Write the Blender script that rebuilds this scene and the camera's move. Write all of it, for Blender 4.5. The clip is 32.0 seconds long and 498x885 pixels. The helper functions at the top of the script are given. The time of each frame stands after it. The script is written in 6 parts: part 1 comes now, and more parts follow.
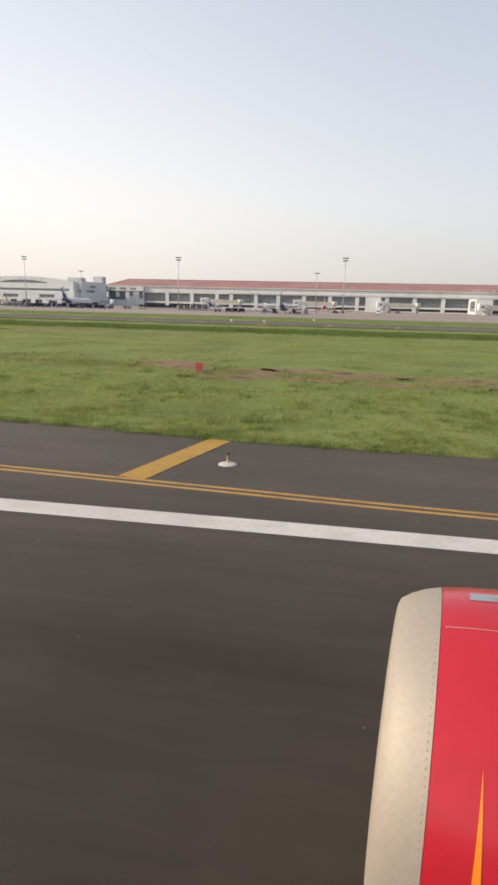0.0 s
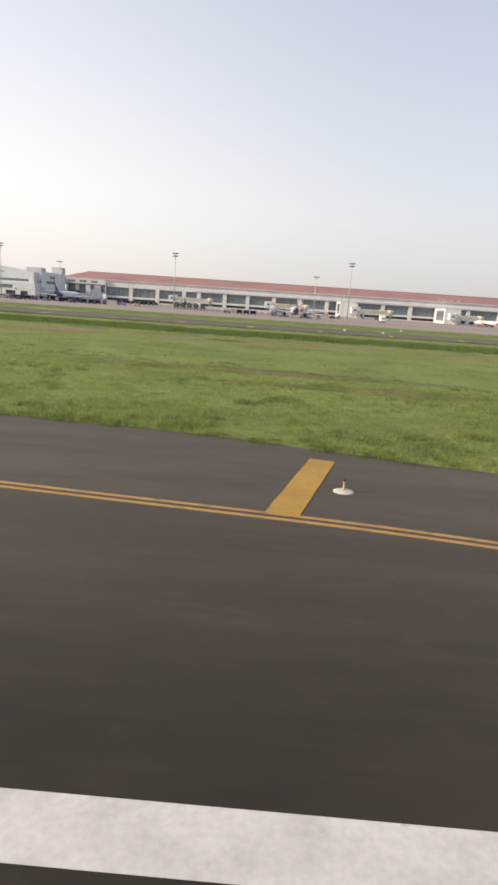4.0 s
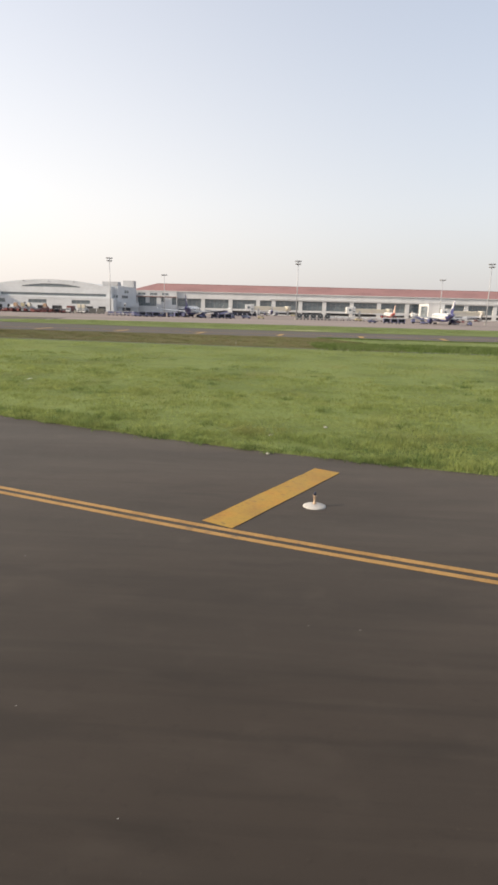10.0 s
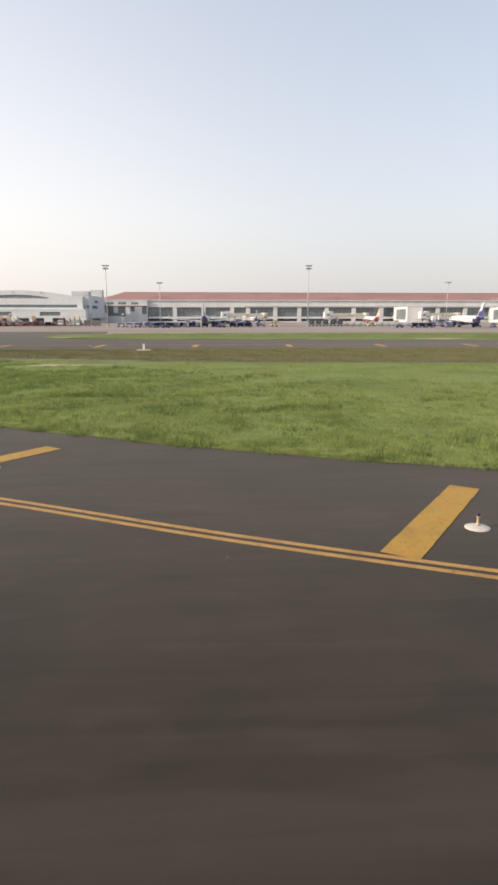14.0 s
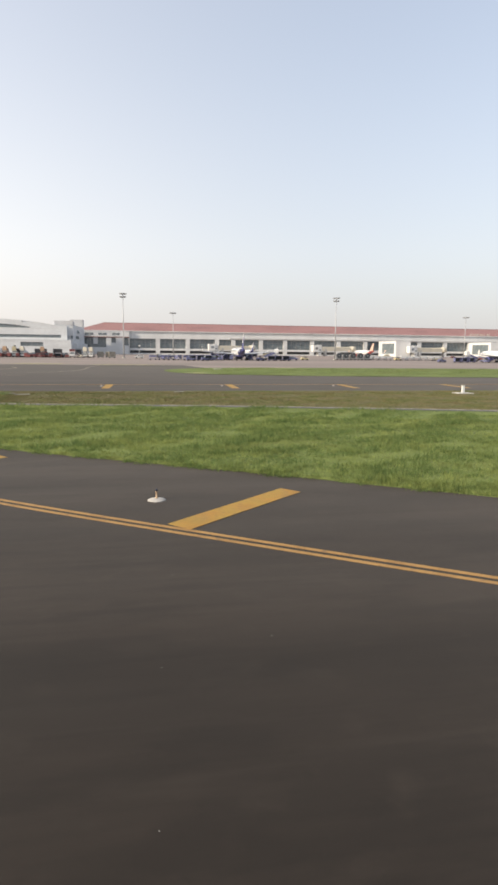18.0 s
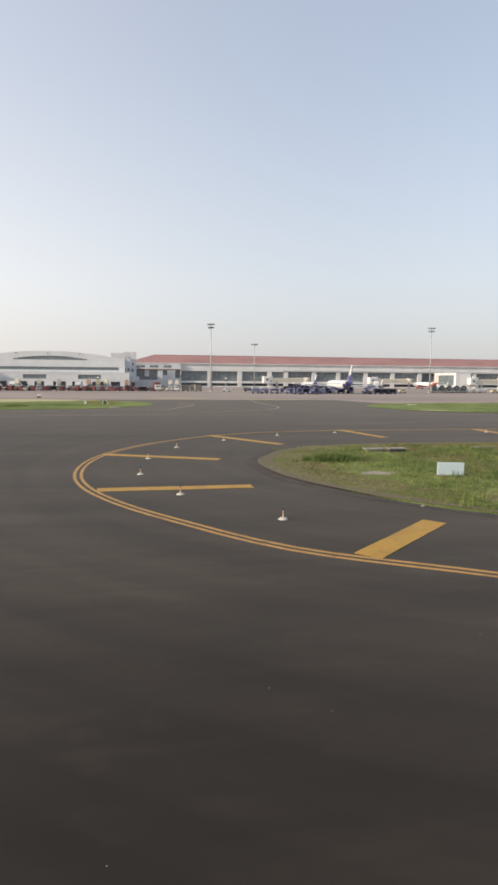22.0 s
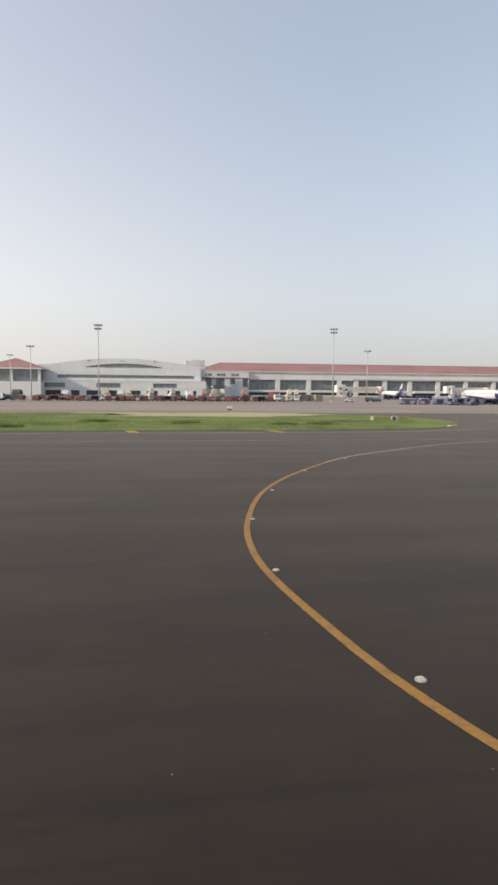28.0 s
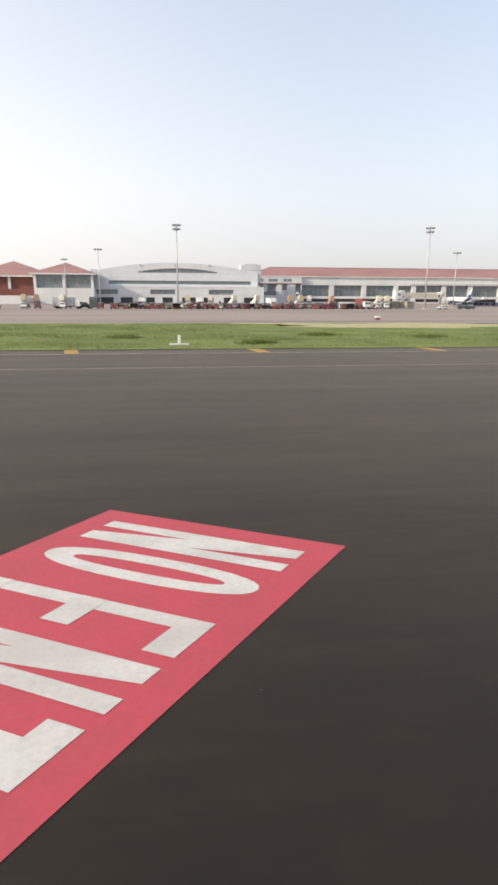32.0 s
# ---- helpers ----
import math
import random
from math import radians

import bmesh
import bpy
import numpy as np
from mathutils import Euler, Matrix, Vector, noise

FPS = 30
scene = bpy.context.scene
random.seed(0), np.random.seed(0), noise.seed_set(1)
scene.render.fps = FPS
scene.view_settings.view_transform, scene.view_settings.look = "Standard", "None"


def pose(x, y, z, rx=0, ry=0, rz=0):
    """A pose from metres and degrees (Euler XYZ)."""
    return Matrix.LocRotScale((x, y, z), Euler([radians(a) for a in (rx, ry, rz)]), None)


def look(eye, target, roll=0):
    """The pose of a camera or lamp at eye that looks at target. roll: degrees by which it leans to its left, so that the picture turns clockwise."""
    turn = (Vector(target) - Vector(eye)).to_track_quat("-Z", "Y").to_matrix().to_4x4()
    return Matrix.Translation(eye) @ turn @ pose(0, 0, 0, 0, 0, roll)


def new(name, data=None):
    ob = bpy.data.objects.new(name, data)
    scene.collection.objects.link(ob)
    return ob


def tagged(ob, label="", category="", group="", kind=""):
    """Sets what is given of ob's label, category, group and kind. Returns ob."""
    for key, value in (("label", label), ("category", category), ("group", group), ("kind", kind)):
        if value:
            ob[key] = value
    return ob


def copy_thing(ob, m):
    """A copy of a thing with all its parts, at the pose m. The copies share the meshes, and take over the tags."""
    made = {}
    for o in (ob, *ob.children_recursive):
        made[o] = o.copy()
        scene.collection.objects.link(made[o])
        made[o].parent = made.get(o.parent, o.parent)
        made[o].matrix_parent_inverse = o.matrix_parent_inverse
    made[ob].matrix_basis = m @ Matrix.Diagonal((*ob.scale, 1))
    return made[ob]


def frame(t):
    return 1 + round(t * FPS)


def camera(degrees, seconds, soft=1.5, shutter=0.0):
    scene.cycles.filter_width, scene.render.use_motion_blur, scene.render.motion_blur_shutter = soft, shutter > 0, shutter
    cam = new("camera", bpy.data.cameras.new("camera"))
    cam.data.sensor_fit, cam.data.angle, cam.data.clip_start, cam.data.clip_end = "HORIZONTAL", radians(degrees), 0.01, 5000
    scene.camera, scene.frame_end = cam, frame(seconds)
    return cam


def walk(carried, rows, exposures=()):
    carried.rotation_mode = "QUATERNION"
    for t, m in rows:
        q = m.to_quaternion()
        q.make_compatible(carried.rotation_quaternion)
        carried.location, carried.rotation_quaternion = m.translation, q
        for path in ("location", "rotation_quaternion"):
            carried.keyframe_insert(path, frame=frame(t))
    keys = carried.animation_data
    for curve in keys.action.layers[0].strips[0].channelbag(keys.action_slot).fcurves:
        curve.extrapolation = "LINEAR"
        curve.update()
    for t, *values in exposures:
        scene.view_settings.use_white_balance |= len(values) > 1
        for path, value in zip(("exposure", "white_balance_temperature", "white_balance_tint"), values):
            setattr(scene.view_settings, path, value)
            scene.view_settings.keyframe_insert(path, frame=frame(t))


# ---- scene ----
cam = camera(45.5, 32.0, soft=3.0)
PATH = [
    (0, (194.044, -33.548, 4.455), (190.658, -14.370, -0.099), 1.38),
    (0.5, (187.961, -32.813, 4.447), (184.718, -13.618, -0.138), 1.75),
    (1, (182.016, -32.146, 4.442), (178.882, -12.941, -0.182), 1.88),
    (1.5, (176.226, -31.362, 4.450), (173.225, -12.139, -0.182), 1.81),
    (2, (170.598, -30.520, 4.449), (167.775, -11.267, -0.171), 1.96),
    (2.5, (164.977, -29.616, 4.454), (162.270, -10.322, -0.064), 1.77),
    (3, (159.520, -28.531, 4.434), (157.085, -9.165, 0.071), 1.97),
    (3.5, (154.100, -27.584, 4.459), (153.040, -8.132, -0.069), 3.39),
    (4, (148.697, -26.677, 4.457), (148.036, -7.493, 0.027), 3.86),
    (4.5, (143.405, -25.810, 4.454), (143.590, -6.598, 0.098), 4.89),
    (5, (138.102, -24.822, 4.452), (139.132, -5.620, 0.176), 5.92),
    (5.5, (132.666, -23.558, 4.450), (134.101, -4.079, 0.149), 6.39),
    (6, (127.125, -22.158, 4.449), (127.059, -2.610, 0.222), 2.45),
    (6.5, (121.659, -20.628, 4.456), (120.664, -1.098, 0.262), 2.56),
    (7, (116.037, -19.191, 4.455), (114.601, 0.270, 0.072), 2.18),
    (7.5, (110.651, -17.773, 4.463), (109.152, 1.643, -0.096), 2.20),
    (8, (105.021, -16.459, 4.452), (103.506, 2.932, -0.207), 1.76),
    (8.5, (99.698, -14.938, 4.461), (98.287, 4.465, -0.181), 1.84),
    (9, (94.377, -13.319, 4.459), (93.032, 6.118, -0.056), 1.59),
    (9.5, (89.054, -11.618, 4.461), (87.893, 7.847, 0.015), 1.89),
    (10, (83.750, -9.874, 4.449), (82.784, 9.619, 0.079), 1.52),
    (10.5, (78.431, -8.092, 4.458), (77.812, 11.419, 0.104), 1.07),
    (11, (73.085, -6.224, 4.450), (72.773, 13.326, 0.242), 0.56),
    (11.5, (67.750, -4.220, 4.454), (67.663, 15.370, 0.428), 0.42),
    (12, (62.290, -2.247, 4.456), (62.508, 17.360, 0.517), 0.55),
    (12.5, (56.939, -0.157, 4.461), (57.395, 19.468, 0.635), 0.54),
    (13, (51.432, 1.887, 4.447), (52.206, 21.478, 0.499), 0.45),
    (13.5, (46.115, 4.137, 4.454), (47.243, 23.675, 0.335), 0.08),
    (14, (40.789, 6.497, 4.455), (42.136, 26.018, 0.320), 0.01),
    (14.5, (35.580, 9.002, 4.450), (37.088, 28.535, 0.431), 0.06),
    (15, (30.369, 11.561, 4.461), (31.947, 31.142, 0.709), 0.25),
    (15.5, (25.177, 14.196, 4.448), (26.903, 33.808, 0.927), 0.49),
    (16, (19.641, 17.016, 4.451), (21.588, 36.319, 1.033), 0.47),
    (16.5, (13.753, 20.187, 4.454), (16.241, 39.448, 1.148), 0.42),
    (17, (7.976, 23.478, 4.458), (11.005, 42.680, 1.266), 0.36),
    (17.5, (2.776, 26.655, 4.461), (6.099, 46.118, 1.274), 0.34),
    (18, (-2.036, 29.598, 4.457), (1.572, 49.026, 1.371), 0.61),
    (18.5, (-6.719, 32.580, 4.454), (-2.902, 51.996, 1.548), 0.63),
    (19, (-11.493, 35.784, 4.474), (-7.602, 55.215, 1.769), 0.28),
    (19.5, (-15.993, 38.734, 4.457), (-12.101, 58.174, 1.821), 0.24),
    (20, (-20.364, 41.557, 4.462), (-16.532, 61.026, 1.951), 0.22),
    (20.5, (-24.709, 44.358, 4.462), (-21.014, 63.872, 2.105), 0.15),
    (21, (-28.988, 47.166, 4.455), (-25.432, 66.728, 2.294), 0.51),
    (21.5, (-33.185, 49.895, 4.461), (-29.696, 69.483, 2.424), 0.74),
    (22, (-37.316, 52.362, 4.464), (-33.864, 71.956, 2.424), 0.44),
    (22.5, (-41.382, 54.836, 4.459), (-37.890, 74.409, 2.293), 0.22),
    (23, (-45.322, 57.239, 4.456), (-41.793, 76.790, 2.155), 0.02),
    (23.5, (-49.131, 59.677, 4.448), (-45.623, 79.230, 2.123), 0.07),
    (24, (-52.988, 62.251, 4.456), (-49.475, 81.804, 2.146), 0.45),
    (24.5, (-56.912, 64.778, 4.453), (-53.424, 84.349, 2.265), 0.64),
    (25, (-60.644, 67.152, 4.443), (-57.174, 86.733, 2.316), 0.61),
    (25.5, (-64.320, 69.496, 4.447), (-60.882, 89.090, 2.387), 0.44),
    (26, (-67.871, 71.945, 4.448), (-64.520, 91.257, 2.467), 0.47),
    (26.5, (-71.092, 74.378, 4.448), (-67.822, 93.714, 2.576), 0.54),
    (27, (-74.172, 76.669, 4.448), (-70.982, 96.029, 2.684), 0.61),
    (27.5, (-77.296, 78.693, 4.449), (-74.094, 98.358, 2.708), 0.64),
    (28, (-80.583, 80.667, 4.450), (-77.366, 100.328, 2.696), 0.45),
    (28.5, (-83.777, 82.496, 4.450), (-80.521, 102.141, 2.583), 0.63),
    (29, (-86.921, 84.237, 4.438), (-83.630, 103.865, 2.459), 0.70),
    (29.5, (-90.082, 86.069, 4.444), (-86.733, 105.661, 2.228), 0.86),
    (30, (-93.269, 87.882, 4.463), (-89.669, 107.363, 1.719), 1.29),
    (30.5, (-96.409, 89.280, 4.449), (-92.777, 108.643, 1.003), 1.27),
    (31, (-99.513, 90.613, 4.449), (-96.072, 109.855, 0.219), 0.94),
    (31.5, (-102.663, 92.123, 4.441), (-99.519, 111.309, -0.248), 0.67),
    (32, (-105.853, 93.973, 4.457), (-103.171, 113.208, -0.321), 0.25),
]
walk(cam, [(t, look(eye, target, roll)) for t, eye, target, roll in PATH],
     exposures=[(0, 0.47, 6700, 11), (3, 0.50, 6700, 11), (6, 0.55, 6700, 11), (7, 0.51, 6720, 11), (8, 0.58, 6720, 11), (9, 0.59, 6720, 11), (10, 0.55, 6700, 11), (12, 0.52, 6680, 11), (13, 0.52, 6680, 11), (14, 0.57, 6680, 11), (15, 0.65, 6680, 11),
                (18, 0.60, 6600, 10), (20, 0.49, 6500, 10), (22, 0.44, 6500, 10), (24, 0.46, 6500, 10), (28, 0.37, 6500, 10), (30, 0.41, 6500, 10), (31, 0.65, 6520, 10), (32, 0.70, 6520, 10)])

# ---- world and sun ----
SUN_EL, SUN_AZ = 25.0, -105.0      # degrees above the horizon; degrees from +y towards +x
world = bpy.data.worlds.new("world")
scene.world = world
world.use_nodes = True
wn = world.node_tree.nodes
sky = wn.new("ShaderNodeTexSky")
sky.sky_type = 'NISHITA'
sky.sun_disc = False
sky.sun_elevation = radians(SUN_EL)
sky.sun_rotation = radians(SUN_AZ)
sky.altitude = 0
sky.air_density = 1.3
sky.dust_density = 1.6
sky.ozone_density = 2.0
wn["Background"].inputs["Strength"].default_value = 0.145
# a pale veil of humid haze: thicker towards the horizon, whiter on the sun's side
wl = world.node_tree.links
way = wn.new("ShaderNodeTexCoord")
split = wn.new("ShaderNodeSeparateXYZ")
wl.new(way.outputs["Generated"], split.inputs[0])
thick = wn.new("ShaderNodeMapRange")
thick.interpolation_type = 'SMOOTHSTEP'
for key, value in (("From Min", -0.02), ("From Max", 0.55), ("To Min", 0.82), ("To Max", 0.44)):
    thick.inputs[key].default_value = value
wl.new(split.outputs["Z"], thick.inputs["Value"])
side = wn.new("ShaderNodeMapRange")
side.interpolation_type = 'SMOOTHSTEP'
for key, value in (("From Min", 0.40), ("From Max", -0.62)):
    side.inputs[key].default_value = value
wl.new(split.outputs["X"], side.inputs["Value"])
veil = wn.new("ShaderNodeMix")
veil.data_type = 'RGBA'
veil.inputs["A"].default_value = (3.66, 3.64, 3.88, 1)
veil.inputs["B"].default_value = (5.72, 5.42, 5.32, 1)
wl.new(side.outputs[0], veil.inputs["Factor"])
haze = wn.new("ShaderNodeMix")
haze.data_type = 'RGBA'
wl.new(thick.outputs[0], haze.inputs["Factor"])
wl.new(sky.outputs[0], haze.inputs["A"])
wl.new(veil.outputs["Result"], haze.inputs["B"])
low = wn.new("ShaderNodeMapRange")
low.interpolation_type = 'SMOOTHSTEP'
for key, value in (("From Min", -0.02), ("From Max", 0.17), ("To Min", 0.84), ("To Max", 1.0)):
    low.inputs[key].default_value = value
wl.new(split.outputs["Z"], low.inputs["Value"])
dim = wn.new("ShaderNodeMix")
dim.data_type = 'RGBA'
dim.blend_type = 'MULTIPLY'
dim.inputs["Factor"].default_value = 1
wl.new(haze.outputs["Result"], dim.inputs["A"])
wl.new(low.outputs[0], dim.inputs["B"])
wl.new(dim.outputs["Result"], wn["Background"].inputs["Color"])

lamp = bpy.data.lights.new("sun", 'SUN')
lamp.energy = 3.3
lamp.angle = radians(1.2)
lamp.color = (1.0, 0.86, 0.68)
sun_ob = new("sun", lamp)
az, el = radians(SUN_AZ), radians(SUN_EL)
sun_ob.matrix_world = look((0, 0, 60), (-50 * math.sin(az) * math.cos(el), -50 * math.cos(az) * math.cos(el), 60 - 50 * math.sin(el)))


# ---- materials ----
def material(name, base, rough=0.8, metal=0.0, var=0.15, scale=3.0, fine=40.0, bump=0.0, second=None, spread=(0.45, 0.65), stretch=(1, 1, 1), spec=None, per_object=0.0):
    """A surface with colour variation at two scales, an optional second colour in patches, and fine relief."""
    m = bpy.data.materials.new(name)
    m.use_nodes = True
    nt = m.node_tree
    n, l = nt.nodes, nt.links
    bsdf = n["Principled BSDF"]
    bsdf.inputs["Roughness"].default_value = rough
    bsdf.inputs["Metallic"].default_value = metal
    if spec is not None:
        bsdf.inputs["Specular IOR Level"].default_value = spec
    geo = n.new("ShaderNodeNewGeometry")
    mp = n.new("ShaderNodeMapping")
    mp.inputs["Scale"].default_value = stretch
    l.new(geo.outputs["Position"], mp.inputs["Vector"])
    big = n.new("ShaderNodeTexNoise")
    big.inputs["Scale"].default_value = 1.0 / scale
    big.inputs["Detail"].default_value = 5
    small = n.new("ShaderNodeTexNoise")
    small.inputs["Scale"].default_value = fine
    small.inputs["Detail"].default_value = 3
    l.new(mp.outputs[0], big.inputs["Vector"])
    l.new(geo.outputs["Position"], small.inputs["Vector"])
    if second is None:
        second = tuple(c * (1 - var) for c in base)
    ramp = n.new("ShaderNodeMapRange")
    ramp.inputs["From Min"].default_value = spread[0]
    ramp.inputs["From Max"].default_value = spread[1]
    l.new(big.outputs[0], ramp.inputs["Value"])
    mix = n.new("ShaderNodeMix")
    mix.data_type = 'RGBA'
    mix.inputs["A"].default_value = (*base, 1)
    mix.inputs["B"].default_value = (*second, 1)
    l.new(ramp.outputs[0], mix.inputs["Factor"])
    grain = n.new("ShaderNodeMapRange")
    grain.inputs["From Min"].default_value = 0.3
    grain.inputs["From Max"].default_value = 0.7
    grain.inputs["To Min"].default_value = 1 - var
    grain.inputs["To Max"].default_value = 1 + var
    l.new(small.outputs[0], grain.inputs["Value"])
    mul = n.new("ShaderNodeMix")
    mul.data_type = 'RGBA'
    mul.blend_type = 'MULTIPLY'
    mul.inputs["Factor"].default_value = 1
    l.new(mix.outputs["Result"], mul.inputs["A"])
    l.new(grain.outputs[0], mul.inputs["B"])
    out = mul.outputs["Result"]
    if per_object:
        info = n.new("ShaderNodeObjectInfo")
        pr = n.new("ShaderNodeMapRange")
        pr.inputs["To Min"].default_value = 1 - per_object
        pr.inputs["To Max"].default_value = 1 + per_object
        l.new(info.outputs["Random"], pr.inputs["Value"])
        mu2 = n.new("ShaderNodeMix")
        mu2.data_type = 'RGBA'
        mu2.blend_type = 'MULTIPLY'
        mu2.inputs["Factor"].default_value = 1
        l.new(out, mu2.inputs["A"])
        l.new(pr.outputs[0], mu2.inputs["B"])
        out = mu2.outputs["Result"]
    l.new(out, bsdf.inputs["Base Color"])
    if bump:
        b = n.new("ShaderNodeBump")
        b.inputs["Strength"].default_value = bump
        b.inputs["Distance"].default_value = 0.02
        l.new(small.outputs[0], b.inputs["Height"])
        l.new(b.outputs[0], bsdf.inputs["Normal"])
    return m


def layer(m, colour, scale, lo, hi, amount=1.0, stretch=(1, 1, 1), turn=0.0, detail=4.0):
    """Lays patches of one more colour over a material made by material()."""
    nt = m.node_tree
    n, l = nt.nodes, nt.links
    bsdf = n["Principled BSDF"]
    was = bsdf.inputs["Base Color"].links[0].from_socket
    geo = n.new("ShaderNodeNewGeometry")
    mp = n.new("ShaderNodeMapping")
    mp.inputs["Scale"].default_value = stretch
    mp.inputs["Rotation"].default_value = (0, 0, turn)
    noi = n.new("ShaderNodeTexNoise")
    noi.inputs["Scale"].default_value = 1.0 / scale
    noi.inputs["Detail"].default_value = detail
    rng = n.new("ShaderNodeMapRange")
    rng.inputs["From Min"].default_value = lo
    rng.inputs["From Max"].default_value = hi
    rng.inputs["To Max"].default_value = amount
    mix = n.new("ShaderNodeMix")
    mix.data_type = 'RGBA'
    l.new(geo.outputs["Position"], mp.inputs["Vector"])
    l.new(mp.outputs[0], noi.inputs["Vector"])
    l.new(noi.outputs[0], rng.inputs["Value"])
    l.new(rng.outputs[0], mix.inputs["Factor"])
    l.new(was, mix.inputs["A"])
    mix.inputs["B"].default_value = (*colour, 1)
    l.new(mix.outputs["Result"], bsdf.inputs["Base Color"])
    return m


EXIT_TURN = radians(33)           # the way of the exit taxiway, for tyre streaks
ASPHALT = material("asphalt", (0.0370, 0.0287, 0.0221), rough=0.8, var=0.25, scale=9, fine=160, bump=0.10, second=(0.0285, 0.0228, 0.0178), spec=0.2)
layer(ASPHALT, (0.0190, 0.0155, 0.0122), 1.6, 0.50, 0.68, 0.36, stretch=(0.14, 1, 1), turn=EXIT_TURN, detail=9)
layer(ASPHALT, (0.0190, 0.0155, 0.0122), 0.30, 0.52, 0.66, 0.45, stretch=(0.05, 1, 1), turn=radians(4), detail=6)
layer(ASPHALT, (0.0475, 0.0382, 0.0298), 0.22, 0.55, 0.70, 0.40, stretch=(0.07, 1, 1), turn=EXIT_TURN, detail=6)
layer(ASPHALT, (0.0532, 0.0432, 0.0338), 2.4, 0.54, 0.78, 0.25, stretch=(0.12, 1, 1), turn=EXIT_TURN * 0.6)
layer(ASPHALT, (0.0199, 0.0162, 0.0129), 6.0, 0.50, 0.70, 0.7, stretch=(0.6, 1, 1), turn=EXIT_TURN, detail=8)
layer(ASPHALT, (0.0475, 0.0377, 0.0294), 0.8, 0.58, 0.75, 0.6, detail=8)
layer(ASPHALT, (0.0171, 0.0138, 0.0111), 0.12, 0.60, 0.78, 0.40, detail=4)
layer(ASPHALT, (0.0570, 0.0460, 0.0365), 0.05, 0.68, 0.76, 0.5, detail=2)
layer(ASPHALT, (0.0176, 0.0143, 0.0114), 0.9, 0.52, 0.62, 0.42, stretch=(0.35, 1, 1), turn=radians(10), detail=10)
layer(ASPHALT, (0.0494, 0.0396, 0.0312), 0.6, 0.56, 0.68, 0.32, stretch=(0.3, 1, 1), turn=radians(18), detail=10)
layer(ASPHALT, (0.0165, 0.0135, 0.0108), 3.4, 0.50, 0.64, 0.42, stretch=(0.07, 1, 1), turn=EXIT_TURN * 0.92, detail=6)
layer(ASPHALT, (0.0560, 0.0455, 0.0360), 2.8, 0.54, 0.70, 0.36, stretch=(0.05, 1, 1), turn=EXIT_TURN * 1.04, detail=7)
# added sheen lifts the asphalt's brightness at low view angles, in streaks
dusty = ASPHALT.node_tree.nodes["Principled BSDF"]
sheen_n, sheen_l = ASPHALT.node_tree.nodes, ASPHALT.node_tree.links
sheen_at = sheen_n.new("ShaderNodeNewGeometry")
sheen_map = sheen_n.new("ShaderNodeMapping")
sheen_map.inputs["Scale"].default_value = (0.16, 1, 1)
sheen_map.inputs["Rotation"].default_value = (0, 0, radians(14))
sheen_noise = sheen_n.new("ShaderNodeTexNoise")
sheen_noise.inputs["Scale"].default_value = 0.45
sheen_noise.inputs["Detail"].default_value = 7
sheen_amount = sheen_n.new("ShaderNodeMapRange")
for key, value in (("From Min", 0.34), ("From Max", 0.68), ("To Min", 0.085), ("To Max", 0.118)):
    sheen_amount.inputs[key].default_value = value
sheen_l.new(sheen_at.outputs["Position"], sheen_map.inputs["Vector"])
sheen_l.new(sheen_map.outputs[0], sheen_noise.inputs["Vector"])
sheen_l.new(sheen_noise.outputs[0], sheen_amount.inputs["Value"])
dusty.inputs["Sheen Roughness"].default_value = 0.45
dusty.inputs["Sheen Tint"].default_value = (1.0, 0.93, 0.85, 1)


# asphalt toned darker, with less sheen, where the exit meets the parallel taxiway
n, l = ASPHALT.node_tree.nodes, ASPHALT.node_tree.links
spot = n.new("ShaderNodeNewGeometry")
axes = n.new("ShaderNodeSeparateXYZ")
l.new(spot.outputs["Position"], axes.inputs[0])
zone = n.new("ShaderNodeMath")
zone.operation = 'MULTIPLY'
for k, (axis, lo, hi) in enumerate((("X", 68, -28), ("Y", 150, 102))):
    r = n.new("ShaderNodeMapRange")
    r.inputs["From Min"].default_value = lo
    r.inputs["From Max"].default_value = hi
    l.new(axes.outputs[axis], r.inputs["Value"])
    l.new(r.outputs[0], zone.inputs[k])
zone_tint = n.new("ShaderNodeMix")
zone_tint.data_type = 'RGBA'
zone_tint.blend_type = 'MULTIPLY'
zone_tint.inputs["B"].default_value = (0.62, 0.60, 0.58, 1)
l.new(zone.outputs[0], zone_tint.inputs["Factor"])
l.new(dusty.inputs["Base Color"].links[0].from_socket, zone_tint.inputs["A"])
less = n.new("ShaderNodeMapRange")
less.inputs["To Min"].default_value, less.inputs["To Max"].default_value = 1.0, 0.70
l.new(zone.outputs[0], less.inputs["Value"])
sheen_left = n.new("ShaderNodeMath")
sheen_left.operation = 'MULTIPLY'
l.new(sheen_amount.outputs[0], sheen_left.inputs[0])
l.new(less.outputs[0], sheen_left.inputs[1])
l.new(sheen_left.outputs[0], dusty.inputs["Sheen Weight"])
# arcs that turning tyres have swept round the end of the island
centre = n.new("ShaderNodeVectorMath")
centre.operation = 'SUBTRACT'
centre.inputs[1].default_value = (-19.5, 85.3, 0)
l.new(spot.outputs["Position"], centre.inputs[0])
reach = n.new("ShaderNodeVectorMath")
reach.operation = 'LENGTH'
l.new(centre.outputs["Vector"], reach.inputs[0])
parts_of = n.new("ShaderNodeSeparateXYZ")
l.new(centre.outputs["Vector"], parts_of.inputs[0])
bearing = n.new("ShaderNodeMath")
bearing.operation = 'ARCTAN2'
l.new(parts_of.outputs["Y"], bearing.inputs[0])
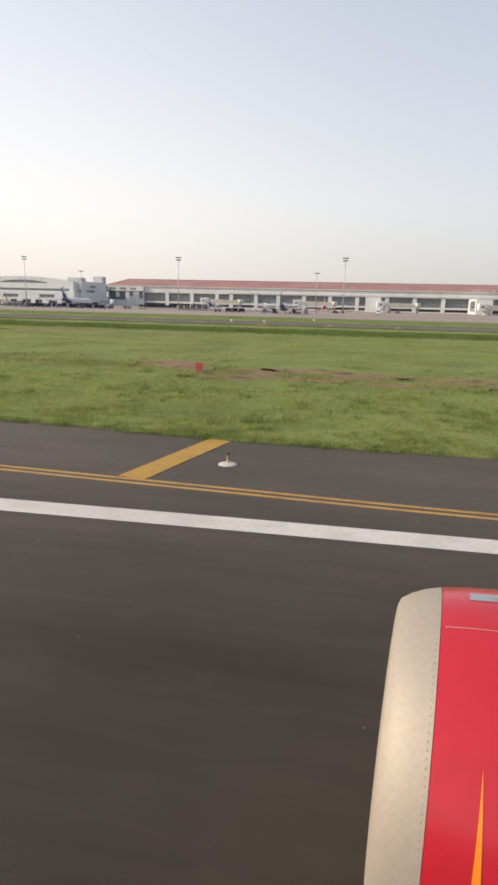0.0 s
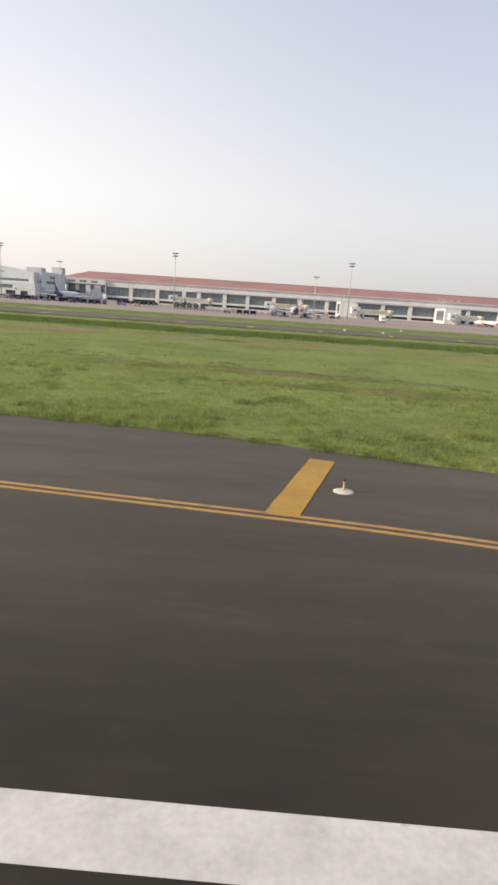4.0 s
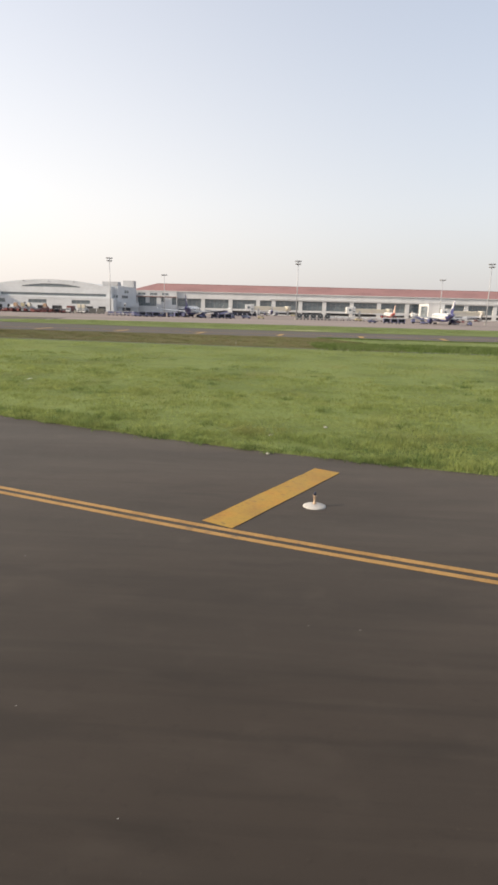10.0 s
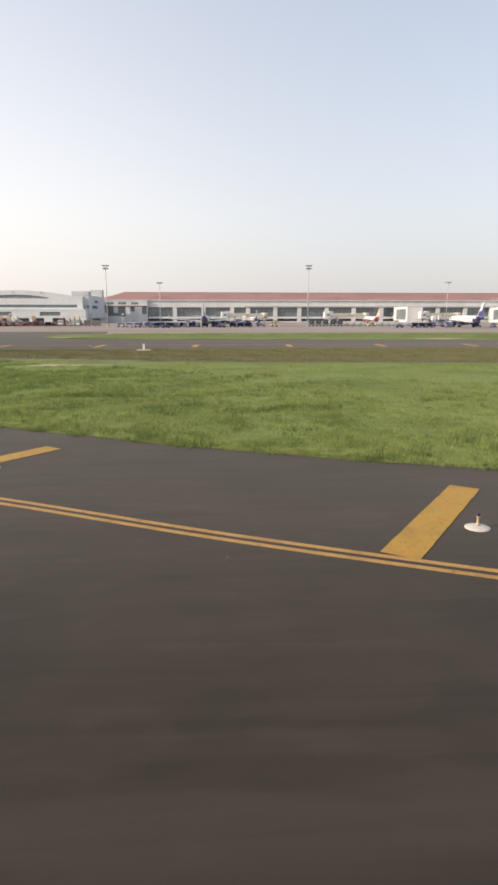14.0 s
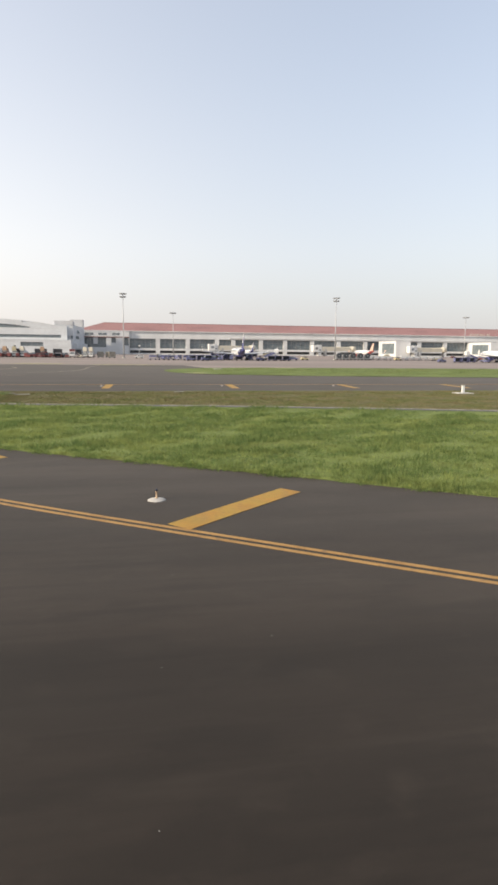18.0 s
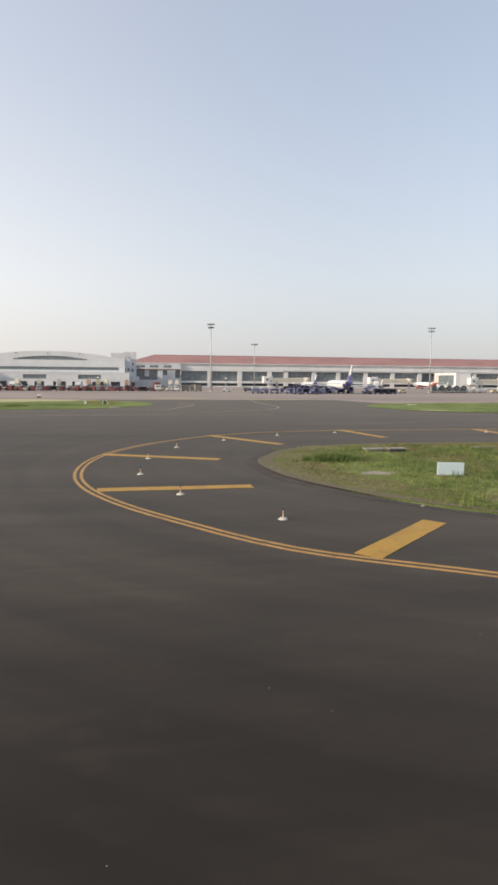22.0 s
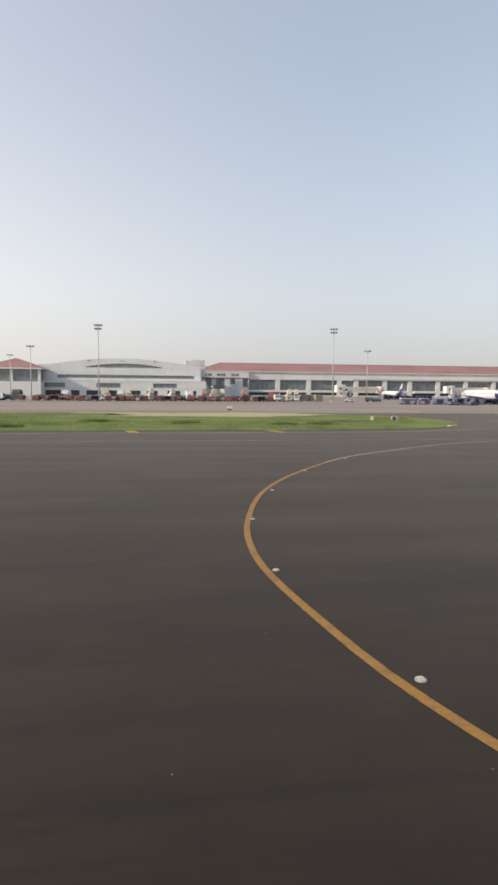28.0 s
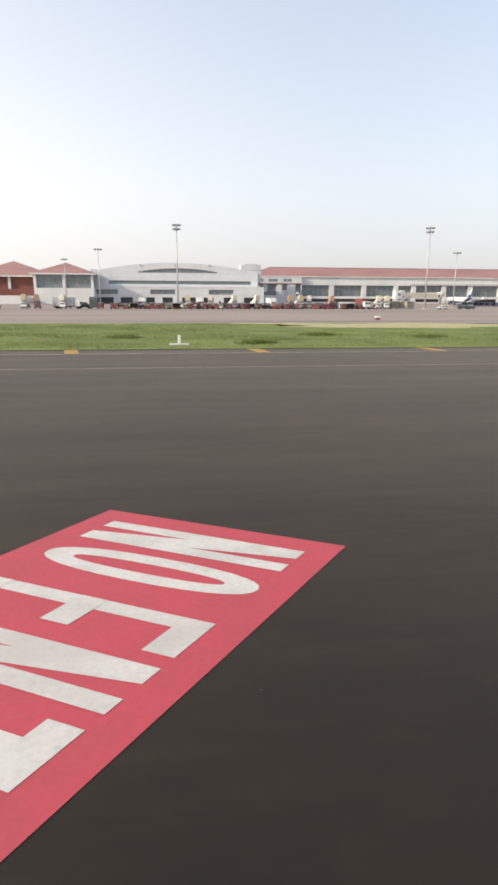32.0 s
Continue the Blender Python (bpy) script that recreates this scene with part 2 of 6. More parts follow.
flip = n.new("ShaderNodeMath")
flip.operation = 'MULTIPLY'
flip.inputs[1].default_value = -1
l.new(parts_of.outputs["X"], flip.inputs[0])
l.new(flip.outputs[0], bearing.inputs[1])
polar = n.new("ShaderNodeCombineXYZ")
l.new(reach.outputs["Value"], polar.inputs["X"])
l.new(bearing.outputs[0], polar.inputs["Y"])
sweep = n.new("ShaderNodeTexNoise")
sweep.inputs["Scale"].default_value = 0.8
sweep.inputs["Detail"].default_value = 6
l.new(polar.outputs[0], sweep.inputs["Vector"])
tone = n.new("ShaderNodeMapRange")
for key, value in (("From Min", 0.34), ("From Max", 0.68), ("To Min", 0.62), ("To Max", 1.35)):
    tone.inputs[key].default_value = value
l.new(sweep.outputs[0], tone.inputs["Value"])
inner = n.new("ShaderNodeMapRange")
for key, value in (("From Min", 52), ("From Max", 34)):
    inner.inputs[key].default_value = value
l.new(reach.outputs["Value"], inner.inputs["Value"])
around = n.new("ShaderNodeMapRange")
for key, value in (("From Min", 12), ("From Max", -16)):
    around.inputs[key].default_value = value
l.new(axes.outputs["X"], around.inputs["Value"])
swept = n.new("ShaderNodeMath")
swept.operation = 'MULTIPLY'
l.new(inner.outputs[0], swept.inputs[0])
l.new(around.outputs[0], swept.inputs[1])
arcs = n.new("ShaderNodeMix")
arcs.data_type = 'RGBA'
arcs.blend_type = 'MULTIPLY'
l.new(swept.outputs[0], arcs.inputs["Factor"])
l.new(zone_tint.outputs["Result"], arcs.inputs["A"])
l.new(tone.outputs[0], arcs.inputs["B"])
l.new(arcs.outputs["Result"], dusty.inputs["Base Color"])
APRON = material("apron_concrete", (0.27, 0.222, 0.192), rough=0.9, var=0.12, scale=22, fine=2.0, second=(0.20, 0.163, 0.14), stretch=(0.15, 1, 1))
layer(APRON, (0.10, 0.083, 0.072), 9, 0.55, 0.75, 0.7, stretch=(0.10, 1, 1))
SOIL = material("soil", (0.20, 0.115, 0.07), rough=0.95, var=0.25, scale=1.5, fine=9, bump=0.5, second=(0.14, 0.09, 0.05))
EARTH = material("dry_earth", (0.105, 0.078, 0.046), rough=0.95, var=0.3, scale=1.0, fine=9, bump=0.5, second=(0.095, 0.095, 0.036))
RIM = material("wet_soil", (0.045, 0.036, 0.028), rough=0.95, var=0.3, scale=0.8, fine=9, bump=0.6, second=(0.025, 0.021, 0.017))
GRASS = material("grass", (0.165, 0.205, 0.062), rough=0.9, var=0.25, scale=7, fine=7, bump=0.4, second=(0.108, 0.142, 0.040), spec=0.15)
layer(GRASS, (0.17, 0.17, 0.045), 5, 0.55, 0.75, 0.7)
layer(GRASS, (0.085, 0.125, 0.025), 2.2, 0.58, 0.72, 0.7, stretch=(0.35, 1, 1))
DRY = material("dry_grass", (0.140, 0.125, 0.062), rough=0.95, var=0.35, scale=3, fine=6, bump=0.6, second=(0.095, 0.110, 0.025), spec=0.1)
layer(DRY, (0.13, 0.095, 0.055), 3.0, 0.58, 0.75, 0.7)
FIELD = material("field", (0.10, 0.135, 0.03), rough=0.95, var=0.2, scale=40, fine=0.6, second=(0.14, 0.13, 0.05))
BLADE = material("grass_blade", (0.285, 0.325, 0.108), rough=0.75, var=0.32, scale=3.0, fine=3, second=(0.225, 0.272, 0.085), spec=0.2)
layer(BLADE, (0.28, 0.25, 0.10), 2.6, 0.56, 0.74, 0.45, stretch=(0.45, 1, 1))
layer(BLADE, (0.135, 0.190, 0.056), 1.3, 0.56, 0.72, 0.45, stretch=(0.6, 1, 1))
def leafy(m, amount=0.5):
    """Lets some light through thin blades."""
    n, l = m.node_tree.nodes, m.node_tree.links
    bsdf = n["Principled BSDF"]
    thin = n.new("ShaderNodeBsdfTranslucent")
    l.new(bsdf.inputs["Base Color"].links[0].from_socket, thin.inputs["Color"])
    mix = n.new("ShaderNodeMixShader")
    mix.inputs[0].default_value = amount
    l.new(bsdf.outputs[0], mix.inputs[1])
    l.new(thin.outputs[0], mix.inputs[2])
    l.new(mix.outputs[0], n["Material Output"].inputs["Surface"])


# bluer than the near blades: distance haze mixed into the grass colour
STRIP = material("hazed_strip_blade", (0.220, 0.270, 0.112), rough=0.75, var=0.32, scale=5, fine=2, second=(0.150, 0.195, 0.080), spec=0.2)
layer(STRIP, (0.30, 0.28, 0.13), 7.0, 0.56, 0.72, 0.7, stretch=(0.5, 1, 1))
WEED = material("weed_blade", (0.150, 0.195, 0.068), rough=0.75, var=0.30, scale=3.5, fine=3, second=(0.11, 0.16, 0.04), spec=0.2)
LUSH = material("lush_grass_blade", (0.138, 0.195, 0.064), rough=0.7, var=0.32, scale=1.6, fine=3, second=(0.195, 0.245, 0.082), spec=0.2)
leafy(BLADE)
leafy(LUSH)
leafy(STRIP)
leafy(WEED)
STRAW = material("straw_blade", (0.165, 0.145, 0.072), rough=0.85, var=0.3, scale=2.2, fine=3, second=(0.100, 0.122, 0.045), spec=0.1)
YELLOW = material("yellow_road_paint", (0.36, 0.215, 0.026), rough=0.65, var=0.10, scale=0.6, fine=14, second=(0.39, 0.200, 0.022))
layer(YELLOW, (0.22, 0.14, 0.045), 0.5, 0.5, 0.75, 0.45, stretch=(1, 0.25, 1))
layer(YELLOW, (0.13, 0.088, 0.036), 0.16, 0.57, 0.70, 0.55, detail=9)
layer(YELLOW, (0.25, 0.135, 0.022), 1.1, 0.50, 0.66, 0.55, detail=6)
CENTRE = material("orange_yellow_line_paint", (0.29, 0.150, 0.030), rough=0.7, var=0.16, scale=0.6, fine=14, second=(0.23, 0.12, 0.028))
layer(CENTRE, (0.12, 0.075, 0.03), 0.3, 0.55, 0.75, 0.6, detail=8)
PALE_LINE = material("pale_worn_line_paint", (0.34, 0.27, 0.18), rough=0.7, var=0.16, scale=0.8, fine=10, second=(0.26, 0.20, 0.13))
INSET_RIM = material("scuffed_light_rim", (0.30, 0.29, 0.27), rough=0.6, metal=0.2, var=0.15, scale=0.2, fine=30)
GUARD_YELLOW = material("dark_yellow_housing", (0.27, 0.19, 0.03), rough=0.5, var=0.15, scale=0.2, fine=25)
LINE = material("yellow_line_paint", (0.37, 0.212, 0.060), rough=0.7, var=0.16, scale=0.6, fine=14, second=(0.30, 0.165, 0.042))
layer(LINE, (0.12, 0.09, 0.06), 0.3, 0.60, 0.74, 0.7)
WHITE = material("white_road_paint", (0.52, 0.505, 0.475), rough=0.65, var=0.08, scale=0.8, fine=12, second=(0.45, 0.435, 0.405))
layer(WHITE, (0.25, 0.23, 0.205), 0.22, 0.64, 0.76, 0.5)
layer(WHITE, (0.40, 0.375, 0.34), 1.6, 0.5, 0.7, 0.6, stretch=(0.2, 1, 1))
RED = material("red_road_paint", (0.41, 0.052, 0.070), rough=0.65, var=0.06, scale=1.2, fine=10, second=(0.37, 0.052, 0.066))
layer(RED, (0.30, 0.05, 0.055), 0.5, 0.60, 0.78, 0.4)
PLASTER = material("white_plaster", (0.66, 0.665, 0.66), rough=0.85, var=0.05, scale=8, fine=1.2, second=(0.60, 0.605, 0.60), stretch=(1, 1, 0.2))
PANEL = material("white_cladding", (0.62, 0.64, 0.65), rough=0.55, var=0.04, scale=14, fine=0.6, second=(0.56, 0.58, 0.59))
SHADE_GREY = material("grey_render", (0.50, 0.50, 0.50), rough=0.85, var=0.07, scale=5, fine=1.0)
ROOF = material("red_roof_tiles", (0.30, 0.165, 0.155), rough=0.75, var=0.15, scale=9, fine=1.5, second=(0.25, 0.14, 0.132), stretch=(0.4, 1, 1))
GLASS = material("tinted_glazing", (0.15, 0.18, 0.195), rough=0.10, var=0.2, scale=6, fine=0.5, second=(0.17, 0.20, 0.21), spec=0.8)
# for dark parts, and for openings whose inner shade is put into the colour
DARK = material("dark_parts_and_opening_shade", (0.065, 0.067, 0.072), rough=0.7, var=0.2, scale=3, fine=2)
BRICK = material("brown_brick", (0.21, 0.085, 0.065), rough=0.9, var=0.15, scale=4, fine=3)
STEEL = material("galvanised_steel", (0.42, 0.43, 0.44), rough=0.55, metal=0.3, var=0.1, scale=2, fine=9)
LAMP_GREY = material("lamp_housing", (0.26, 0.265, 0.27), rough=0.5, var=0.1, scale=1, fine=9)
CONCRETE = material("concrete", (0.46, 0.44, 0.40), rough=0.9, var=0.12, scale=0.5, fine=18, bump=0.3, second=(0.38, 0.36, 0.33))
OLD_CONCRETE = material("weathered_concrete", (0.27, 0.255, 0.22), rough=0.95, var=0.2, scale=0.5, fine=12, bump=0.3, second=(0.18, 0.17, 0.145))
ORANGE = material("orange_plastic", (0.47, 0.33, 0.21), rough=0.5, var=0.08, scale=0.3, fine=20)
LENS = material("blue_lens", (0.035, 0.038, 0.06), rough=0.15, var=0.1, scale=0.3, fine=20)
RUBBER = material("rubber", (0.022, 0.022, 0.023), rough=0.85, var=0.2, scale=0.4, fine=20)
AIR_WHITE = material("aircraft_white", (0.68, 0.68, 0.67), rough=0.28, var=0.03, scale=4, fine=1)
AIR_BLUE = material("aircraft_indigo", (0.05, 0.055, 0.17), rough=0.3, var=0.05, scale=4, fine=1)
AIR_RED = material("aircraft_red", (0.38, 0.07, 0.06), rough=0.3, var=0.05, scale=4, fine=1)
AIR_GREY = material("aircraft_grey", (0.40, 0.41, 0.42), rough=0.4, var=0.06, scale=3, fine=1)
FIN_PALE = material("aircraft_pale_orange", (0.66, 0.46, 0.36), rough=0.35, var=0.05, scale=3, fine=1)
FADED = material("faded_road_paint", (0.30, 0.25, 0.17), rough=0.7, var=0.15, scale=0.8, fine=10, second=(0.16, 0.13, 0.10))
CREAM = material("cream_paint", (0.60, 0.56, 0.46), rough=0.5, var=0.06, scale=2, fine=2)
TRUCK_RED = material("red_vehicle_paint", (0.19, 0.058, 0.054), rough=0.4, var=0.08, scale=1, fine=4, per_object=0.25)
TRUCK_BLUE = material("blue_vehicle_paint", (0.13, 0.14, 0.25), rough=0.4, var=0.08, scale=1, fine=4, per_object=0.25)
TRUCK_WHITE = material("white_vehicle_paint", (0.70, 0.70, 0.68), rough=0.4, var=0.06, scale=1, fine=4)
TRUCK_YELLOW = material("yellow_vehicle_paint", (0.52, 0.45, 0.28), rough=0.45, var=0.06, scale=1, fine=4)
TRUCK_ORANGE = material("orange_vehicle_paint", (0.42, 0.28, 0.18), rough=0.45, var=0.06, scale=1, fine=4)
CANVAS = material("dark_canvas", (0.055, 0.065, 0.075), rough=0.9, var=0.15, scale=0.8, fine=6)
LIP = material("polished_lip", (0.33, 0.290, 0.245), rough=0.62, metal=0.25, var=0.05, scale=0.6, fine=30, second=(0.33, 0.285, 0.24))
COWL = material("red_cowl_paint", (0.43, 0.017, 0.030), rough=0.22, var=0.04, scale=1.2, fine=8)
FLAME = material("orange_livery_paint", (0.80, 0.22, 0.02), rough=0.3, var=0.03, scale=1, fine=6)


# ---- mesh helpers ----
def part(name, bm, mat, parent=None, label=""):
    me = bpy.data.meshes.new(name)
    bm.to_mesh(me)
    bm.free()
    me.materials.append(mat)
    ob = new(name, me)
    if parent is not None:
        ob.parent = parent
    if label:
        ob["label"] = label
    return ob


def raw(name, verts, faces, mat, parent=None, label=""):
    me = bpy.data.meshes.new(name)
    me.from_pydata(verts, [], faces)
    me.materials.append(mat)
    ob = new(name, me)
    if parent is not None:
        ob.parent = parent
    if label:
        ob["label"] = label
    return ob


def base_at(name, x, y, z=0.0, turn=0.0):
    e = new(name)
    e.matrix_world = pose(x, y, z, 0, 0, turn)
    return e


def box(bm, x0, x1, y0, y1, z0, z1):
    v = [bm.verts.new((x, y, z)) for z in (z0, z1) for x, y in ((x0, y0), (x1, y0), (x1, y1), (x0, y1))]
    for f in ((3, 2, 1, 0), (4, 5, 6, 7), (0, 1, 5, 4), (1, 2, 6, 5), (2, 3, 7, 6), (3, 0, 4, 7)):
        bm.faces.new([v[i] for i in f])
    return bm


def boxes(*some):
    bm = bmesh.new()
    for b in some:
        box(bm, *b)
    return bm


def bevelled(width, *some):
    bm = boxes(*some)
    bmesh.ops.bevel(bm, geom=bm.edges[:], offset=width, segments=2, affect='EDGES', profile=0.6)
    return bm


def lathe(rings, seg=24, axis="z", caps=True):
    """A turned form: rings of (along, radius)."""
    bm = bmesh.new()
    loops = []
    for along, r in rings:
        loop = []
        for k in range(seg):
            a = 2 * math.pi * k / seg
            p = (r * math.cos(a), r * math.sin(a), along)
            if axis == "x":
                p = (along, r * math.cos(a), r * math.sin(a))
            elif axis == "y":
                p = (r * math.sin(a), along, r * math.cos(a))
            loop.append(bm.verts.new(p))
        loops.append(loop)
    for a, b in zip(loops, loops[1:]):
        for k in range(seg):
            f = bm.faces.new((a[k], a[(k + 1) % seg], b[(k + 1) % seg], b[k]))
            f.smooth = True
    if caps:
        bm.faces.new(loops[0][::-1])
        bm.faces.new(loops[-1])
    bmesh.ops.recalc_face_normals(bm, faces=bm.faces[:])
    return bm


def prism(outline, h0, h1, axis="z"):
    """A flat outline pushed from h0 to h1 along an axis."""
    bm = bmesh.new()
    put = {"z": lambda a, b, h: (a, b, h), "y": lambda a, b, h: (a, h, b), "x": lambda a, b, h: (h, a, b)}[axis]
    lo = [bm.verts.new(put(a, b, h0)) for a, b in outline]
    hi = [bm.verts.new(put(a, b, h1)) for a, b in outline]
    bm.faces.new(lo)
    bm.faces.new(hi)
    k = len(outline)
    for i in range(k):
        bm.faces.new((lo[i], lo[(i + 1) % k], hi[(i + 1) % k], hi[i]))
    bmesh.ops.recalc_face_normals(bm, faces=bm.faces[:])
    return bm


def spline(points, step):
    """A smooth line through a few points, cut to even steps."""
    p = np.array(points, float)
    p = np.vstack([2 * p[0] - p[1], p, 2 * p[-1] - p[-2]])
    out = []
    for a, b, c, d in zip(p, p[1:], p[2:], p[3:]):
        k = max(2, int(np.hypot(*(c - b)) / step))
        # centripetal form keeps uneven spacing free of loops
        t0, t1 = 0.0, np.hypot(*(b - a)) ** 0.5
        t2 = t1 + np.hypot(*(c - b)) ** 0.5
        t3 = t2 + np.hypot(*(d - c)) ** 0.5
        for t in np.linspace(t1, t2, k, endpoint=False):
            a1 = (t1 - t) / (t1 - t0) * a + (t - t0) / (t1 - t0) * b
            a2 = (t2 - t) / (t2 - t1) * b + (t - t1) / (t2 - t1) * c
            a3 = (t3 - t) / (t3 - t2) * c + (t - t2) / (t3 - t2) * d
            b1 = (t2 - t) / (t2 - t0) * a1 + (t - t0) / (t2 - t0) * a2
            b2 = (t3 - t) / (t3 - t1) * a2 + (t - t1) / (t3 - t1) * a3
            out.append((t2 - t) / (t2 - t1) * b1 + (t - t1) / (t2 - t1) * b2)
    out.append(p[-2])
    return np.array(out)


def normals(line):
    d = np.gradient(line, axis=0)
    d /= np.hypot(d[:, 0], d[:, 1])[:, None]
    return np.stack([-d[:, 1], d[:, 0]], 1)


def ribbon(name, line, offset, width, z, mat, parent=None, thick=0.004):
    """A painted stripe that follows a line: a thin slab with its own edges."""
    n = normals(line)
    a, b = line + n * (offset - width / 2), line + n * (offset + width / 2)
    k = len(line)
    verts = [(*p, z) for p in a] + [(*p, z) for p in b] + [(*p, z - thick) for p in a] + [(*p, z - thick) for p in b]
    faces = []
    for i in range(k - 1):
        faces += [(i, i + 1, k + i + 1, k + i), (2 * k + i, 2 * k + i + 1, i + 1, i), (k + i, k + i + 1, 3 * k + i + 1, 3 * k + i)]
    ob = raw(name, verts, faces, mat, parent)
    return ob


def sheet(name, outline, z, mat):
    bm = bmesh.new()
    bm.faces.new([bm.verts.new((x, y, z)) for x, y in outline])
    bmesh.ops.triangulate(bm, faces=bm.faces[:])
    bmesh.ops.recalc_face_normals(bm, faces=bm.faces[:])
    if sum(f.normal.z for f in bm.faces) < 0:
        bmesh.ops.reverse_faces(bm, faces=bm.faces[:])
    return part(name, bm, mat)


# ---- ground ----
# x runs along the runway and the parallel taxiway, y towards the terminal.
tagged(sheet("ground", [(-3000, -1500), (3000, -1500), (3000, 3000), (-3000, 3000)], -0.06, FIELD), "flat open airfield land reaching the horizon", "ground", kind="structure")
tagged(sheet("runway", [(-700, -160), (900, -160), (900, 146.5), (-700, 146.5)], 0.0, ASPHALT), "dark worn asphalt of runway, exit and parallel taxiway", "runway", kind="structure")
tagged(sheet("apron", [(-700, 146.5), (900, 146.5), (900, 640), (-700, 640)], -0.004, APRON), "stained brown-grey concrete apron before the terminal", "apron", kind="structure")
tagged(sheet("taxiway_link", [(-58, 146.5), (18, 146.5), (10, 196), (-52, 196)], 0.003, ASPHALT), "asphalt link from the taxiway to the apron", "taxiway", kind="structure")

EDGE = [(520,-14.2), (260,-15.2), (198.5,-14.8), (190.75,-14.7), (186.55,-14.25), (179.6,-13.4), (175.4,-12.8), (168,-11.5), (164.7,-10.75), (157,-9.4), (146.8,-6.8), (134.4,-5.2),
        (126.35,-3.3), (120,-1.25), (113.9,-0.2), (108,1.1), (102.8,2.25), (97,3.9), (91.2,6.4), (82.5,9.05), (72.25,13.4), (62,18.0), (51.9,22.1), (41.8,26.2),
        (31.8,31.6), (21.9,37.2), (9,45.9), (1.1,51.1), (-8,57.1), (-17.1,64.3), (-21.3,67.5), (-25,70.2), (-28,73.3), (-29.6,77.5), (-30.65,81.1), (-30.7,84.1),
        (-29.3,88), (-27.4,89.9), (-22.5,93.0), (-8,93.4), (60,93.4), (520,93.4)]
edge = spline(EDGE, 1.5)
near_part = edge[: int(np.argmin(edge[:, 0])) + 1]


def edge_y(x):
    """The near edge of the long grass island at x."""
    return np.interp(x, near_part[::-1, 0], near_part[::-1, 1])


def kerb_y(x):
    """The drain along the island."""
    return np.interp(x, [-14.4, -8.6, 3, 15, 28, 45, 69, 97, 160, 520], [79.5, 78.1, 76.2, 73.3, 69.8, 66.9, 64.2, 61.0, 58.5, 57.0])


def island(name, line, mat, label, z=0.05, rough_edge=0.25):
    """A turf surface: a fringe that rises from the asphalt with an uneven outline."""
    n = normals(line)
    jitter = np.array([noise.noise((p[0] * 0.9, p[1] * 0.9, 3.1)) + 0.6 * noise.noise((p[0] * 0.22, p[1] * 0.22, 5.3)) for p in line])[:, None] * rough_edge
    outer, inner = line + n * jitter, line + n * (jitter - 0.5)
    bm = bmesh.new()
    lo = [bm.verts.new((*p, 0.004)) for p in outer]
    hi = [bm.verts.new((*p, z)) for p in inner]
    k = len(line)
    for i in range(k - 1):
        bm.faces.new((lo[i], lo[i + 1], hi[i + 1], hi[i]))
    top = bm.faces.new(hi)
    bmesh.ops.triangulate(bm, faces=[top])
    bmesh.ops.recalc_face_normals(bm, faces=bm.faces[:])
    if sum(f.normal.z for f in bm.faces) < 0:
        bmesh.ops.reverse_faces(bm, faces=bm.faces[:])
    return tagged(part(name, bm, mat), label, "grass", kind="structure")


island("grass_island", edge, GRASS, "green grass island between exit and parallel taxiway")
strip_c = spline([(-700, 146.2), (-100, 146.2), (-60, 146.2), (-50, 147.5), (-42, 153), (-37, 163), (-37, 176), (-45, 186), (-60, 192.5), (-80, 194.5), (-700, 194.5)], 3)
island("grass_strip", strip_c, GRASS, "grass strip between parallel taxiway and apron")
strip_b = spline([(700, 176), (60, 176), (24, 175), (10, 168), (4, 158), (4.5, 146), (10, 138), (22, 133), (50, 128), (90, 124), (700, 124)], 3)
island("grass_strip", strip_b, GRASS, "grass strip between taxiway and apron by the parked aircraft")
# drier, browner turf between the drain and the taxiway
dry_x = np.linspace(-22, 99, 60)
dry = np.vstack([np.stack([dry_x, kerb_y(dry_x) + 0.3], 1), np.stack([dry_x[::-1], 92.6 - np.clip(dry_x[::-1] - 90, 0, 9) * 2.2], 1)])
rim = spline([(-13.8, 93.2), (-22.3, 93.1), (-28.2, 90.1), (-30.65, 85.7), (-31.05, 81.2), (-29.75, 76.8), (-25.4, 70.7), (-19.3, 65.9)], 0.7)
wob = np.array([noise.noise((a * 0.25, b * 0.25, 4.0)) for a, b in rim])[:, None] * 0.35
tagged(ribbon("soil_rim", rim + normals(rim) * wob, -0.25, 1.05, 0.012, RIM), "dark soil washed out round the tip of the island", "soil", kind="structure")
tagged(ribbon("dry_rim", rim + normals(rim) * wob, 0.3, 0.9, 0.058, EARTH), "bare brown earth along the tip of the island", "soil", kind="structure")
tagged(ribbon("dry_tip", rim, 1.9, 2.6, 0.061, DRY), "brown dry turf round the tip of the island", "grass", kind="structure")
tagged(sheet("dry_turf", dry, 0.06, DRY), "dry brown turf between drain and taxiway", "grass", kind="structure")


def patch(name, cx, cy, rx, ry, z, mat, label):
    k = 40
    pts = []
    for i in range(k):
        a = 2 * math.pi * i / k
        r = 1 + 0.45 * noise.noise((cx + 2 * math.cos(a), cy + 2 * math.sin(a), 0.7)) + 0.2 * noise.noise((cx + 7 * math.cos(a), 7 * math.sin(a), 2.7))
        pts.append((cx + rx * r * math.cos(a), cy + ry * r * math.sin(a)))
    return tagged(sheet(name, pts, z, mat), label, "soil", kind="structure")


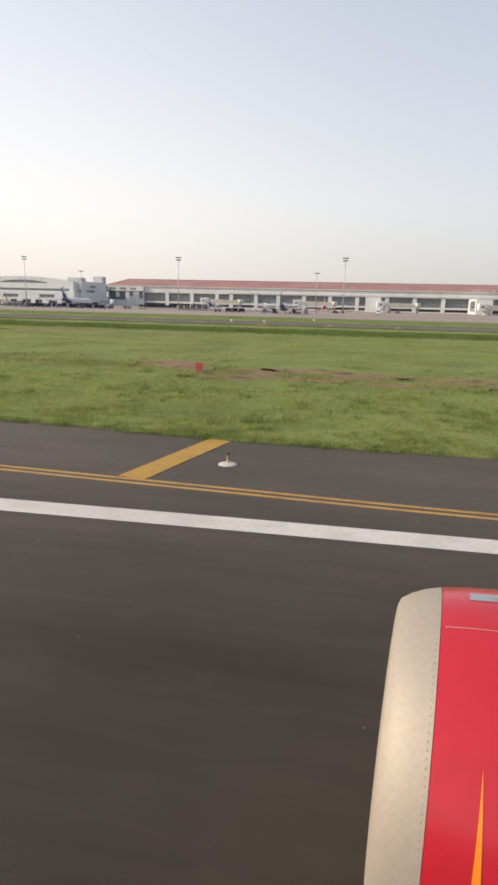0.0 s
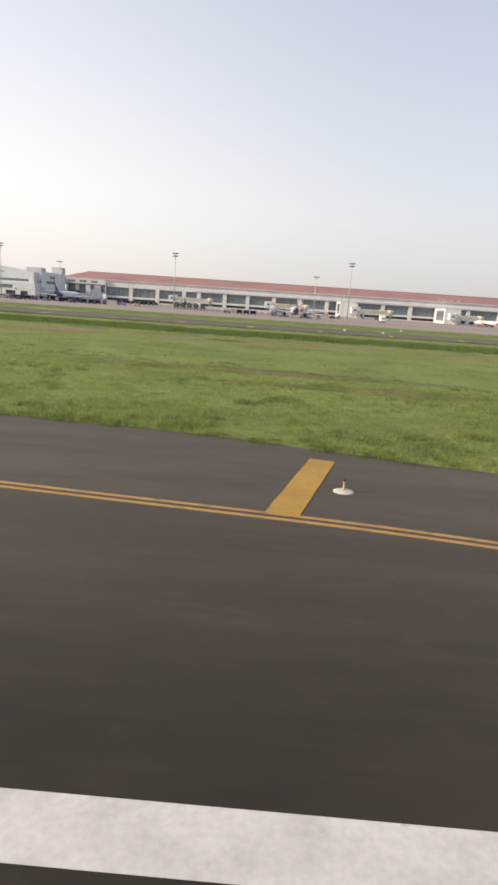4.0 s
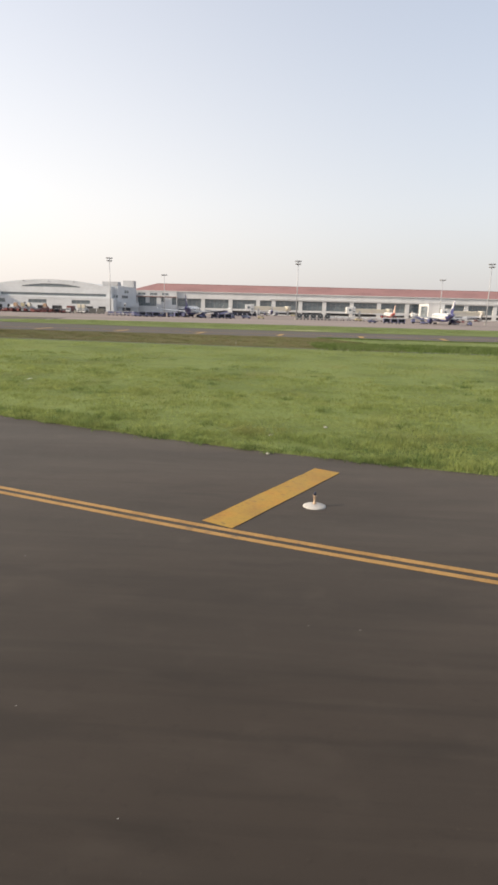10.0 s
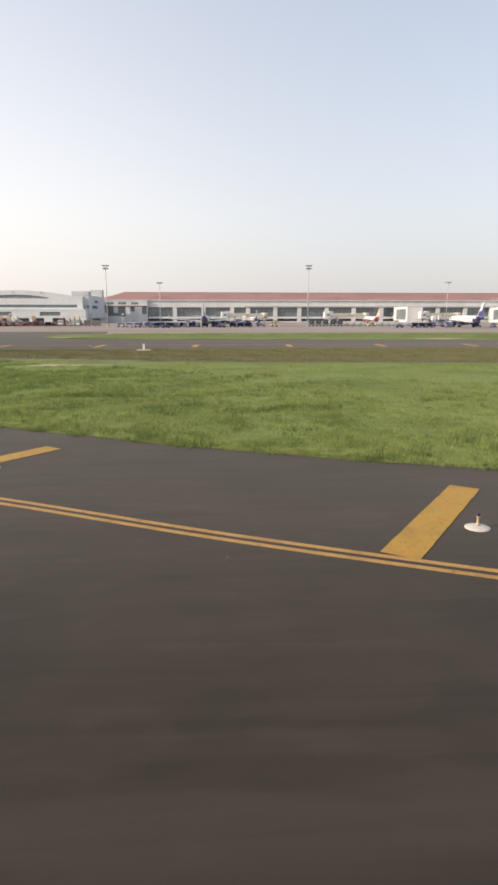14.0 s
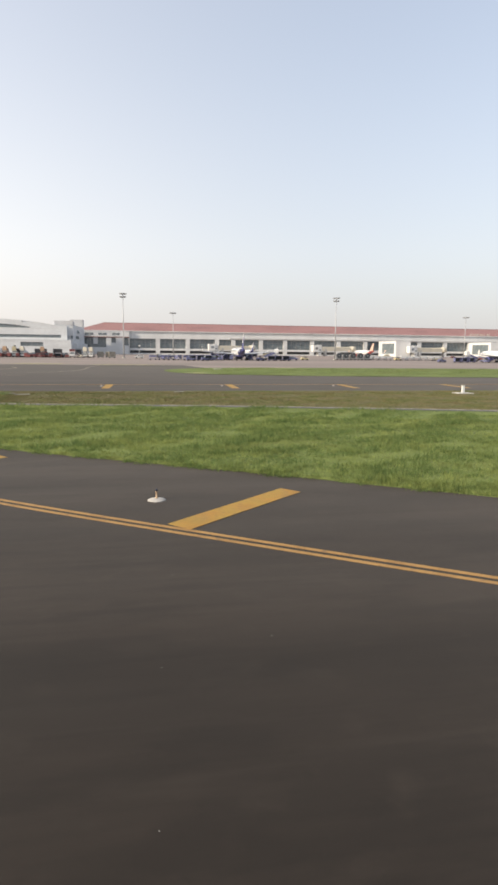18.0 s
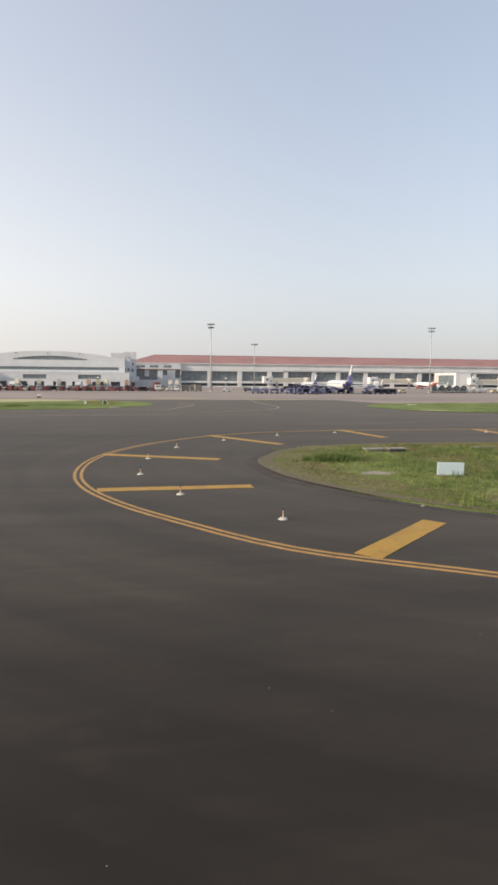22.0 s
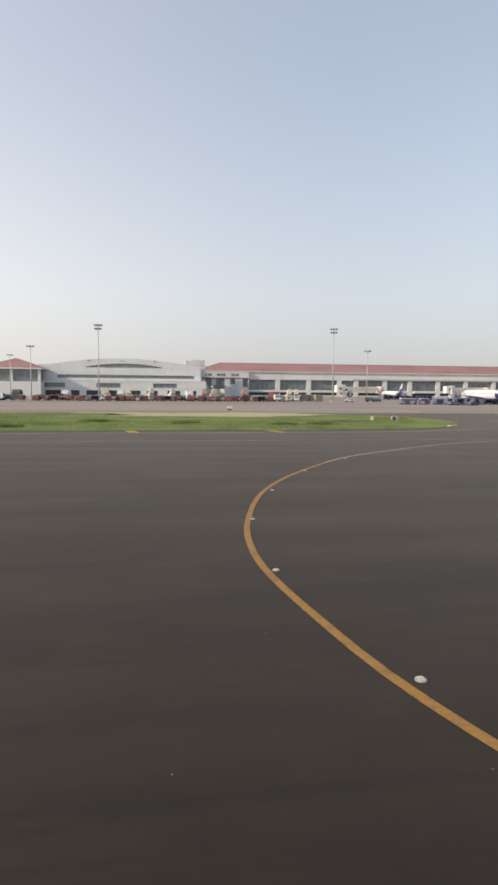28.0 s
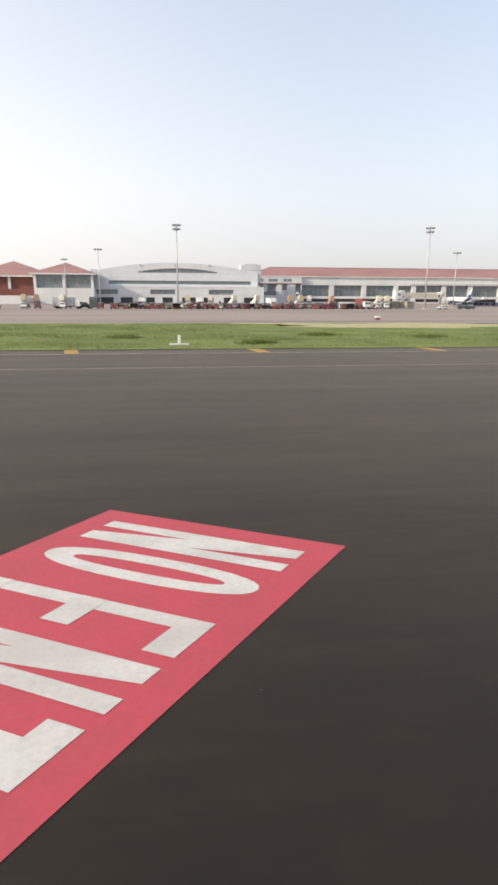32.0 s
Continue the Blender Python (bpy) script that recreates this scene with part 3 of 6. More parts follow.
SPOTS = [(180.8, 8.4, 2.7, 2.6), (183.0, 5.6, 1.8, 1.3), (187.2, 4.4, 3.0, 2.6), (186.0, 1.2, 1.9, 0.9), (191.8, 2.6, 2.2, 1.6), (190.5, 7.0, 3.0, 1.2), (195.0, 5.2, 2.6, 2.0), (196.8, 1.4, 2.6, 1.1), (200.5, 4.6, 3.0, 2.2), (204.5, 1.2, 3.2, 1.2), (207, 5.8, 4.0, 1.8), (213, 2.6, 4.5, 1.6), (222, 2.9, 12, 1.9),
         (232, 7.4, 9, 1.5), (246, 0.4, 10, 2.0), (262, 5.4, 8, 1.8), (121, 47.2, 6.5, 3.0), (137, 46.0, 8, 1.5), (152, 47.0, 11, 1.7), (171, 46.0, 9, 1.2)]
for cx, cy, rx, ry in SPOTS:
    patch("bare_soil", cx, cy, rx, ry, 0.062, SOIL, "bare reddish-brown soil in the grass")
for cx, cy, rx, ry in ((-68, 187, 18.5, 7.5), (-86, 194, 9, 2.2), (-115, 192, 4, 1.6), (-5, 196, 10, 2.0), (-30, 204, 9, 2.5), (30, 175, 9, 1.4), (89, 129, 5, 2.4), (8.6, 141.5, 2.6, 1.3)):
    patch("sandy_verge", cx, cy, rx, ry, 0.066, material("sand", (0.40, 0.355, 0.175), var=0.18, scale=2, fine=3, second=(0.26, 0.27, 0.11)) if "sand" not in bpy.data.materials else bpy.data.materials["sand"], "pale sandy verge of the apron")

for cx, cy, rx, ry in ((160, 8, 12, 1.8), (147, 14, 13, 1.8), (174.5, 6.2, 4.5, 1.7)):
    patch("worn_turf", cx, cy, rx, ry, 0.060, DRY, "worn brownish turf in the grass")
DUST = material("pale_dust", (0.27, 0.24, 0.19), rough=0.95, var=0.2, scale=0.6, fine=9, second=(0.19, 0.17, 0.125))
patch("bare_soil", -26.0, 79.6, 0.95, 0.6, 0.066, DUST, "bare pale dust between tufts on the island tip")
STRAW_GROUND = material("straw_ground", (0.36, 0.33, 0.18), rough=0.95, var=0.2, scale=1.5, fine=6, second=(0.20, 0.21, 0.07))
patch("pale_straw", 27.6, 63.2, 3.6, 1.0, 0.068, STRAW_GROUND, "pale cut straw lying on the grass")


# ---- painted markings ----
tagged(ribbon("runway_edge_stripe", np.array([[600, -21.4], [192, -22.18], [157, -22.47], [-300, -26]], float), 0, 0.72, 0.008, WHITE), "white painted runway edge stripe", "marking", kind="structure")
LOOP = [(520,-20.3), (300,-20.8), (225,-20.8), (197.3,-20.38), (191.1,-19.99), (185,-19.57), (179.4,-19.11), (173.6,-18.27), (168.2,-17.47), (162.5,-16.66), (157.5,-15.84), (151.3,-14.66),
        (141.5,-13.5), (131.8,-11.94), (126.7,-10.52), (120.6,-8.89), (114.8,-7.42), (108.9,-6.18), (103.7,-4.93), (98.1,-3.34), (93.2,-1.87), (87.55,-0.1), (82.8,1.48), (77.2,3.6),
        (72.5,5.4), (66.8,7.5), (62,9.42), (56.3,11.5), (51.45,13.58), (45.9,15.94), (41.1,18.13), (35.6,20.97), (30.85,23.2), (25.4,26.1), (15.5,32.4), (4.87,39.68),
        (-0.04,43.12), (-5.1,46.75), (-9.2,49.93), (-12.7,52.6), (-18,56.4), (-21.1,58.85), (-24.6,61.1), (-26.75,62.84), (-29.2,64.67), (-33.4,67.5), (-36.4, 71.3), (-38.2, 74.1), (-39.6, 77.2), (-40.35, 80.2), (-40.55, 82.8), (-40.45, 85.3), (-40.1, 87.6), (-39.5, 89.8), (-38.65, 91.9),
        (-37.5, 94.2), (-36.1, 96.3), (-34.3, 98.6), (-31.9, 100.9), (-28.5, 103.1), (-24.6, 104.6), (-19, 105.2), (-14.2,105.4),
        (60,105.8), (520,105.8)]
loop = spline(LOOP, 1.0)
for off in (-0.15, 0.15):
    tagged(ribbon("taxiway_edge_line", loop, off, 0.148, 0.008, LINE), "yellow line of the double taxiway edge marking", "marking", "double taxiway edge line", kind="structure")
far_edge = np.array([[-700, 142.2], [-62, 142.2]], float)
for off in (-0.16, 0.16):
    tagged(ribbon("taxiway_edge_line", far_edge, off, 0.17, 0.012, FADED), "faded line of the far taxiway edge marking", "marking", "double taxiway edge line", kind="structure")
tagged(ribbon("taxiway_centre_line", np.array([[-700, 132.4], [-60, 132.4], [-44, 132.2]], float), 0, 0.16, 0.008, FADED), "thin faded taxiway centre line", "marking", kind="structure")
curve = spline([(-40, 52.5), (-60, 66.6), (-70, 76.3), (-74.6, 83.4), (-76.68, 88.3), (-77.43, 91.87), (-77.84, 95.2), (-77.8, 97.3), (-77.55, 99.5), (-76.1, 105.2), (-74.3, 109.3), (-71.5, 113.9), (-67.7, 118.9), (-62.5, 123.2), (-55.5, 128), (-48, 130.6), (-36, 131.4), (-20, 131.8)], 0.8)
worn_from = int(np.argmax((curve[:, 1] > 116)))
tagged(ribbon("taxiway_centre_line", curve[:worn_from + 1], 0.0, 0.20, 0.009, CENTRE), "curved yellow taxiway centre line", "marking", kind="structure")
tagged(ribbon("taxiway_centre_line", curve[worn_from:], 0.0, 0.20, 0.009, PALE_LINE), "pale worn end of the curved centre line", "marking", kind="structure")
link = spline([(-44, 131.6), (-32, 135.5), (-24, 140.2), (-17.6, 146), (-14, 155), (-13.5, 176), (-11.5, 200), (-10, 215)], 1.5)
tagged(ribbon("taxiway_centre_line", link, 0, 0.3, 0.012, FADED), "faded lead-in line to the apron", "marking", kind="structure")

tip_line = spline([(-62, 142.2), (-50, 143.6), (-41.4, 146.0), (-36.5, 146.2), (-33.6, 147.6), (-32.0, 152), (-29.8, 159), (-28.2, 166), (-30.5, 174)], 1.0)
tagged(ribbon("taxiway_edge_line", tip_line, 0, 0.28, 0.013, PALE_LINE), "worn edge line round the tip of the grass strip", "marking", kind="structure")


def quad_bar(name, start, end, width, z=0.012):
    """A broad painted bar from the edge line outwards; its ends lie along the line, a little worn."""
    (x0, y0), (x1, y1) = start, end
    length, k = math.hypot(x1 - x0, y1 - y0), 14
    verts = []
    for i in range(k + 1):
        u = length * i / k
        for side in (-1, 1):
            w = width / 2 * (1 + 0.05 * noise.noise((x0 + u * 1.7, y0 + side * 9.0, 2.0)))
            verts.append((u, side * w, 0.0))
    verts += [(x, y, -0.004) for x, y, _ in verts]
    n = 2 * (k + 1)
    faces = []
    for i in range(k):
        a = 2 * i
        faces += [(a, a + 2, a + 3, a + 1), (a, a + n, a + n + 2, a + 2), (a + 1, a + 3, a + n + 3, a + n + 1)]
    ob = raw(name, verts, faces, YELLOW)
    ob.matrix_world = pose(x0, y0, z, 0, 0, math.degrees(math.atan2(y1 - y0, x1 - x0)))
    return tagged(ob, "broad yellow shoulder bar painted on asphalt", "marking", "shoulder bars")


# bars that stand out from the edge line towards the grass: (start, end)
BARS = [((201.9,-20.4), (203,-15.1)), ((188.5,-19.6), (189.75,-14.7)), ((175.13,-18.34), (176.52,-13.27)), ((161.85,-16.4), (163.3,-11.4)), ((149.1,-14.2), (150.36,-9.05)),
        ((135.5,-12.3), (137.0,-7.2)), ((121.82,-8.86), (124.15,-4.15)), ((108.24,-6.0), (110.75,-0.9)), ((95.29,-2.31), (97.8,2.42)), ((82.53,1.92), (85.2,6.65)),
        ((69.75,6.62), (72.65,11.29)), ((57.1,11.67), (60.25,16.22)), ((44.38,16.88), (47.6,21.36)), ((32.19,22.9), (35.4,27.1)), ((21.6,28.4), (25.2,32.4)),
        ((10,36.3), (13.6,40.0)), ((-1.12,44.2), (2.7,47.7)), ((-11.5,51.8), (-7.62,55.18)), ((-21.47,59.1), (-17.66,62.57)), ((-31.7,66.55), (-28.1,69.9))]
for start, end in BARS:
    quad_bar("shoulder_bar", start, end, 0.78)
for start, end in (((-39.28, 77.05), (-32.8, 77.1)), ((-39.82, 89.1), (-33.1, 86.0)), ((-32.1, 101.25), (-27.65, 93.65)), ((-19.26, 105.8), (-18.0, 98.0))):
    quad_bar("shoulder_bar", start, end, 0.80)
for k in range(15):
    x = -5.6 + 14.9 * k
    quad_bar("shoulder_bar", (x, 105.7), (x - 0.15 - 0.08 * k, 98.0), 0.9)
for k in range(6):
    quad_bar("shoulder_bar", (-67 - 15.4 * k, 142.4), (-67.6 - 15.4 * k, 145.95), 1.1, 0.02)
# dashed outline of a pavement repair
for a, b in (((92.11, -4.70), (93.26, -5.08)), ((93.26, -5.08), (92.70, -6.13)), ((92.70, -6.13), (91.61, -5.73)), ((91.61, -5.73), (92.11, -4.70))):
    a, b = np.array(a), np.array(b)
    for k in range(4):
        p, q = a + (b - a) * (k + 0.15) / 4, a + (b - a) * (k + 0.8) / 4
        tagged(ribbon("survey_dash", np.array([p, q]), 0, 0.016, 0.008, INSET_RIM), "short pale dash of a repair outline", "marking", "repair outline")


def no_entry(cx, cy, turn, length, height, letter_h, label, skew, starts, spans):
    """A red painted panel with white letters; turn is the reading direction."""
    e = base_at("no_entry_marking", cx, cy, 0.008, turn)
    tagged(e, label, "marking")
    bm = boxes((-length / 2, length / 2, -height / 2, height / 2, -0.004, 0.0))
    for v in bm.verts:
        v.co.x += skew * v.co.y
    part("red_panel", bm, RED, e, "red painted panel")
    scale = length / 9.6
    for ch, x0, w in zip("NOENTRY", starts, spans):
        s = 0.30
        strokes = {
            "N": [((0, 0), (0, 1)), ((0, 1), (1, 0)), ((1, 0), (1, 1))],
            "E": [((0, 0), (0, 1)), ((0, 1), (1, 1)), ((0, .5), (.85, .5)), ((0, 0), (1, 0))],
            "T": [((.5, 0), (.5, 1)), ((0, 1), (1, 1))],
            "Y": [((.5, 0), (.5, .5)), ((.5, .5), (0, 1)), ((.5, .5), (1, 1))],
            "R": [((0, 0), (0, 1)), ((.4, .47), (1, 0))],
            "O": []}[ch]
        verts, faces = [], []

        def put(u, v):
            return (-length / 2 + (x0 + u * w) * scale + skew * (v - 0.5) * letter_h, (v - 0.5) * letter_h, 0.004 + 0.0015 * len(faces))

        def bar(p, q):
            (u0, v0), (u1, v1) = p, q
            i = len(verts)
            if abs(v1 - v0) < 1e-6:
                t = 0.060
                v0c = min(max(v0, t), 1 - t)
                verts.extend([put(u0, v0c - t), put(u1, v0c - t), put(u1, v0c + t), put(u0, v0c + t)])
            else:
                t = (s if abs(u1 - u0) < 0.1 else 0.35) / 2 / w
                a0 = min(max(u0, t), 1 - t)
                a1 = min(max(u1, t), 1 - t)
                verts.extend([put(a0 - t, v0), put(a0 + t, v0), put(a1 + t, v1), put(a1 - t, v1)])
            faces.append((i, i + 1, i + 2, i + 3))
        for p, q in strokes:
            bar(p, q)
        if ch in "OR":
            cu, cv, ru, rv = (0.5, 0.5, 0.5, 0.5) if ch == "O" else (0.45, 0.735, 0.52, 0.265)
            k = 28
            i = len(verts)
            for j in range(k):
                a = 2 * math.pi * j / k
                c, sn = math.cos(a), math.sin(a)
                c, sn = math.copysign(abs(c) ** 0.85, c), math.copysign(abs(sn) ** 0.85, sn)
                tu, tv = s / w, 0.14 if ch == "O" else 0.11
                verts.append(put(cu + ru * c, cv + rv * sn))
                verts.append(put(cu + (ru - tu) * c, cv + (rv - tv) * sn))
            for j in range(k):
                a, b = i + 2 * j, i + 2 * ((j + 1) % k)
                faces.append((a, b, b + 1, a + 1))
        ob = raw("letter", verts, faces, WHITE, e, "white painted letter")
        ob.data.update()
    return e


no_entry(-68.67, 89.06, 187.0, 8.875, 4.05, 3.40, "red NO ENTRY marking painted on the asphalt by the curve", -0.219,
         (0.62, 1.97, 3.72, 5.05, 6.15, 7.20, 8.15), (1.02, 0.94, 1.06, 0.95, 0.92, 0.86, 0.90))
no_entry(-107.92, 101.29, 231.05, 9.6, 5.03, 3.97, "red NO ENTRY marking painted across the taxiway mouth", -0.171,
         (0.54, 1.75, 3.38, 4.58, 5.83, 7.00, 8.08), (0.93, 0.94, 0.94, 0.97, 0.95, 0.93, 0.95))



# ---- small airfield fittings ----
def edge_light(x, y, size=0.80, tall=0.24, stem=0.027):
    e = base_at("taxiway_edge_light", x, y, 0.0)
    tagged(e, "taxiway edge light with orange stem on a white concrete disc", "light", "taxiway edge lights")
    part("disc", lathe([(0.0, 0.34 * size), (0.012, 0.335 * size), (0.026, 0.30 * size), (0.062, 0.10)], 20), CONCRETE, e, "white concrete disc")
    part("stem", lathe([(0.06, 0.045), (0.09, 0.04), (0.10, stem), (tall, stem), (tall + 0.01, stem * 1.5), (tall + 0.03, stem * 1.5)], 12), ORANGE, e, "orange stem")
    part("lens", lathe([(tall + 0.03, stem * 1.25), (tall + 0.085, stem * 1.2), (tall + 0.108, stem * 0.85), (tall + 0.118, 0.008)], 12), LENS, e, "dark blue lens")
    return e


light = edge_light(190.64, -17.65)
LIGHTS = [(177.28,-16.46), (164.02,-14.65), (150.68,-12.13), (137.5,-10.0), (124.07,-7.34), (110.75,-4.06), (97.5,-0.74), (84.66,3.42), (71.97,8.11), (59.27,13.02), (46.55,18.3), (34.26,24.3),
          (22.3,31.7), (10.5,39.3), (-1.58,47.03), (-12.07,54.85), (-22.9,62.8), (-33.2,71.7), (-35.95,75.62), (-37.54,81.0), (-37.15, 86.75), (-35.2, 92.45), (-31.4, 97.0), (-26.4, 100.7),
          (-20.75, 102.7), (-6.4, 102.2), (8, 102.3), (22.4, 102.5), (203.5,-18.7), (216.5,-19.1)]
for x, y in LIGHTS:
    if x > -20 and y < 100:
        copy_thing(light, pose(x, y, 0, 0, 0, random.uniform(0, 360)))
slim = edge_light(-32.9, 70.9, 0.48, 0.27, 0.020)
slim["label"] = "taxiway edge light with orange stem on a small disc"
for x, y in LIGHTS:
    if (x <= -20 or y > 100) and x != -33.2:
        copy_thing(slim, pose(x, y, 0, 0, 0, random.uniform(0, 360)))


def inset_light(x, y):
    e = base_at("inset_centre_light", x, y, 0.004)
    tagged(e, "flush centre line light with a pale metal rim", "light", "inset centre lights")
    part("rim", lathe([(0.0, 0.10), (0.012, 0.10), (0.02, 0.075)], 20), INSET_RIM, e)
    part("lens", boxes((-0.05, 0.05, -0.07, 0.07, 0.018, 0.030)), CONCRETE, e)
    return e


inset = inset_light(-76.5, 88.95)
for x, y in ((-77.57, 94.76), (-77.16, 100.6), (-75.3, 106.4), (-72.2, 112.5), (-68, 118), (-62, 123.4), (-74.3, 83.4)):
    copy_thing(inset, pose(x, y, 0.004))


def marker_light(x, y):
    """A yellow light box on a stub beside the edge."""
    e = base_at("guard_light", x, y)
    tagged(e, "dark yellow runway guard light on a square concrete slab", "light")
    part("slab", lathe([(0.0, 0.46), (0.05, 0.46), (0.06, 0.42)], 4), CONCRETE, e, "square concrete slab")
    part("stem", lathe([(0.05, 0.07), (0.09, 0.07), (0.10, 0.045), (0.26, 0.045)], 10), GUARD_YELLOW, e)
    lampbody = part("housing", lathe([(-0.07, 0.05), (-0.06, 0.12), (-0.02, 0.16), (0.06, 0.165)], 24, "y"), GUARD_YELLOW, e, "round yellow lamp housing")
    lampbody.location = (0, 0, 0.39)
    part("hood", lathe([(0.06, 0.17), (0.17, 0.175), (0.17, 0.16), (0.07, 0.155)], 24, "y", False), RUBBER, lampbody, "dark lamp hood")
    part("lens", lathe([(0.065, 0.15), (0.09, 0.05)], 20, "y"), LENS, lampbody)
    return e


guard = marker_light(-17.89, 59.06)
guard.matrix_world = pose(-17.89, 59.06, 0.0, 0, 0, 52)


def sign_board(x, y, turn, w, h, mat, label, legs=2, z=0.25):
    e = base_at("airfield_sign", x, y, 0.05, turn)
    tagged(e, label, "sign")
    part("panel", bevelled(0.02, (-w / 2, w / 2, -0.06, 0.06, z, z + h)), mat, e)
    part("frame", boxes((-w / 2 - 0.02, w / 2 + 0.02, -0.07, 0.07, z - 0.04, z)), STEEL, e)
    for k in range(legs):
        lx = -w / 2 + w * (k + 0.5) / legs
        part("leg", lathe([(-0.06, 0.04), (z, 0.035)], 8), STEEL, e).location = (lx, 0, 0)
    return e


fr0 = random.Random(21)
BLUE_WHITE = material("pale_sign_back", (0.44, 0.52, 0.56), rough=0.5, var=0.04, scale=0.6, fine=8)
sign_board(-22.95, 78.35, -12, 1.25, 0.58, BLUE_WHITE, "pale blank back of an airfield guidance sign in the grass", z=0.07)
for x, y, w, tall, front in ((-22.8, 88.2, 1.2, 0.26, OLD_CONCRETE), (-21.4, 88.0, 1.1, 0.28, DARK)):
    e = base_at("drain_headwall", x, y, 0.02, 6)
    tagged(e, "low concrete drain headwall in dry turf", "headwall", "drain headwalls")
    part("front", bevelled(0.02, (-w / 2, w / 2, -0.1, 0.1, 0, tall - 0.08)), front, e)
    part("slab", bevelled(0.02, (-w / 2 - 0.08, w / 2 + 0.08, -0.16, 0.4, tall - 0.08, tall)), OLD_CONCRETE, e, "pale concrete slab")
for scrap_x, scrap_y, r in ((-30.7, 80.97, 0.17), (-30.9, 82.07, 0.15), (-30.4, 80.26, 0.12), (-30.1, 80.56, 0.08), (-31.2, 82.77, 0.07), (-27.4, 72.15, 0.12), (-20.6, 66.33, 0.05)):
    stone = part("pale_stone", lathe([(0, r * 0.7), (r * 0.25, r * 0.6), (r * 0.35, r * 0.25)], 7), OLD_CONCRETE)
    stone.matrix_world = pose(scrap_x, scrap_y, 0.012, fr0.uniform(-6, 6), 0, fr0.uniform(0, 360))
    tagged(stone, "pale stone on the washed-out soil", "stone", "pale stones")
SIGN_YELLOW = material("yellow_sign_panel", (0.25, 0.235, 0.08), rough=0.5, var=0.08, scale=0.4, fine=8)
RED_SIGN = material("red_marker_board", (0.36, 0.065, 0.055), rough=0.6, var=0.08, scale=0.4, fine=8)
sign_board(184.2, 3.2, 0, 0.48, 0.58, RED_SIGN, "small red marker board in the grass", 1, z=0.1)
guide = base_at("airfield_sign", -45.4, 165.5, 0.05, 2)
tagged(guide, "low guidance sign with yellow, black and white panels in the grass", "sign")
for name, a, b, mat, label in (("end_panel", -2.85, -2.45, TRUCK_WHITE, "white end panel"), ("panel", -2.4, 0.15, SIGN_YELLOW, "yellow panel"), ("panel", 0.55, 1.15, DARK, "black panel"), ("panel", 1.6, 3.0, SIGN_YELLOW, "yellow panel")):
    part(name, bevelled(0.02, (a, b, -0.06, 0.06, 0.10, 0.62)), mat, guide, label)
part("rim", boxes((0.45, 0.53, -0.07, 0.07, 0.10, 0.68), (1.17, 1.25, -0.07, 0.07, 0.10, 0.68), (0.53, 1.17, -0.07, 0.07, 0.63, 0.68)), TRUCK_WHITE, guide, "white rim round the black panel")
for k in range(5):
    part("leg", lathe([(-0.06, 0.04), (0.14, 0.035)], 8), STEEL, guide).location = (-2.6 + 1.3 * k, 0, 0)
cover = part("drain_cover", bevelled(0.03, (-0.7, 0.7, -0.35, 0.35, 0, 0.12)), CONCRETE)
cover.matrix_world = pose(-42.2, 152.2, 0.02, 0, 0, 20)
tagged(cover, "pale concrete drain cover at the tip of the grass strip", "cover")
cover = part("drain_cover", bevelled(0.03, (-0.9, 0.9, -0.6, 0.6, 0, 0.14)), CONCRETE)
cover.matrix_world = pose(15.6, 164.1, 0.02, 0, 0, 10)
tagged(cover, "pale concrete drain cover in the grass by the apron", "cover")


def pad_box(x, y, label):
    e = base_at("control_box", x, y, 0.05)
    tagged(e, label, "box")
    part("pad", bevelled(0.05, (-0.9, 0.9, -0.7, 0.7, -0.05, 0.09)), CONCRETE, e, "concrete pad")
    part("body", bevelled(0.03, (-0.14, 0.14, -0.12, 0.12, 0.09, 0.85)), TRUCK_WHITE, e, "white box")
    part("cap", bevelled(0.02, (-0.17, 0.17, -0.15, 0.15, 0.85, 0.90)), CONCRETE, e)
    return e


pad_box(32.2, 88.3, "white box on a concrete pad in dry turf")
pad_box(-104.6, 150.5, "white box on a concrete pad in the grass strip")
tub = base_at("marker_block", -63.7, 210.8, 0.0)
tagged(tub, "red and white marker block on the apron verge", "marker")
part("block", bevelled(0.06, (-0.45, 0.45, -0.4, 0.4, 0, 0.75)), TRUCK_RED, tub)
part("band", bevelled(0.02, (-0.47, 0.47, -0.42, 0.42, 0.42, 0.77)), TRUCK_WHITE, tub)

# drain along the island: a low concrete kerb, its shaded channel a flat dark strip
kx = np.linspace(-14, 34, 40)
kline = np.stack([kx, kerb_y(kx)], 1)
kn = normals(kline)
verts, faces = [], []
for p, q in zip(kline, kn):
    for o, z in ((-0.10, -0.02), (-0.05, 0.11), (0.05, 0.11), (0.10, -0.02)):
        verts.append((p[0] + q[0] * o, p[1] + q[1] * o, z))
for i in range(len(kline) - 1):
    for j in range(3):
        a, b = 4 * i + j, 4 * i + 4 + j
        faces.append((a, a + 1, b + 1, b))
tagged(raw("drain_kerb", verts, faces, OLD_CONCRETE), "low concrete kerb along a drain in the grass", "kerb", kind="structure")
kx = np.linspace(-14, 180, 90)
kline = np.stack([kx, kerb_y(kx)], 1)
# lies flat on the turf; the drain's shade is put into its colour
tagged(ribbon("drain_shade_strip", kline, -0.5, 0.7, 0.066, DARK), "flat dark strip coloured as the shaded drain beside the kerb", "drain", kind="structure")


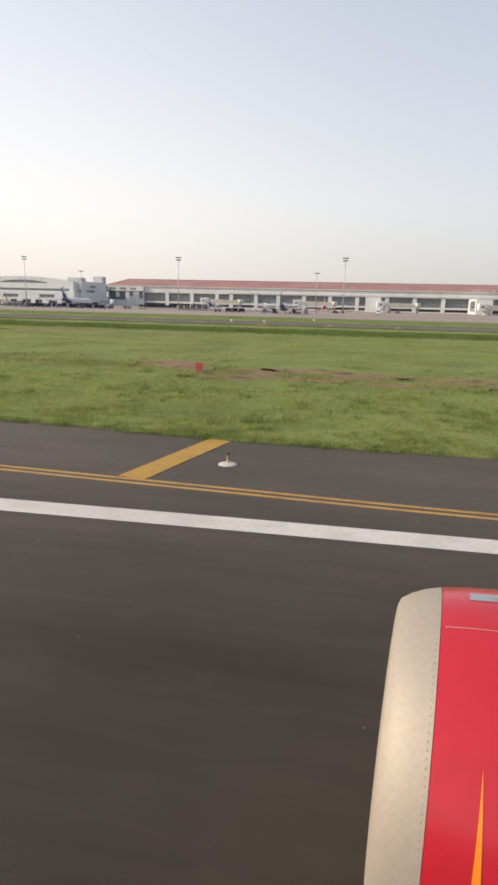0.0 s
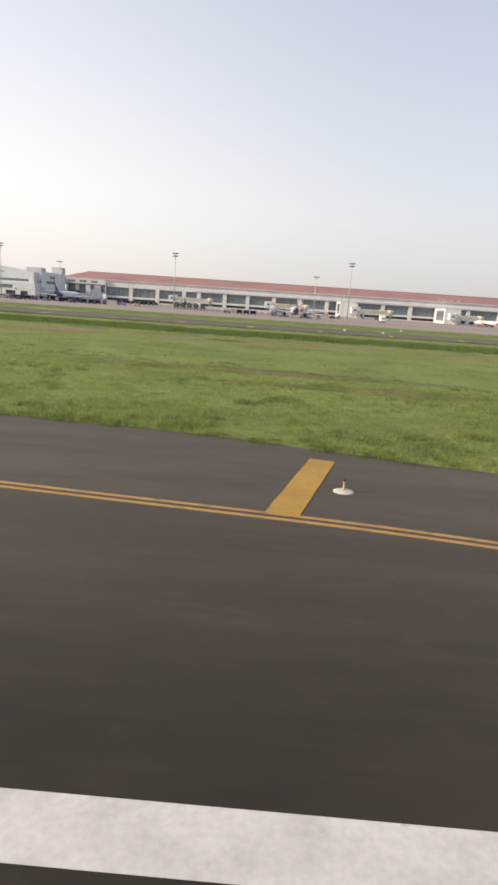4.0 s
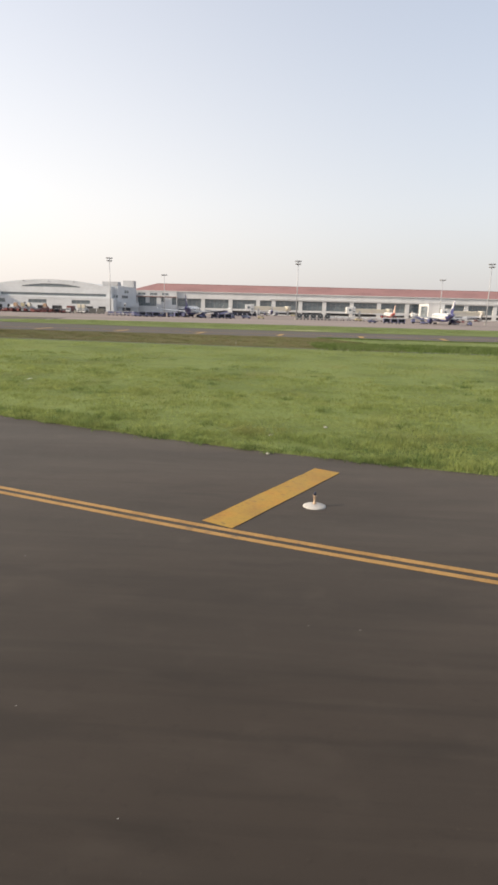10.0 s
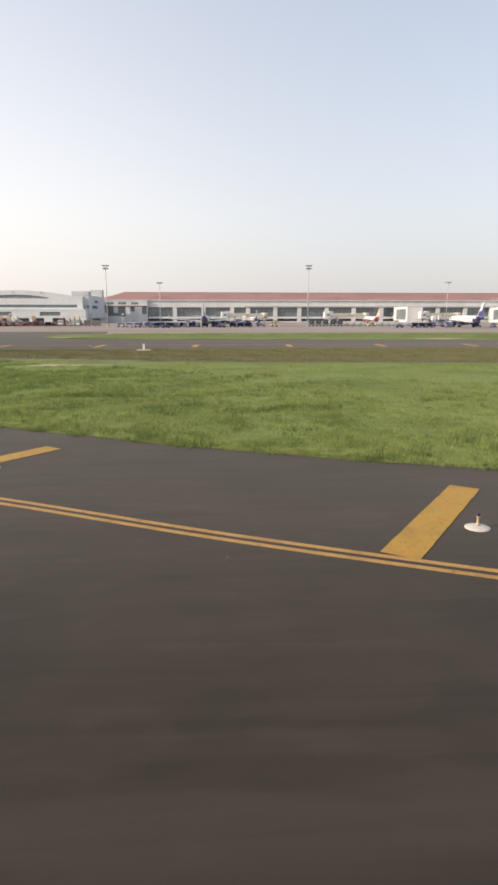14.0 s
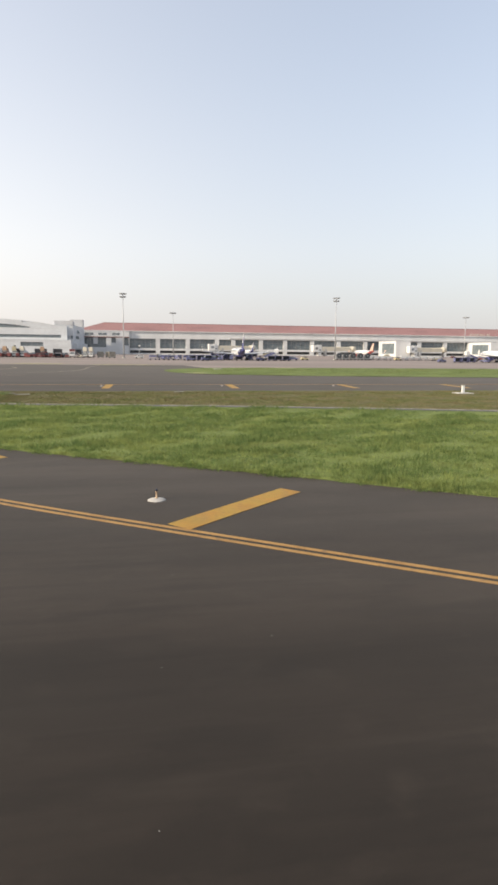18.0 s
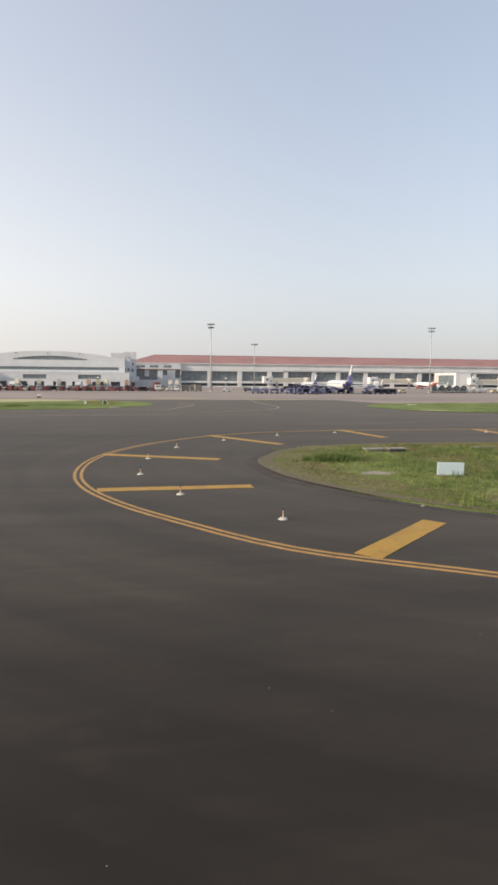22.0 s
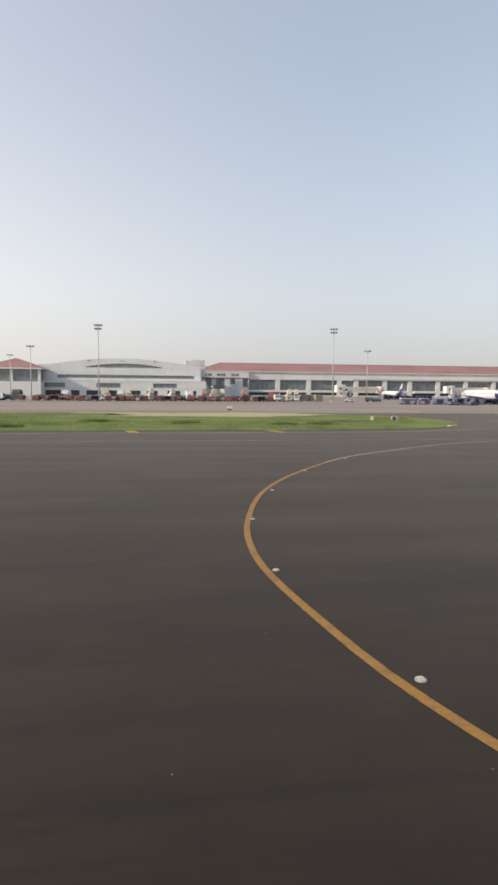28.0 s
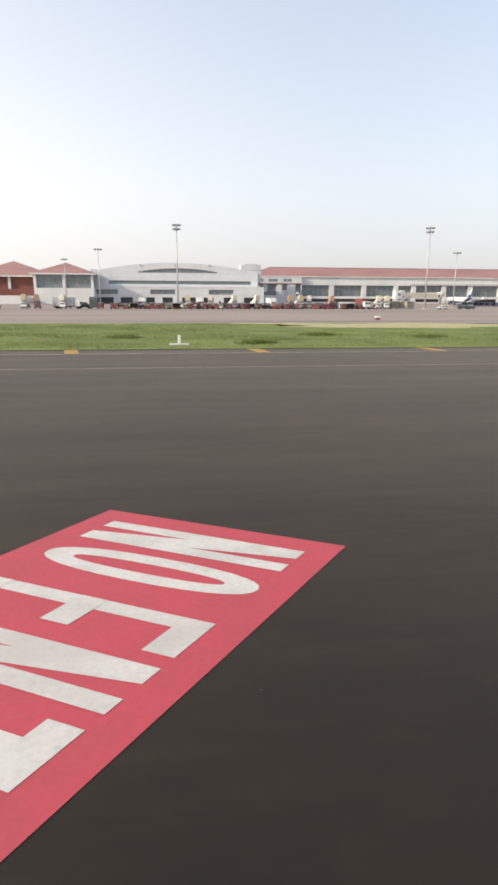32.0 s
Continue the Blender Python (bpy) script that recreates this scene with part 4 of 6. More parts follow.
# ---- flood-light masts ----
def mast(h, r0, rings=2):
    e = new("floodlight_mast")
    tagged(e, "tall galvanised floodlight mast on the apron", "light mast", "apron floodlight masts")
    part("base", lathe([(0, 0.9), (0.35, 0.9), (0.4, 0.5)], 16), CONCRETE, e)
    part("pole", lathe([(0.3, r0 * 0.8), (h * 0.5, r0 * 0.55), (h, r0 * 0.35)], 12), STEEL, e)
    for z, s in ((h, 1.0), (h - 1.35, 0.85))[:rings]:
        bm = lathe([(-0.06, 1.45 * s), (0.06, 1.45 * s), (0.06, 1.3 * s), (-0.06, 1.3 * s), (-0.06, 1.45 * s)], 20, caps=False)
        box(bm, -1.4 * s, 1.4 * s, -0.05, 0.05, -0.05, 0.05)
        box(bm, -0.05, 0.05, -1.4 * s, 1.4 * s, -0.05, 0.05)
        part("ring", bm, STEEL, e).location = (0, 0, z)
        for k in range(8):
            a = 2 * math.pi * (k + 0.5) / 8
            f = part("floodlight", bevelled(0.05, (-0.34, 0.34, -0.14, 0.18, -0.28, 0.28)), LAMP_GREY, e, "grey floodlight")
            f.matrix_basis = Matrix.Translation((1.45 * s * math.cos(a), 1.45 * s * math.sin(a), z - 0.1)) @ pose(0, 0, 0, 0, 0, math.degrees(a) - 90) @ pose(0, 0, 0, -38, 0, 0)
    return e


tall = mast(29.1, 0.42)
tall.matrix_world = pose(-8.6, 312.6, 0)
for x, y in ((-100.95, 319.3), (90.8, 306.1), (185.05, 298.1), (282, 291.5)):
    copy_thing(tall, pose(x, y, 0, 0, 0, random.uniform(0, 90)))
short = mast(22.5, 0.34, 1)
short.matrix_world = pose(15.5, 338.7, 0)
short["label"] = "shorter galvanised floodlight mast near the terminal"
for x, y in ((-131.6, 347.9), (168.5, 323.7), (322, 312), (-205, 440), (-156, 420)):
    copy_thing(short, pose(x, y, 0, 0, 0, random.uniform(0, 90)))

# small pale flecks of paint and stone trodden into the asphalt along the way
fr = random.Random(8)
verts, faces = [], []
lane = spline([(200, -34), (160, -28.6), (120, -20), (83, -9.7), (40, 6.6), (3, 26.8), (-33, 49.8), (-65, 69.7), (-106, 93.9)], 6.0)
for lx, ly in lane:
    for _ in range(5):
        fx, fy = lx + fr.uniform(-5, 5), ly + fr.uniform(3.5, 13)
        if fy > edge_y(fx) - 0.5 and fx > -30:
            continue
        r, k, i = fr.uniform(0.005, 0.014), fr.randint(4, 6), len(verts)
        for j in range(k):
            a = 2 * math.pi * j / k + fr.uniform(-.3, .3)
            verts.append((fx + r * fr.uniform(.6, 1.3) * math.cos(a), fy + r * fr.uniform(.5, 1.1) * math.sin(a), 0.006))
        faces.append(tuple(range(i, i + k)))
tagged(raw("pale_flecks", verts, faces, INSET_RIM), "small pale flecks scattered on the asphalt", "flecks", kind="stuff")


def scrap(x, y, size, mat, name, label):
    """A torn flat remnant of paint."""
    k, verts = 9, []
    for j in range(k):
        a = 2 * math.pi * j / k
        r = size * fr.uniform(0.45, 1.2)
        verts.append((x + 1.7 * r * math.cos(a), y + 0.8 * r * math.sin(a), 0.007))
    return tagged(raw(name, verts, [tuple(range(k))], mat), label, "marking", kind="structure")


for x, y, size in ((132.85, -16.72, 0.06), (133.32, -16.57, 0.035), (134, -17.46, 0.035), (134.26, -17.42, 0.035), (132.03, -17.75, 0.035), (133.09, -17.69, 0.05), (132.95, -17.77, 0.04), (132.24, -16.75, 0.04), (168.85, -19.58, 0.045), (168.95, -19.73, 0.03), (157.22, -12.51, 0.13), (158.31, -12.78, 0.12), (158.56, -12.88, 0.09), (158.11, -12.66, 0.05), (159.4, -12.96, 0.07), (156.92, -12.36, 0.06), (181, -17.4, 0.05), (182.4, -17.5, 0.05), (-92.55, 99.94, 0.025), (-92.27, 100.16, 0.02), (-92.29, 99.88, 0.025), (-92.12, 99.79, 0.03), (-89.64, 99.94, 0.025), (-89.45, 99.95, 0.035), (-90.06, 98.74, 0.02), (-91.42, 97.01, 0.02)):
    scrap(x, y, size, INSET_RIM, "paint_scrap", "scrap of worn white paint on the asphalt")
for k in range(3):
    scrap(-55.22 + 0.22 * k, 83.34 - 0.03 * k, 0.055, WHITE, "paint_scrap", "scrap of worn white paint on the asphalt")
TAR = material("tar", (0.017, 0.0145, 0.012), rough=0.75, var=0.2, scale=0.5, fine=20)
for x, y, size in ((181.6, -17.3, 0.5), (110.52, -14.4, 0.4)):
    tagged(scrap(x, y, size, TAR, "tar_patch", "dark tar patch on the asphalt"), "dark tar patch on the asphalt", "patch", kind="structure").location.z = -0.003
for x, y in ((153.4, -19.72), (180.37, -20.0)):
    e = base_at("survey_cover", x, y, 0.003)
    tagged(e, "small round cover with a white painted ring", "cover")
    part("ring", lathe([(0.0, 0.18), (0.006, 0.18), (0.006, 0.155), (0.0, 0.155)], 24, caps=False), WHITE, e, "white painted ring")
    part("plate", lathe([(0.0, 0.16), (0.004, 0.155)], 20), DARK, e, "dark metal plate")
for k in range(6):
    tagged(ribbon("stencil_bar", np.array([(153.19 + 0.09 * k, -19.42), (153.26 + 0.09 * k, -19.42)]), 0, 0.04, 0.008, YELLOW), "short stencilled bar beside a cover", "marking", "stencil bars")
for x, y in ((163.7, 109.6), (172.0, 108.0), (181.6, 136.5)):
    sign_board(x, y, 0, 0.5, 0.4, TRUCK_WHITE, "small white marker board by the taxiway", 1, z=0.2)
tagged(raw("paper_scrap", [(104.8, 18.6, 0.14), (105.05, 18.55, 0.19), (105.1, 18.8, 0.21), (104.85, 18.85, 0.16)], [(0, 1, 2, 3)], TRUCK_WHITE), "white scrap of paper lying in the grass", "litter")
tagged(raw("paper_scrap", [(68.95, 24.0, 0.14), (69.25, 23.95, 0.20), (69.3, 24.2, 0.22), (69.0, 24.25, 0.16)], [(0, 1, 2, 3)], TRUCK_WHITE), "white scrap of paper lying in the grass", "litter")
post = base_at("marker_post", 78.2, 63.4, 0.04)
tagged(post, "thin white marker post by the drain", "post")
part("shaft", lathe([(0, 0.035), (0.55, 0.03), (0.6, 0.02)], 8), OLD_CONCRETE, post)
for x, y, w in ((-14.5, 89.5, 1.5), (-12.8, 88.2, 1.3), (2.0, 91, 1.0), (109.0, 5.8, 0.75)):
    slab = part("concrete_slab", bevelled(0.02, (-w / 2, w / 2, -0.3, 0.3, 0, 0.10)), OLD_CONCRETE)
    slab.matrix_world = pose(x, y, 0.05 if y > 80 else -0.02, 0, 0, 5)
    tagged(slab, "flat concrete cover slab sunk in the turf", "slab", "drain cover slabs")

for k, (x, y) in enumerate(((109.3, 6.21), (83.5, 11.02), (83.46, 8.42), (85.58, 12.91), (11.21, 42.47), (12.35, 41.48))):
    stone = part("pale_stone", lathe([(0, 0.08), (0.03, 0.075), (0.045, 0.03)], 7), CONCRETE)
    stone.matrix_world = pose(x, y, 0.05 if k != 2 else 0.0, 0, 0, 40 * k)
    tagged(stone, "pale stone lying by the grass edge", "stone", "pale stones")


# ---- terminal ----
WALL = 524.0
term = base_at("terminal_building", 0, WALL)
tagged(term, "long white airport terminal with dark glazing and red tiled roof", "terminal")
# roof: two slopes and a hipped west end, with a white fascia under the eaves
bm = bmesh.new()
x0, x1, xr, xe = -51.0, 373.0, -30.0, 354.0
vs = [bm.verts.new(p) for p in ((x0, -1.9, 18.5), (x1, -1.9, 18.5), (xe, 12, 25.1), (xr, 12, 25.1), (x0, 28, 18.5), (x1, 28, 18.5))]
for f in ((0, 1, 2, 3), (3, 2, 5, 4), (0, 3, 4), (1, 5, 2)):
    bm.faces.new([vs[i] for i in f])
bm.faces.new([vs[i] for i in (0, 4, 5, 1)])
bmesh.ops.recalc_face_normals(bm, faces=bm.faces[:])
part("roof", bm, ROOF, term, "red tiled roof")
part("ridge_cap", boxes((xr, xe, 11.6, 12.4, 25.0, 25.3)), ROOF, term)
part("fascia", boxes((x0 + 3, x1 - 3, -1.0, 0.4, 12.5, 17.9)), PLASTER, term, "white fascia band")
part("eave", boxes((x0, x1, -1.95, -0.6, 17.95, 18.52)), PLASTER, term)
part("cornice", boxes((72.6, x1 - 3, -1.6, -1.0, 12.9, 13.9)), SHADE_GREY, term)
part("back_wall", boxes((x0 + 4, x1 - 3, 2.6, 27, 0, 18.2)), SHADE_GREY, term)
part("low_wall", boxes((-9, x1 - 3, -0.6, 0.3, 0, 0.9), (-9, x1 - 3, -0.8, 0.2, 3.1, 4.8)), PLASTER, term, "white spandrel wall")
COLS = [13.6, 37.8, 62.0, 75.6, 99.0, 119.8, 143.4, 167.0, 191.2, 217.4, 241.3, 265.7, 289.2, 317, 344.5, 368.2]
for k, x in enumerate(COLS):
    part("column", boxes((x - 1.7, x + 1.7, -0.9, 0.6, 0, 12.55)), PLASTER, term)
edges = [-10.5] + COLS
for a, b in zip(edges, edges[1:]):
    part("glazing", boxes((a + 1.7, b - 1.7, 1.0, 1.2, 4.8, 12.5)), GLASS, term, "dark tinted glazing")
    k = max(2, int((b - a) / 4.2))
    for j in range(1, k):
        x = a + 1.7 + (b - a - 3.4) * j / k
        part("mullion", boxes((x - 0.09, x + 0.09, 0.8, 1.02, 4.8, 12.5)), LAMP_GREY, term)
    part("transom", boxes((a + 1.7, b - 1.7, 0.85, 1.01, 9.7, 9.9)), LAMP_GREY, term)
    # solid panel; the shade inside the opening is its dark colour
    part("ground_opening_shade", boxes((a + 1.7, b - 1.7, 1.2, 1.4, 0.9, 3.1)), DARK, term, "dark panel coloured as the shaded ground floor opening")
# west bay with a row of small windows above tall glazing
part("bay_roof", boxes((-45.2, -8.8, -3.4, -1.9, 17.9, 18.3)), PLASTER, term)
part("upper_wall", boxes((-45, -9, -3.2, 2.4, 13.0, 17.9)), PLASTER, term, "white upper wall of the end bay")
for a, b in ((-45, -43.8), (-27.1, -23.0), (-19.6, -13.6), (-9.6, -9.0)):
    part("pier", boxes((a, b, -3.2, 2.4, 0, 13.0)), PLASTER, term)
for a, b, z0, z1 in ((-43.8, -27.1, 0, 5.3), (-23.0, -19.6, 0, 9.0), (-13.6, -9.6, 0, 6.8), (-37.0, -33.6, 7.9, 13.0)):
    part("wall_panel", boxes((a, b, -2.6, 2.4, z0, z1)), PLASTER, term)
for a, b, z in ((-43.8, -37.0, 5.3), (-33.6, -27.1, 5.3), (-23.0, -19.6, 9.0), (-13.6, -9.6, 6.8)):
    part("glazing", boxes((a, b, -1.4, -1.2, z, 13.0)), GLASS, term, "dark tinted glazing")
    for j in range(1, 3):
        x = a + (b - a) * j / 3
        part("mullion", boxes((x - 0.1, x + 0.1, -1.6, -1.4, z, 13.0)), LAMP_GREY, term)
part("glazing", boxes((-37.0, -33.6, -1.4, -1.2, 5.4, 8.1)), GLASS, term, "dark tinted glazing")
for a, b in ((-43.3, -36.8), (-33.0, -26.5), (-22.2, -16.5)):
    part("window", boxes((a, b, -3.3, -3.1, 14.8, 16.6)), GLASS, term, "small dark window")
    part("window_post", boxes(((a + b) / 2 - 0.1, (a + b) / 2 + 0.1, -3.36, -3.3, 14.8, 16.6)), PLASTER, term)
part("canopy_band", boxes((-45, -9, -3.6, -3.0, 13.05, 13.6)), BRICK, term)
# projecting portals that carry the boarding bridges
for px, w in ((198.5, 12.3), (286.5, 13.0)):
    e = base_at("boarding_portal", px, 477 if px < 250 else 486)
    tagged(e, "white projecting boarding block with open side", "building")
    part("front_wall", boxes((0, w, -0.3, 0.3, 0, 12.0)), PLASTER, e)
    part("side_wall", boxes((0, 0.6, 0.3, 3.0, 0, 12.0), (0, 0.6, 28, 34.4, 0, 12.0), (0, 0.6, 3.0, 28, 10.6, 12.0), (0, 0.6, 3.0, 28, 0, 2.4)), PLASTER, e)
    # closed pane stands in for the shaded inside of the open side
    part("side_opening_shade", boxes((0.40, 0.5, 3.0, 28, 2.4, 10.6)), GLASS, e, "dark pane standing for the shaded side opening")
    part("side_wall", boxes((w - 0.6, w, 0.3, 34.4, 0, 12.0)), PLASTER, e)
    part("roof_slab", boxes((-0.2, w + 0.2, -0.5, 34.3, 12.0, 12.5)), PLASTER, e)
# name letters on the roof slope
sign = base_at("roof_sign", 288.6, 522.3, 18.4)
tagged(sign, "pale COCHIN letters standing on the red roof edge", "sign")
for k, ch in enumerate("COCHIN"):
    cu = bpy.data.curves.new("letter", 'FONT')
    cu.body, cu.size, cu.extrude = ch, 3.4, 0.12
    tmp = bpy.data.objects.new("letter_source", cu)
    me = bpy.data.meshes.new_from_object(tmp)
    bpy.data.objects.remove(tmp)
    me.materials.clear()
    me.materials.append(CREAM)
    ob = new("letter", me)
    ob.parent = sign
    ob.matrix_basis = pose(k * 3.3, 0, 0, 90, 0, 0)
for k in range(6):
    part("letter_post", boxes((k * 3.3 + 0.9, k * 3.3 + 1.05, 0.05, 0.2, 0.0, 1.6)), STEEL, sign)

# ---- cargo hall with a shallow arched parapet ----
hall = base_at("cargo_hall", -99, 460)
tagged(hall, "white clad hall with arched parapet and dark window bands", "hall")
HW = 49.0
outline = [(-HW, 0), (HW, 0), (HW, 19.1)]
for k in range(21):
    u = 1 - 2 * k / 20
    outline.append((u * 42.0, 19.5 + 4.0 * (1 - u * u)))
outline += [(-HW, 19.1)]
part("body", prism(outline, 0.6, 70, "y"), PANEL, hall, "white clad hall body")


def facade(owner, holes, xa, xb, za, zb, y0, y1):
    """A wall with rectangular holes through it, in panels between and over the holes."""
    x = xa
    for h in sorted(holes):
        if h[0] > x:
            part("wall_panel", boxes((x, h[0], y0, y1, za, zb)), PANEL, owner)
        if h[2] > za:
            part("wall_panel", boxes((h[0], h[1], y0, y1, za, h[2])), PANEL, owner)
        if h[3] < zb:
            part("wall_panel", boxes((h[0], h[1], y0, y1, h[3], zb)), PANEL, owner)
        x = h[1]
    if x < xb:
        part("wall_panel", boxes((x, xb, y0, y1, za, zb)), PANEL, owner)


facade(hall, [(-38.6, 45.0, 11.2, 13.2)], -HW, HW, 9.6, 14.6, -0.4, 0.6)
bm = bmesh.new()
AL, AR = -21.6, 24.7
arch = [AL + (AR - AL) * k / 16 for k in range(17)]
box(bm, -HW, AL, -0.4, 0.6, 14.6, 19.3)
box(bm, AR, HW, -0.4, 0.6, 14.6, 19.3)
box(bm, AL, AR, -0.4, 0.6, 14.6, 17.7)
for a, b in zip(arch, arch[1:]):
    m = (a + b) / 2
    zt = 18.2 + 2.1 * (1 - ((m - 1.55) / 23.15) ** 2)
    box(bm, a, b, -0.4, 0.6, zt, 19.45 + 4.0 * (1 - (m / 42) ** 2))
part("arched_wall", bm, PANEL, hall)
for sgn, a0 in ((-1, -AL), (1, AR)):
    rise = [(sgn * a, 19.5 + 4.0 * (1 - (a / 42) ** 2)) for a in (a0 + (42 - a0) * k / 8 for k in range(9))]
    part("parapet", prism([(sgn * 42.0, 19.3), (sgn * a0, 19.3)] + rise, -0.4, 0.6, "y"), PANEL, hall)
for z in (3.9, 9.9, 10.6, 13.5, 14.3, 15.4, 17.2):
    part("cladding_joint", boxes((-HW + 0.1, HW - 0.1, -0.43, -0.40, z, z + 0.07)), SHADE_GREY, hall)
for z in (4.6, 5.0, 8.2, 8.9):
    part("cladding_joint", boxes((-61.9, HW + 2.9, -5.43, -5.40, z, z + 0.07)), SHADE_GREY, hall)
part("window_band", boxes((-38.6, 45.0, 0.3, 0.58, 11.2, 13.2)), GLASS, hall, "dark window band")
part("arched_window", boxes((AL, AR, 0.3, 0.58, 17.7, 20.4)), GLASS, hall, "dark arched window band")
for k in range(1, 20):
    x = -38.6 + 83.6 * k / 20
    part("mullion", boxes((x - 0.08, x + 0.08, 0.1, 0.3, 11.2, 13.2)), LAMP_GREY, hall)
# lower block that stands forward, with windows above wide doors
WINS = [(-48.0, -33.4), (-14.9, -0.5), (19.2, 33.8)]
facade(hall, [(a, b, 5.4, 8.1) for a, b in WINS], -62, HW + 3, 4.2, 9.6, -5.4, -4.4)
DOORS = [(-58, -50), (-45, -36), (-32, -25), (-21, -12.5), (-8, -2), (3.5, 11.5), (15.5, 22), (28, 36), (40, 46)]
facade(hall, [(a, b, 0, 3.7) for a, b in DOORS], -62, HW + 3, 0, 4.2, -5.4, -4.4)
part("front_roof", boxes((-62, HW + 3, -5.5, -0.4, 9.6, 9.9)), PANEL, hall)
part("end_wall", boxes((-62, -61, -4.4, 20, 0, 9.6), (HW + 2, HW + 3, -4.4, 4, 0, 9.6)), PANEL, hall)
for a, b in WINS:
    part("window", boxes((a, b, -4.7, -4.5, 5.4, 8.1)), GLASS, hall, "wide dark window")
    for j in range(1, 4):
        x = a + (b - a) * j / 4
        part("mullion", boxes((x - 0.08, x + 0.08, -4.9, -4.7, 5.4, 8.1)), LAMP_GREY, hall)
for a, b in DOORS:
    # solid dark panels give the doorways their inner shade by colour
    part("door_opening_shade", boxes((a, b, -4.4, -4.2, 0, 3.7)), DARK, hall, "dark panel coloured as the shaded loading door")
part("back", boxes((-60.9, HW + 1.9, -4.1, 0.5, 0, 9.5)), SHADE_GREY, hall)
for u in (-20, 0, 20):
    part("floodlight", boxes((u - 0.5, u + 0.5, -0.8, -0.4, 21.6, 22.2)), LAMP_GREY, hall)
# stair tower between hall and terminal
tower = base_at("stair_tower", -54, 468)
tagged(tower, "white stair tower with small windows and roof boxes", "tower")
part("body", prism([(-5.2, 0), (7.2, 0), (10.8, 45), (-5.2, 45)], 0, 20.0), PANEL, tower)
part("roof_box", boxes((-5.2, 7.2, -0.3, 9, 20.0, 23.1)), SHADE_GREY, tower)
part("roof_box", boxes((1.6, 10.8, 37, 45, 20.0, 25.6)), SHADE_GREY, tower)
part("parapet", boxes((-5.3, 8.0, 9.0, 9.3, 20.0, 20.6)), PANEL, tower)
for a, b in ((2.3, 4.4), (5.5, 7.0)):
    part("window", boxes((a, b, -0.08, 0.02, 10.9, 12.9)), GLASS, tower)
for y, w, z in ((15.2, 4.4, 15.0), (20.4, 4.4, 15.0), (8.9, 4.2, 10.8), (13.8, 4.2, 10.8), (18.7, 4.2, 10.8)):
    xe0 = 7.2 + 0.08 * y
    part("window", boxes((xe0 - 0.3, xe0 + 0.08 * w + 0.08, y, y + w, z, z + 2.0)), GLASS, tower)
part("gallery", prism([(7.25, 0.5), (9.4, 0.5), (13.0, 45), (10.85, 45)], 3.6, 7.6), PANEL, tower, "white low gallery along the tower")
part("gallery_wall", prism([(7.25, 28), (8.6, 28), (12.4, 45), (10.85, 45)], 0, 3.6), PANEL, tower)
# dark block in place of a hollow: the opening's shade as colour
part("door", prism([(7.25, 9.3), (8.4, 9.3), (9.9, 27.6), (8.7, 27.6)], 0.05, 3.1), DARK, tower, "dark block coloured as the shaded loading opening")


# ---- pavilions west of the hall ----
def pavilion(x, y, w, d, wall_h, roof_h, wall_mat, label, open_front=True):
    e = base_at("pavilion", x, y)
    tagged(e, label, "building")
    hw, hd = w / 2, d / 2
    bm = bmesh.new()
    o = 1.6
    r = [bm.verts.new(p) for p in ((-hw - o, -hd - o, wall_h), (hw + o, -hd - o, wall_h), (hw + o, hd + o, wall_h), (-hw - o, hd + o, wall_h), (0, 0, wall_h + roof_h))]
    for f in ((0, 1, 4), (1, 2, 4), (2, 3, 4), (3, 0, 4), (3, 2, 1, 0)):
        bm.faces.new([r[i] for i in f])
    part("roof", bm, ROOF, e, "red hipped roof")
    part("eave", boxes((-hw - o, hw + o, -hd - o, hd + o, wall_h - 0.7, wall_h - 0.02)), PLASTER, e)
    part("lower_wall", boxes((-hw, hw, -hd, hd, 0, wall_h * 0.52)), wall_mat, e)
    part("glazing", boxes((-hw + 1.2, hw - 1.2, -hd + 1.2, hd - 1.2, wall_h * 0.52, wall_h - 0.7)), GLASS if open_front else wall_mat, e)
    for cx in (-hw + 0.7, 0.0, hw - 0.7):
        part("pier", boxes((cx - 0.7, cx + 0.7, -hd, -hd + 1.4, wall_h * 0.52, wall_h - 0.7)), PLASTER, e)
        part("pier", boxes((cx - 0.7, cx + 0.7, hd - 1.4, hd, wall_h * 0.52, wall_h - 0.7)), PLASTER, e)
    return e


pavilion(-160.5, 456, 32, 26, 16.4, 6.2, PLASTER, "white pavilion with a red hipped roof")
pavilion(-193, 474, 44, 30, 15.5, 8.6, BRICK, "brown pavilion with a red hipped roof", False)
low = base_at("terminal_annexe", -215, 432)
tagged(low, "low white annexe with red lean-to roof", "building")
part("wall", boxes((-40, 36, 0, 20, 0, 4.4)), PLASTER, low)
part("roof", prism([(-1.5, 4.4), (20, 4.4), (20, 8.4)], -41, 18, "x"), ROOF, low)
for k in range(5):
    part("pier", boxes((-38 + 12 * k, -36 + 12 * k, 6, 8, 4.4, 13)), PLASTER, low)


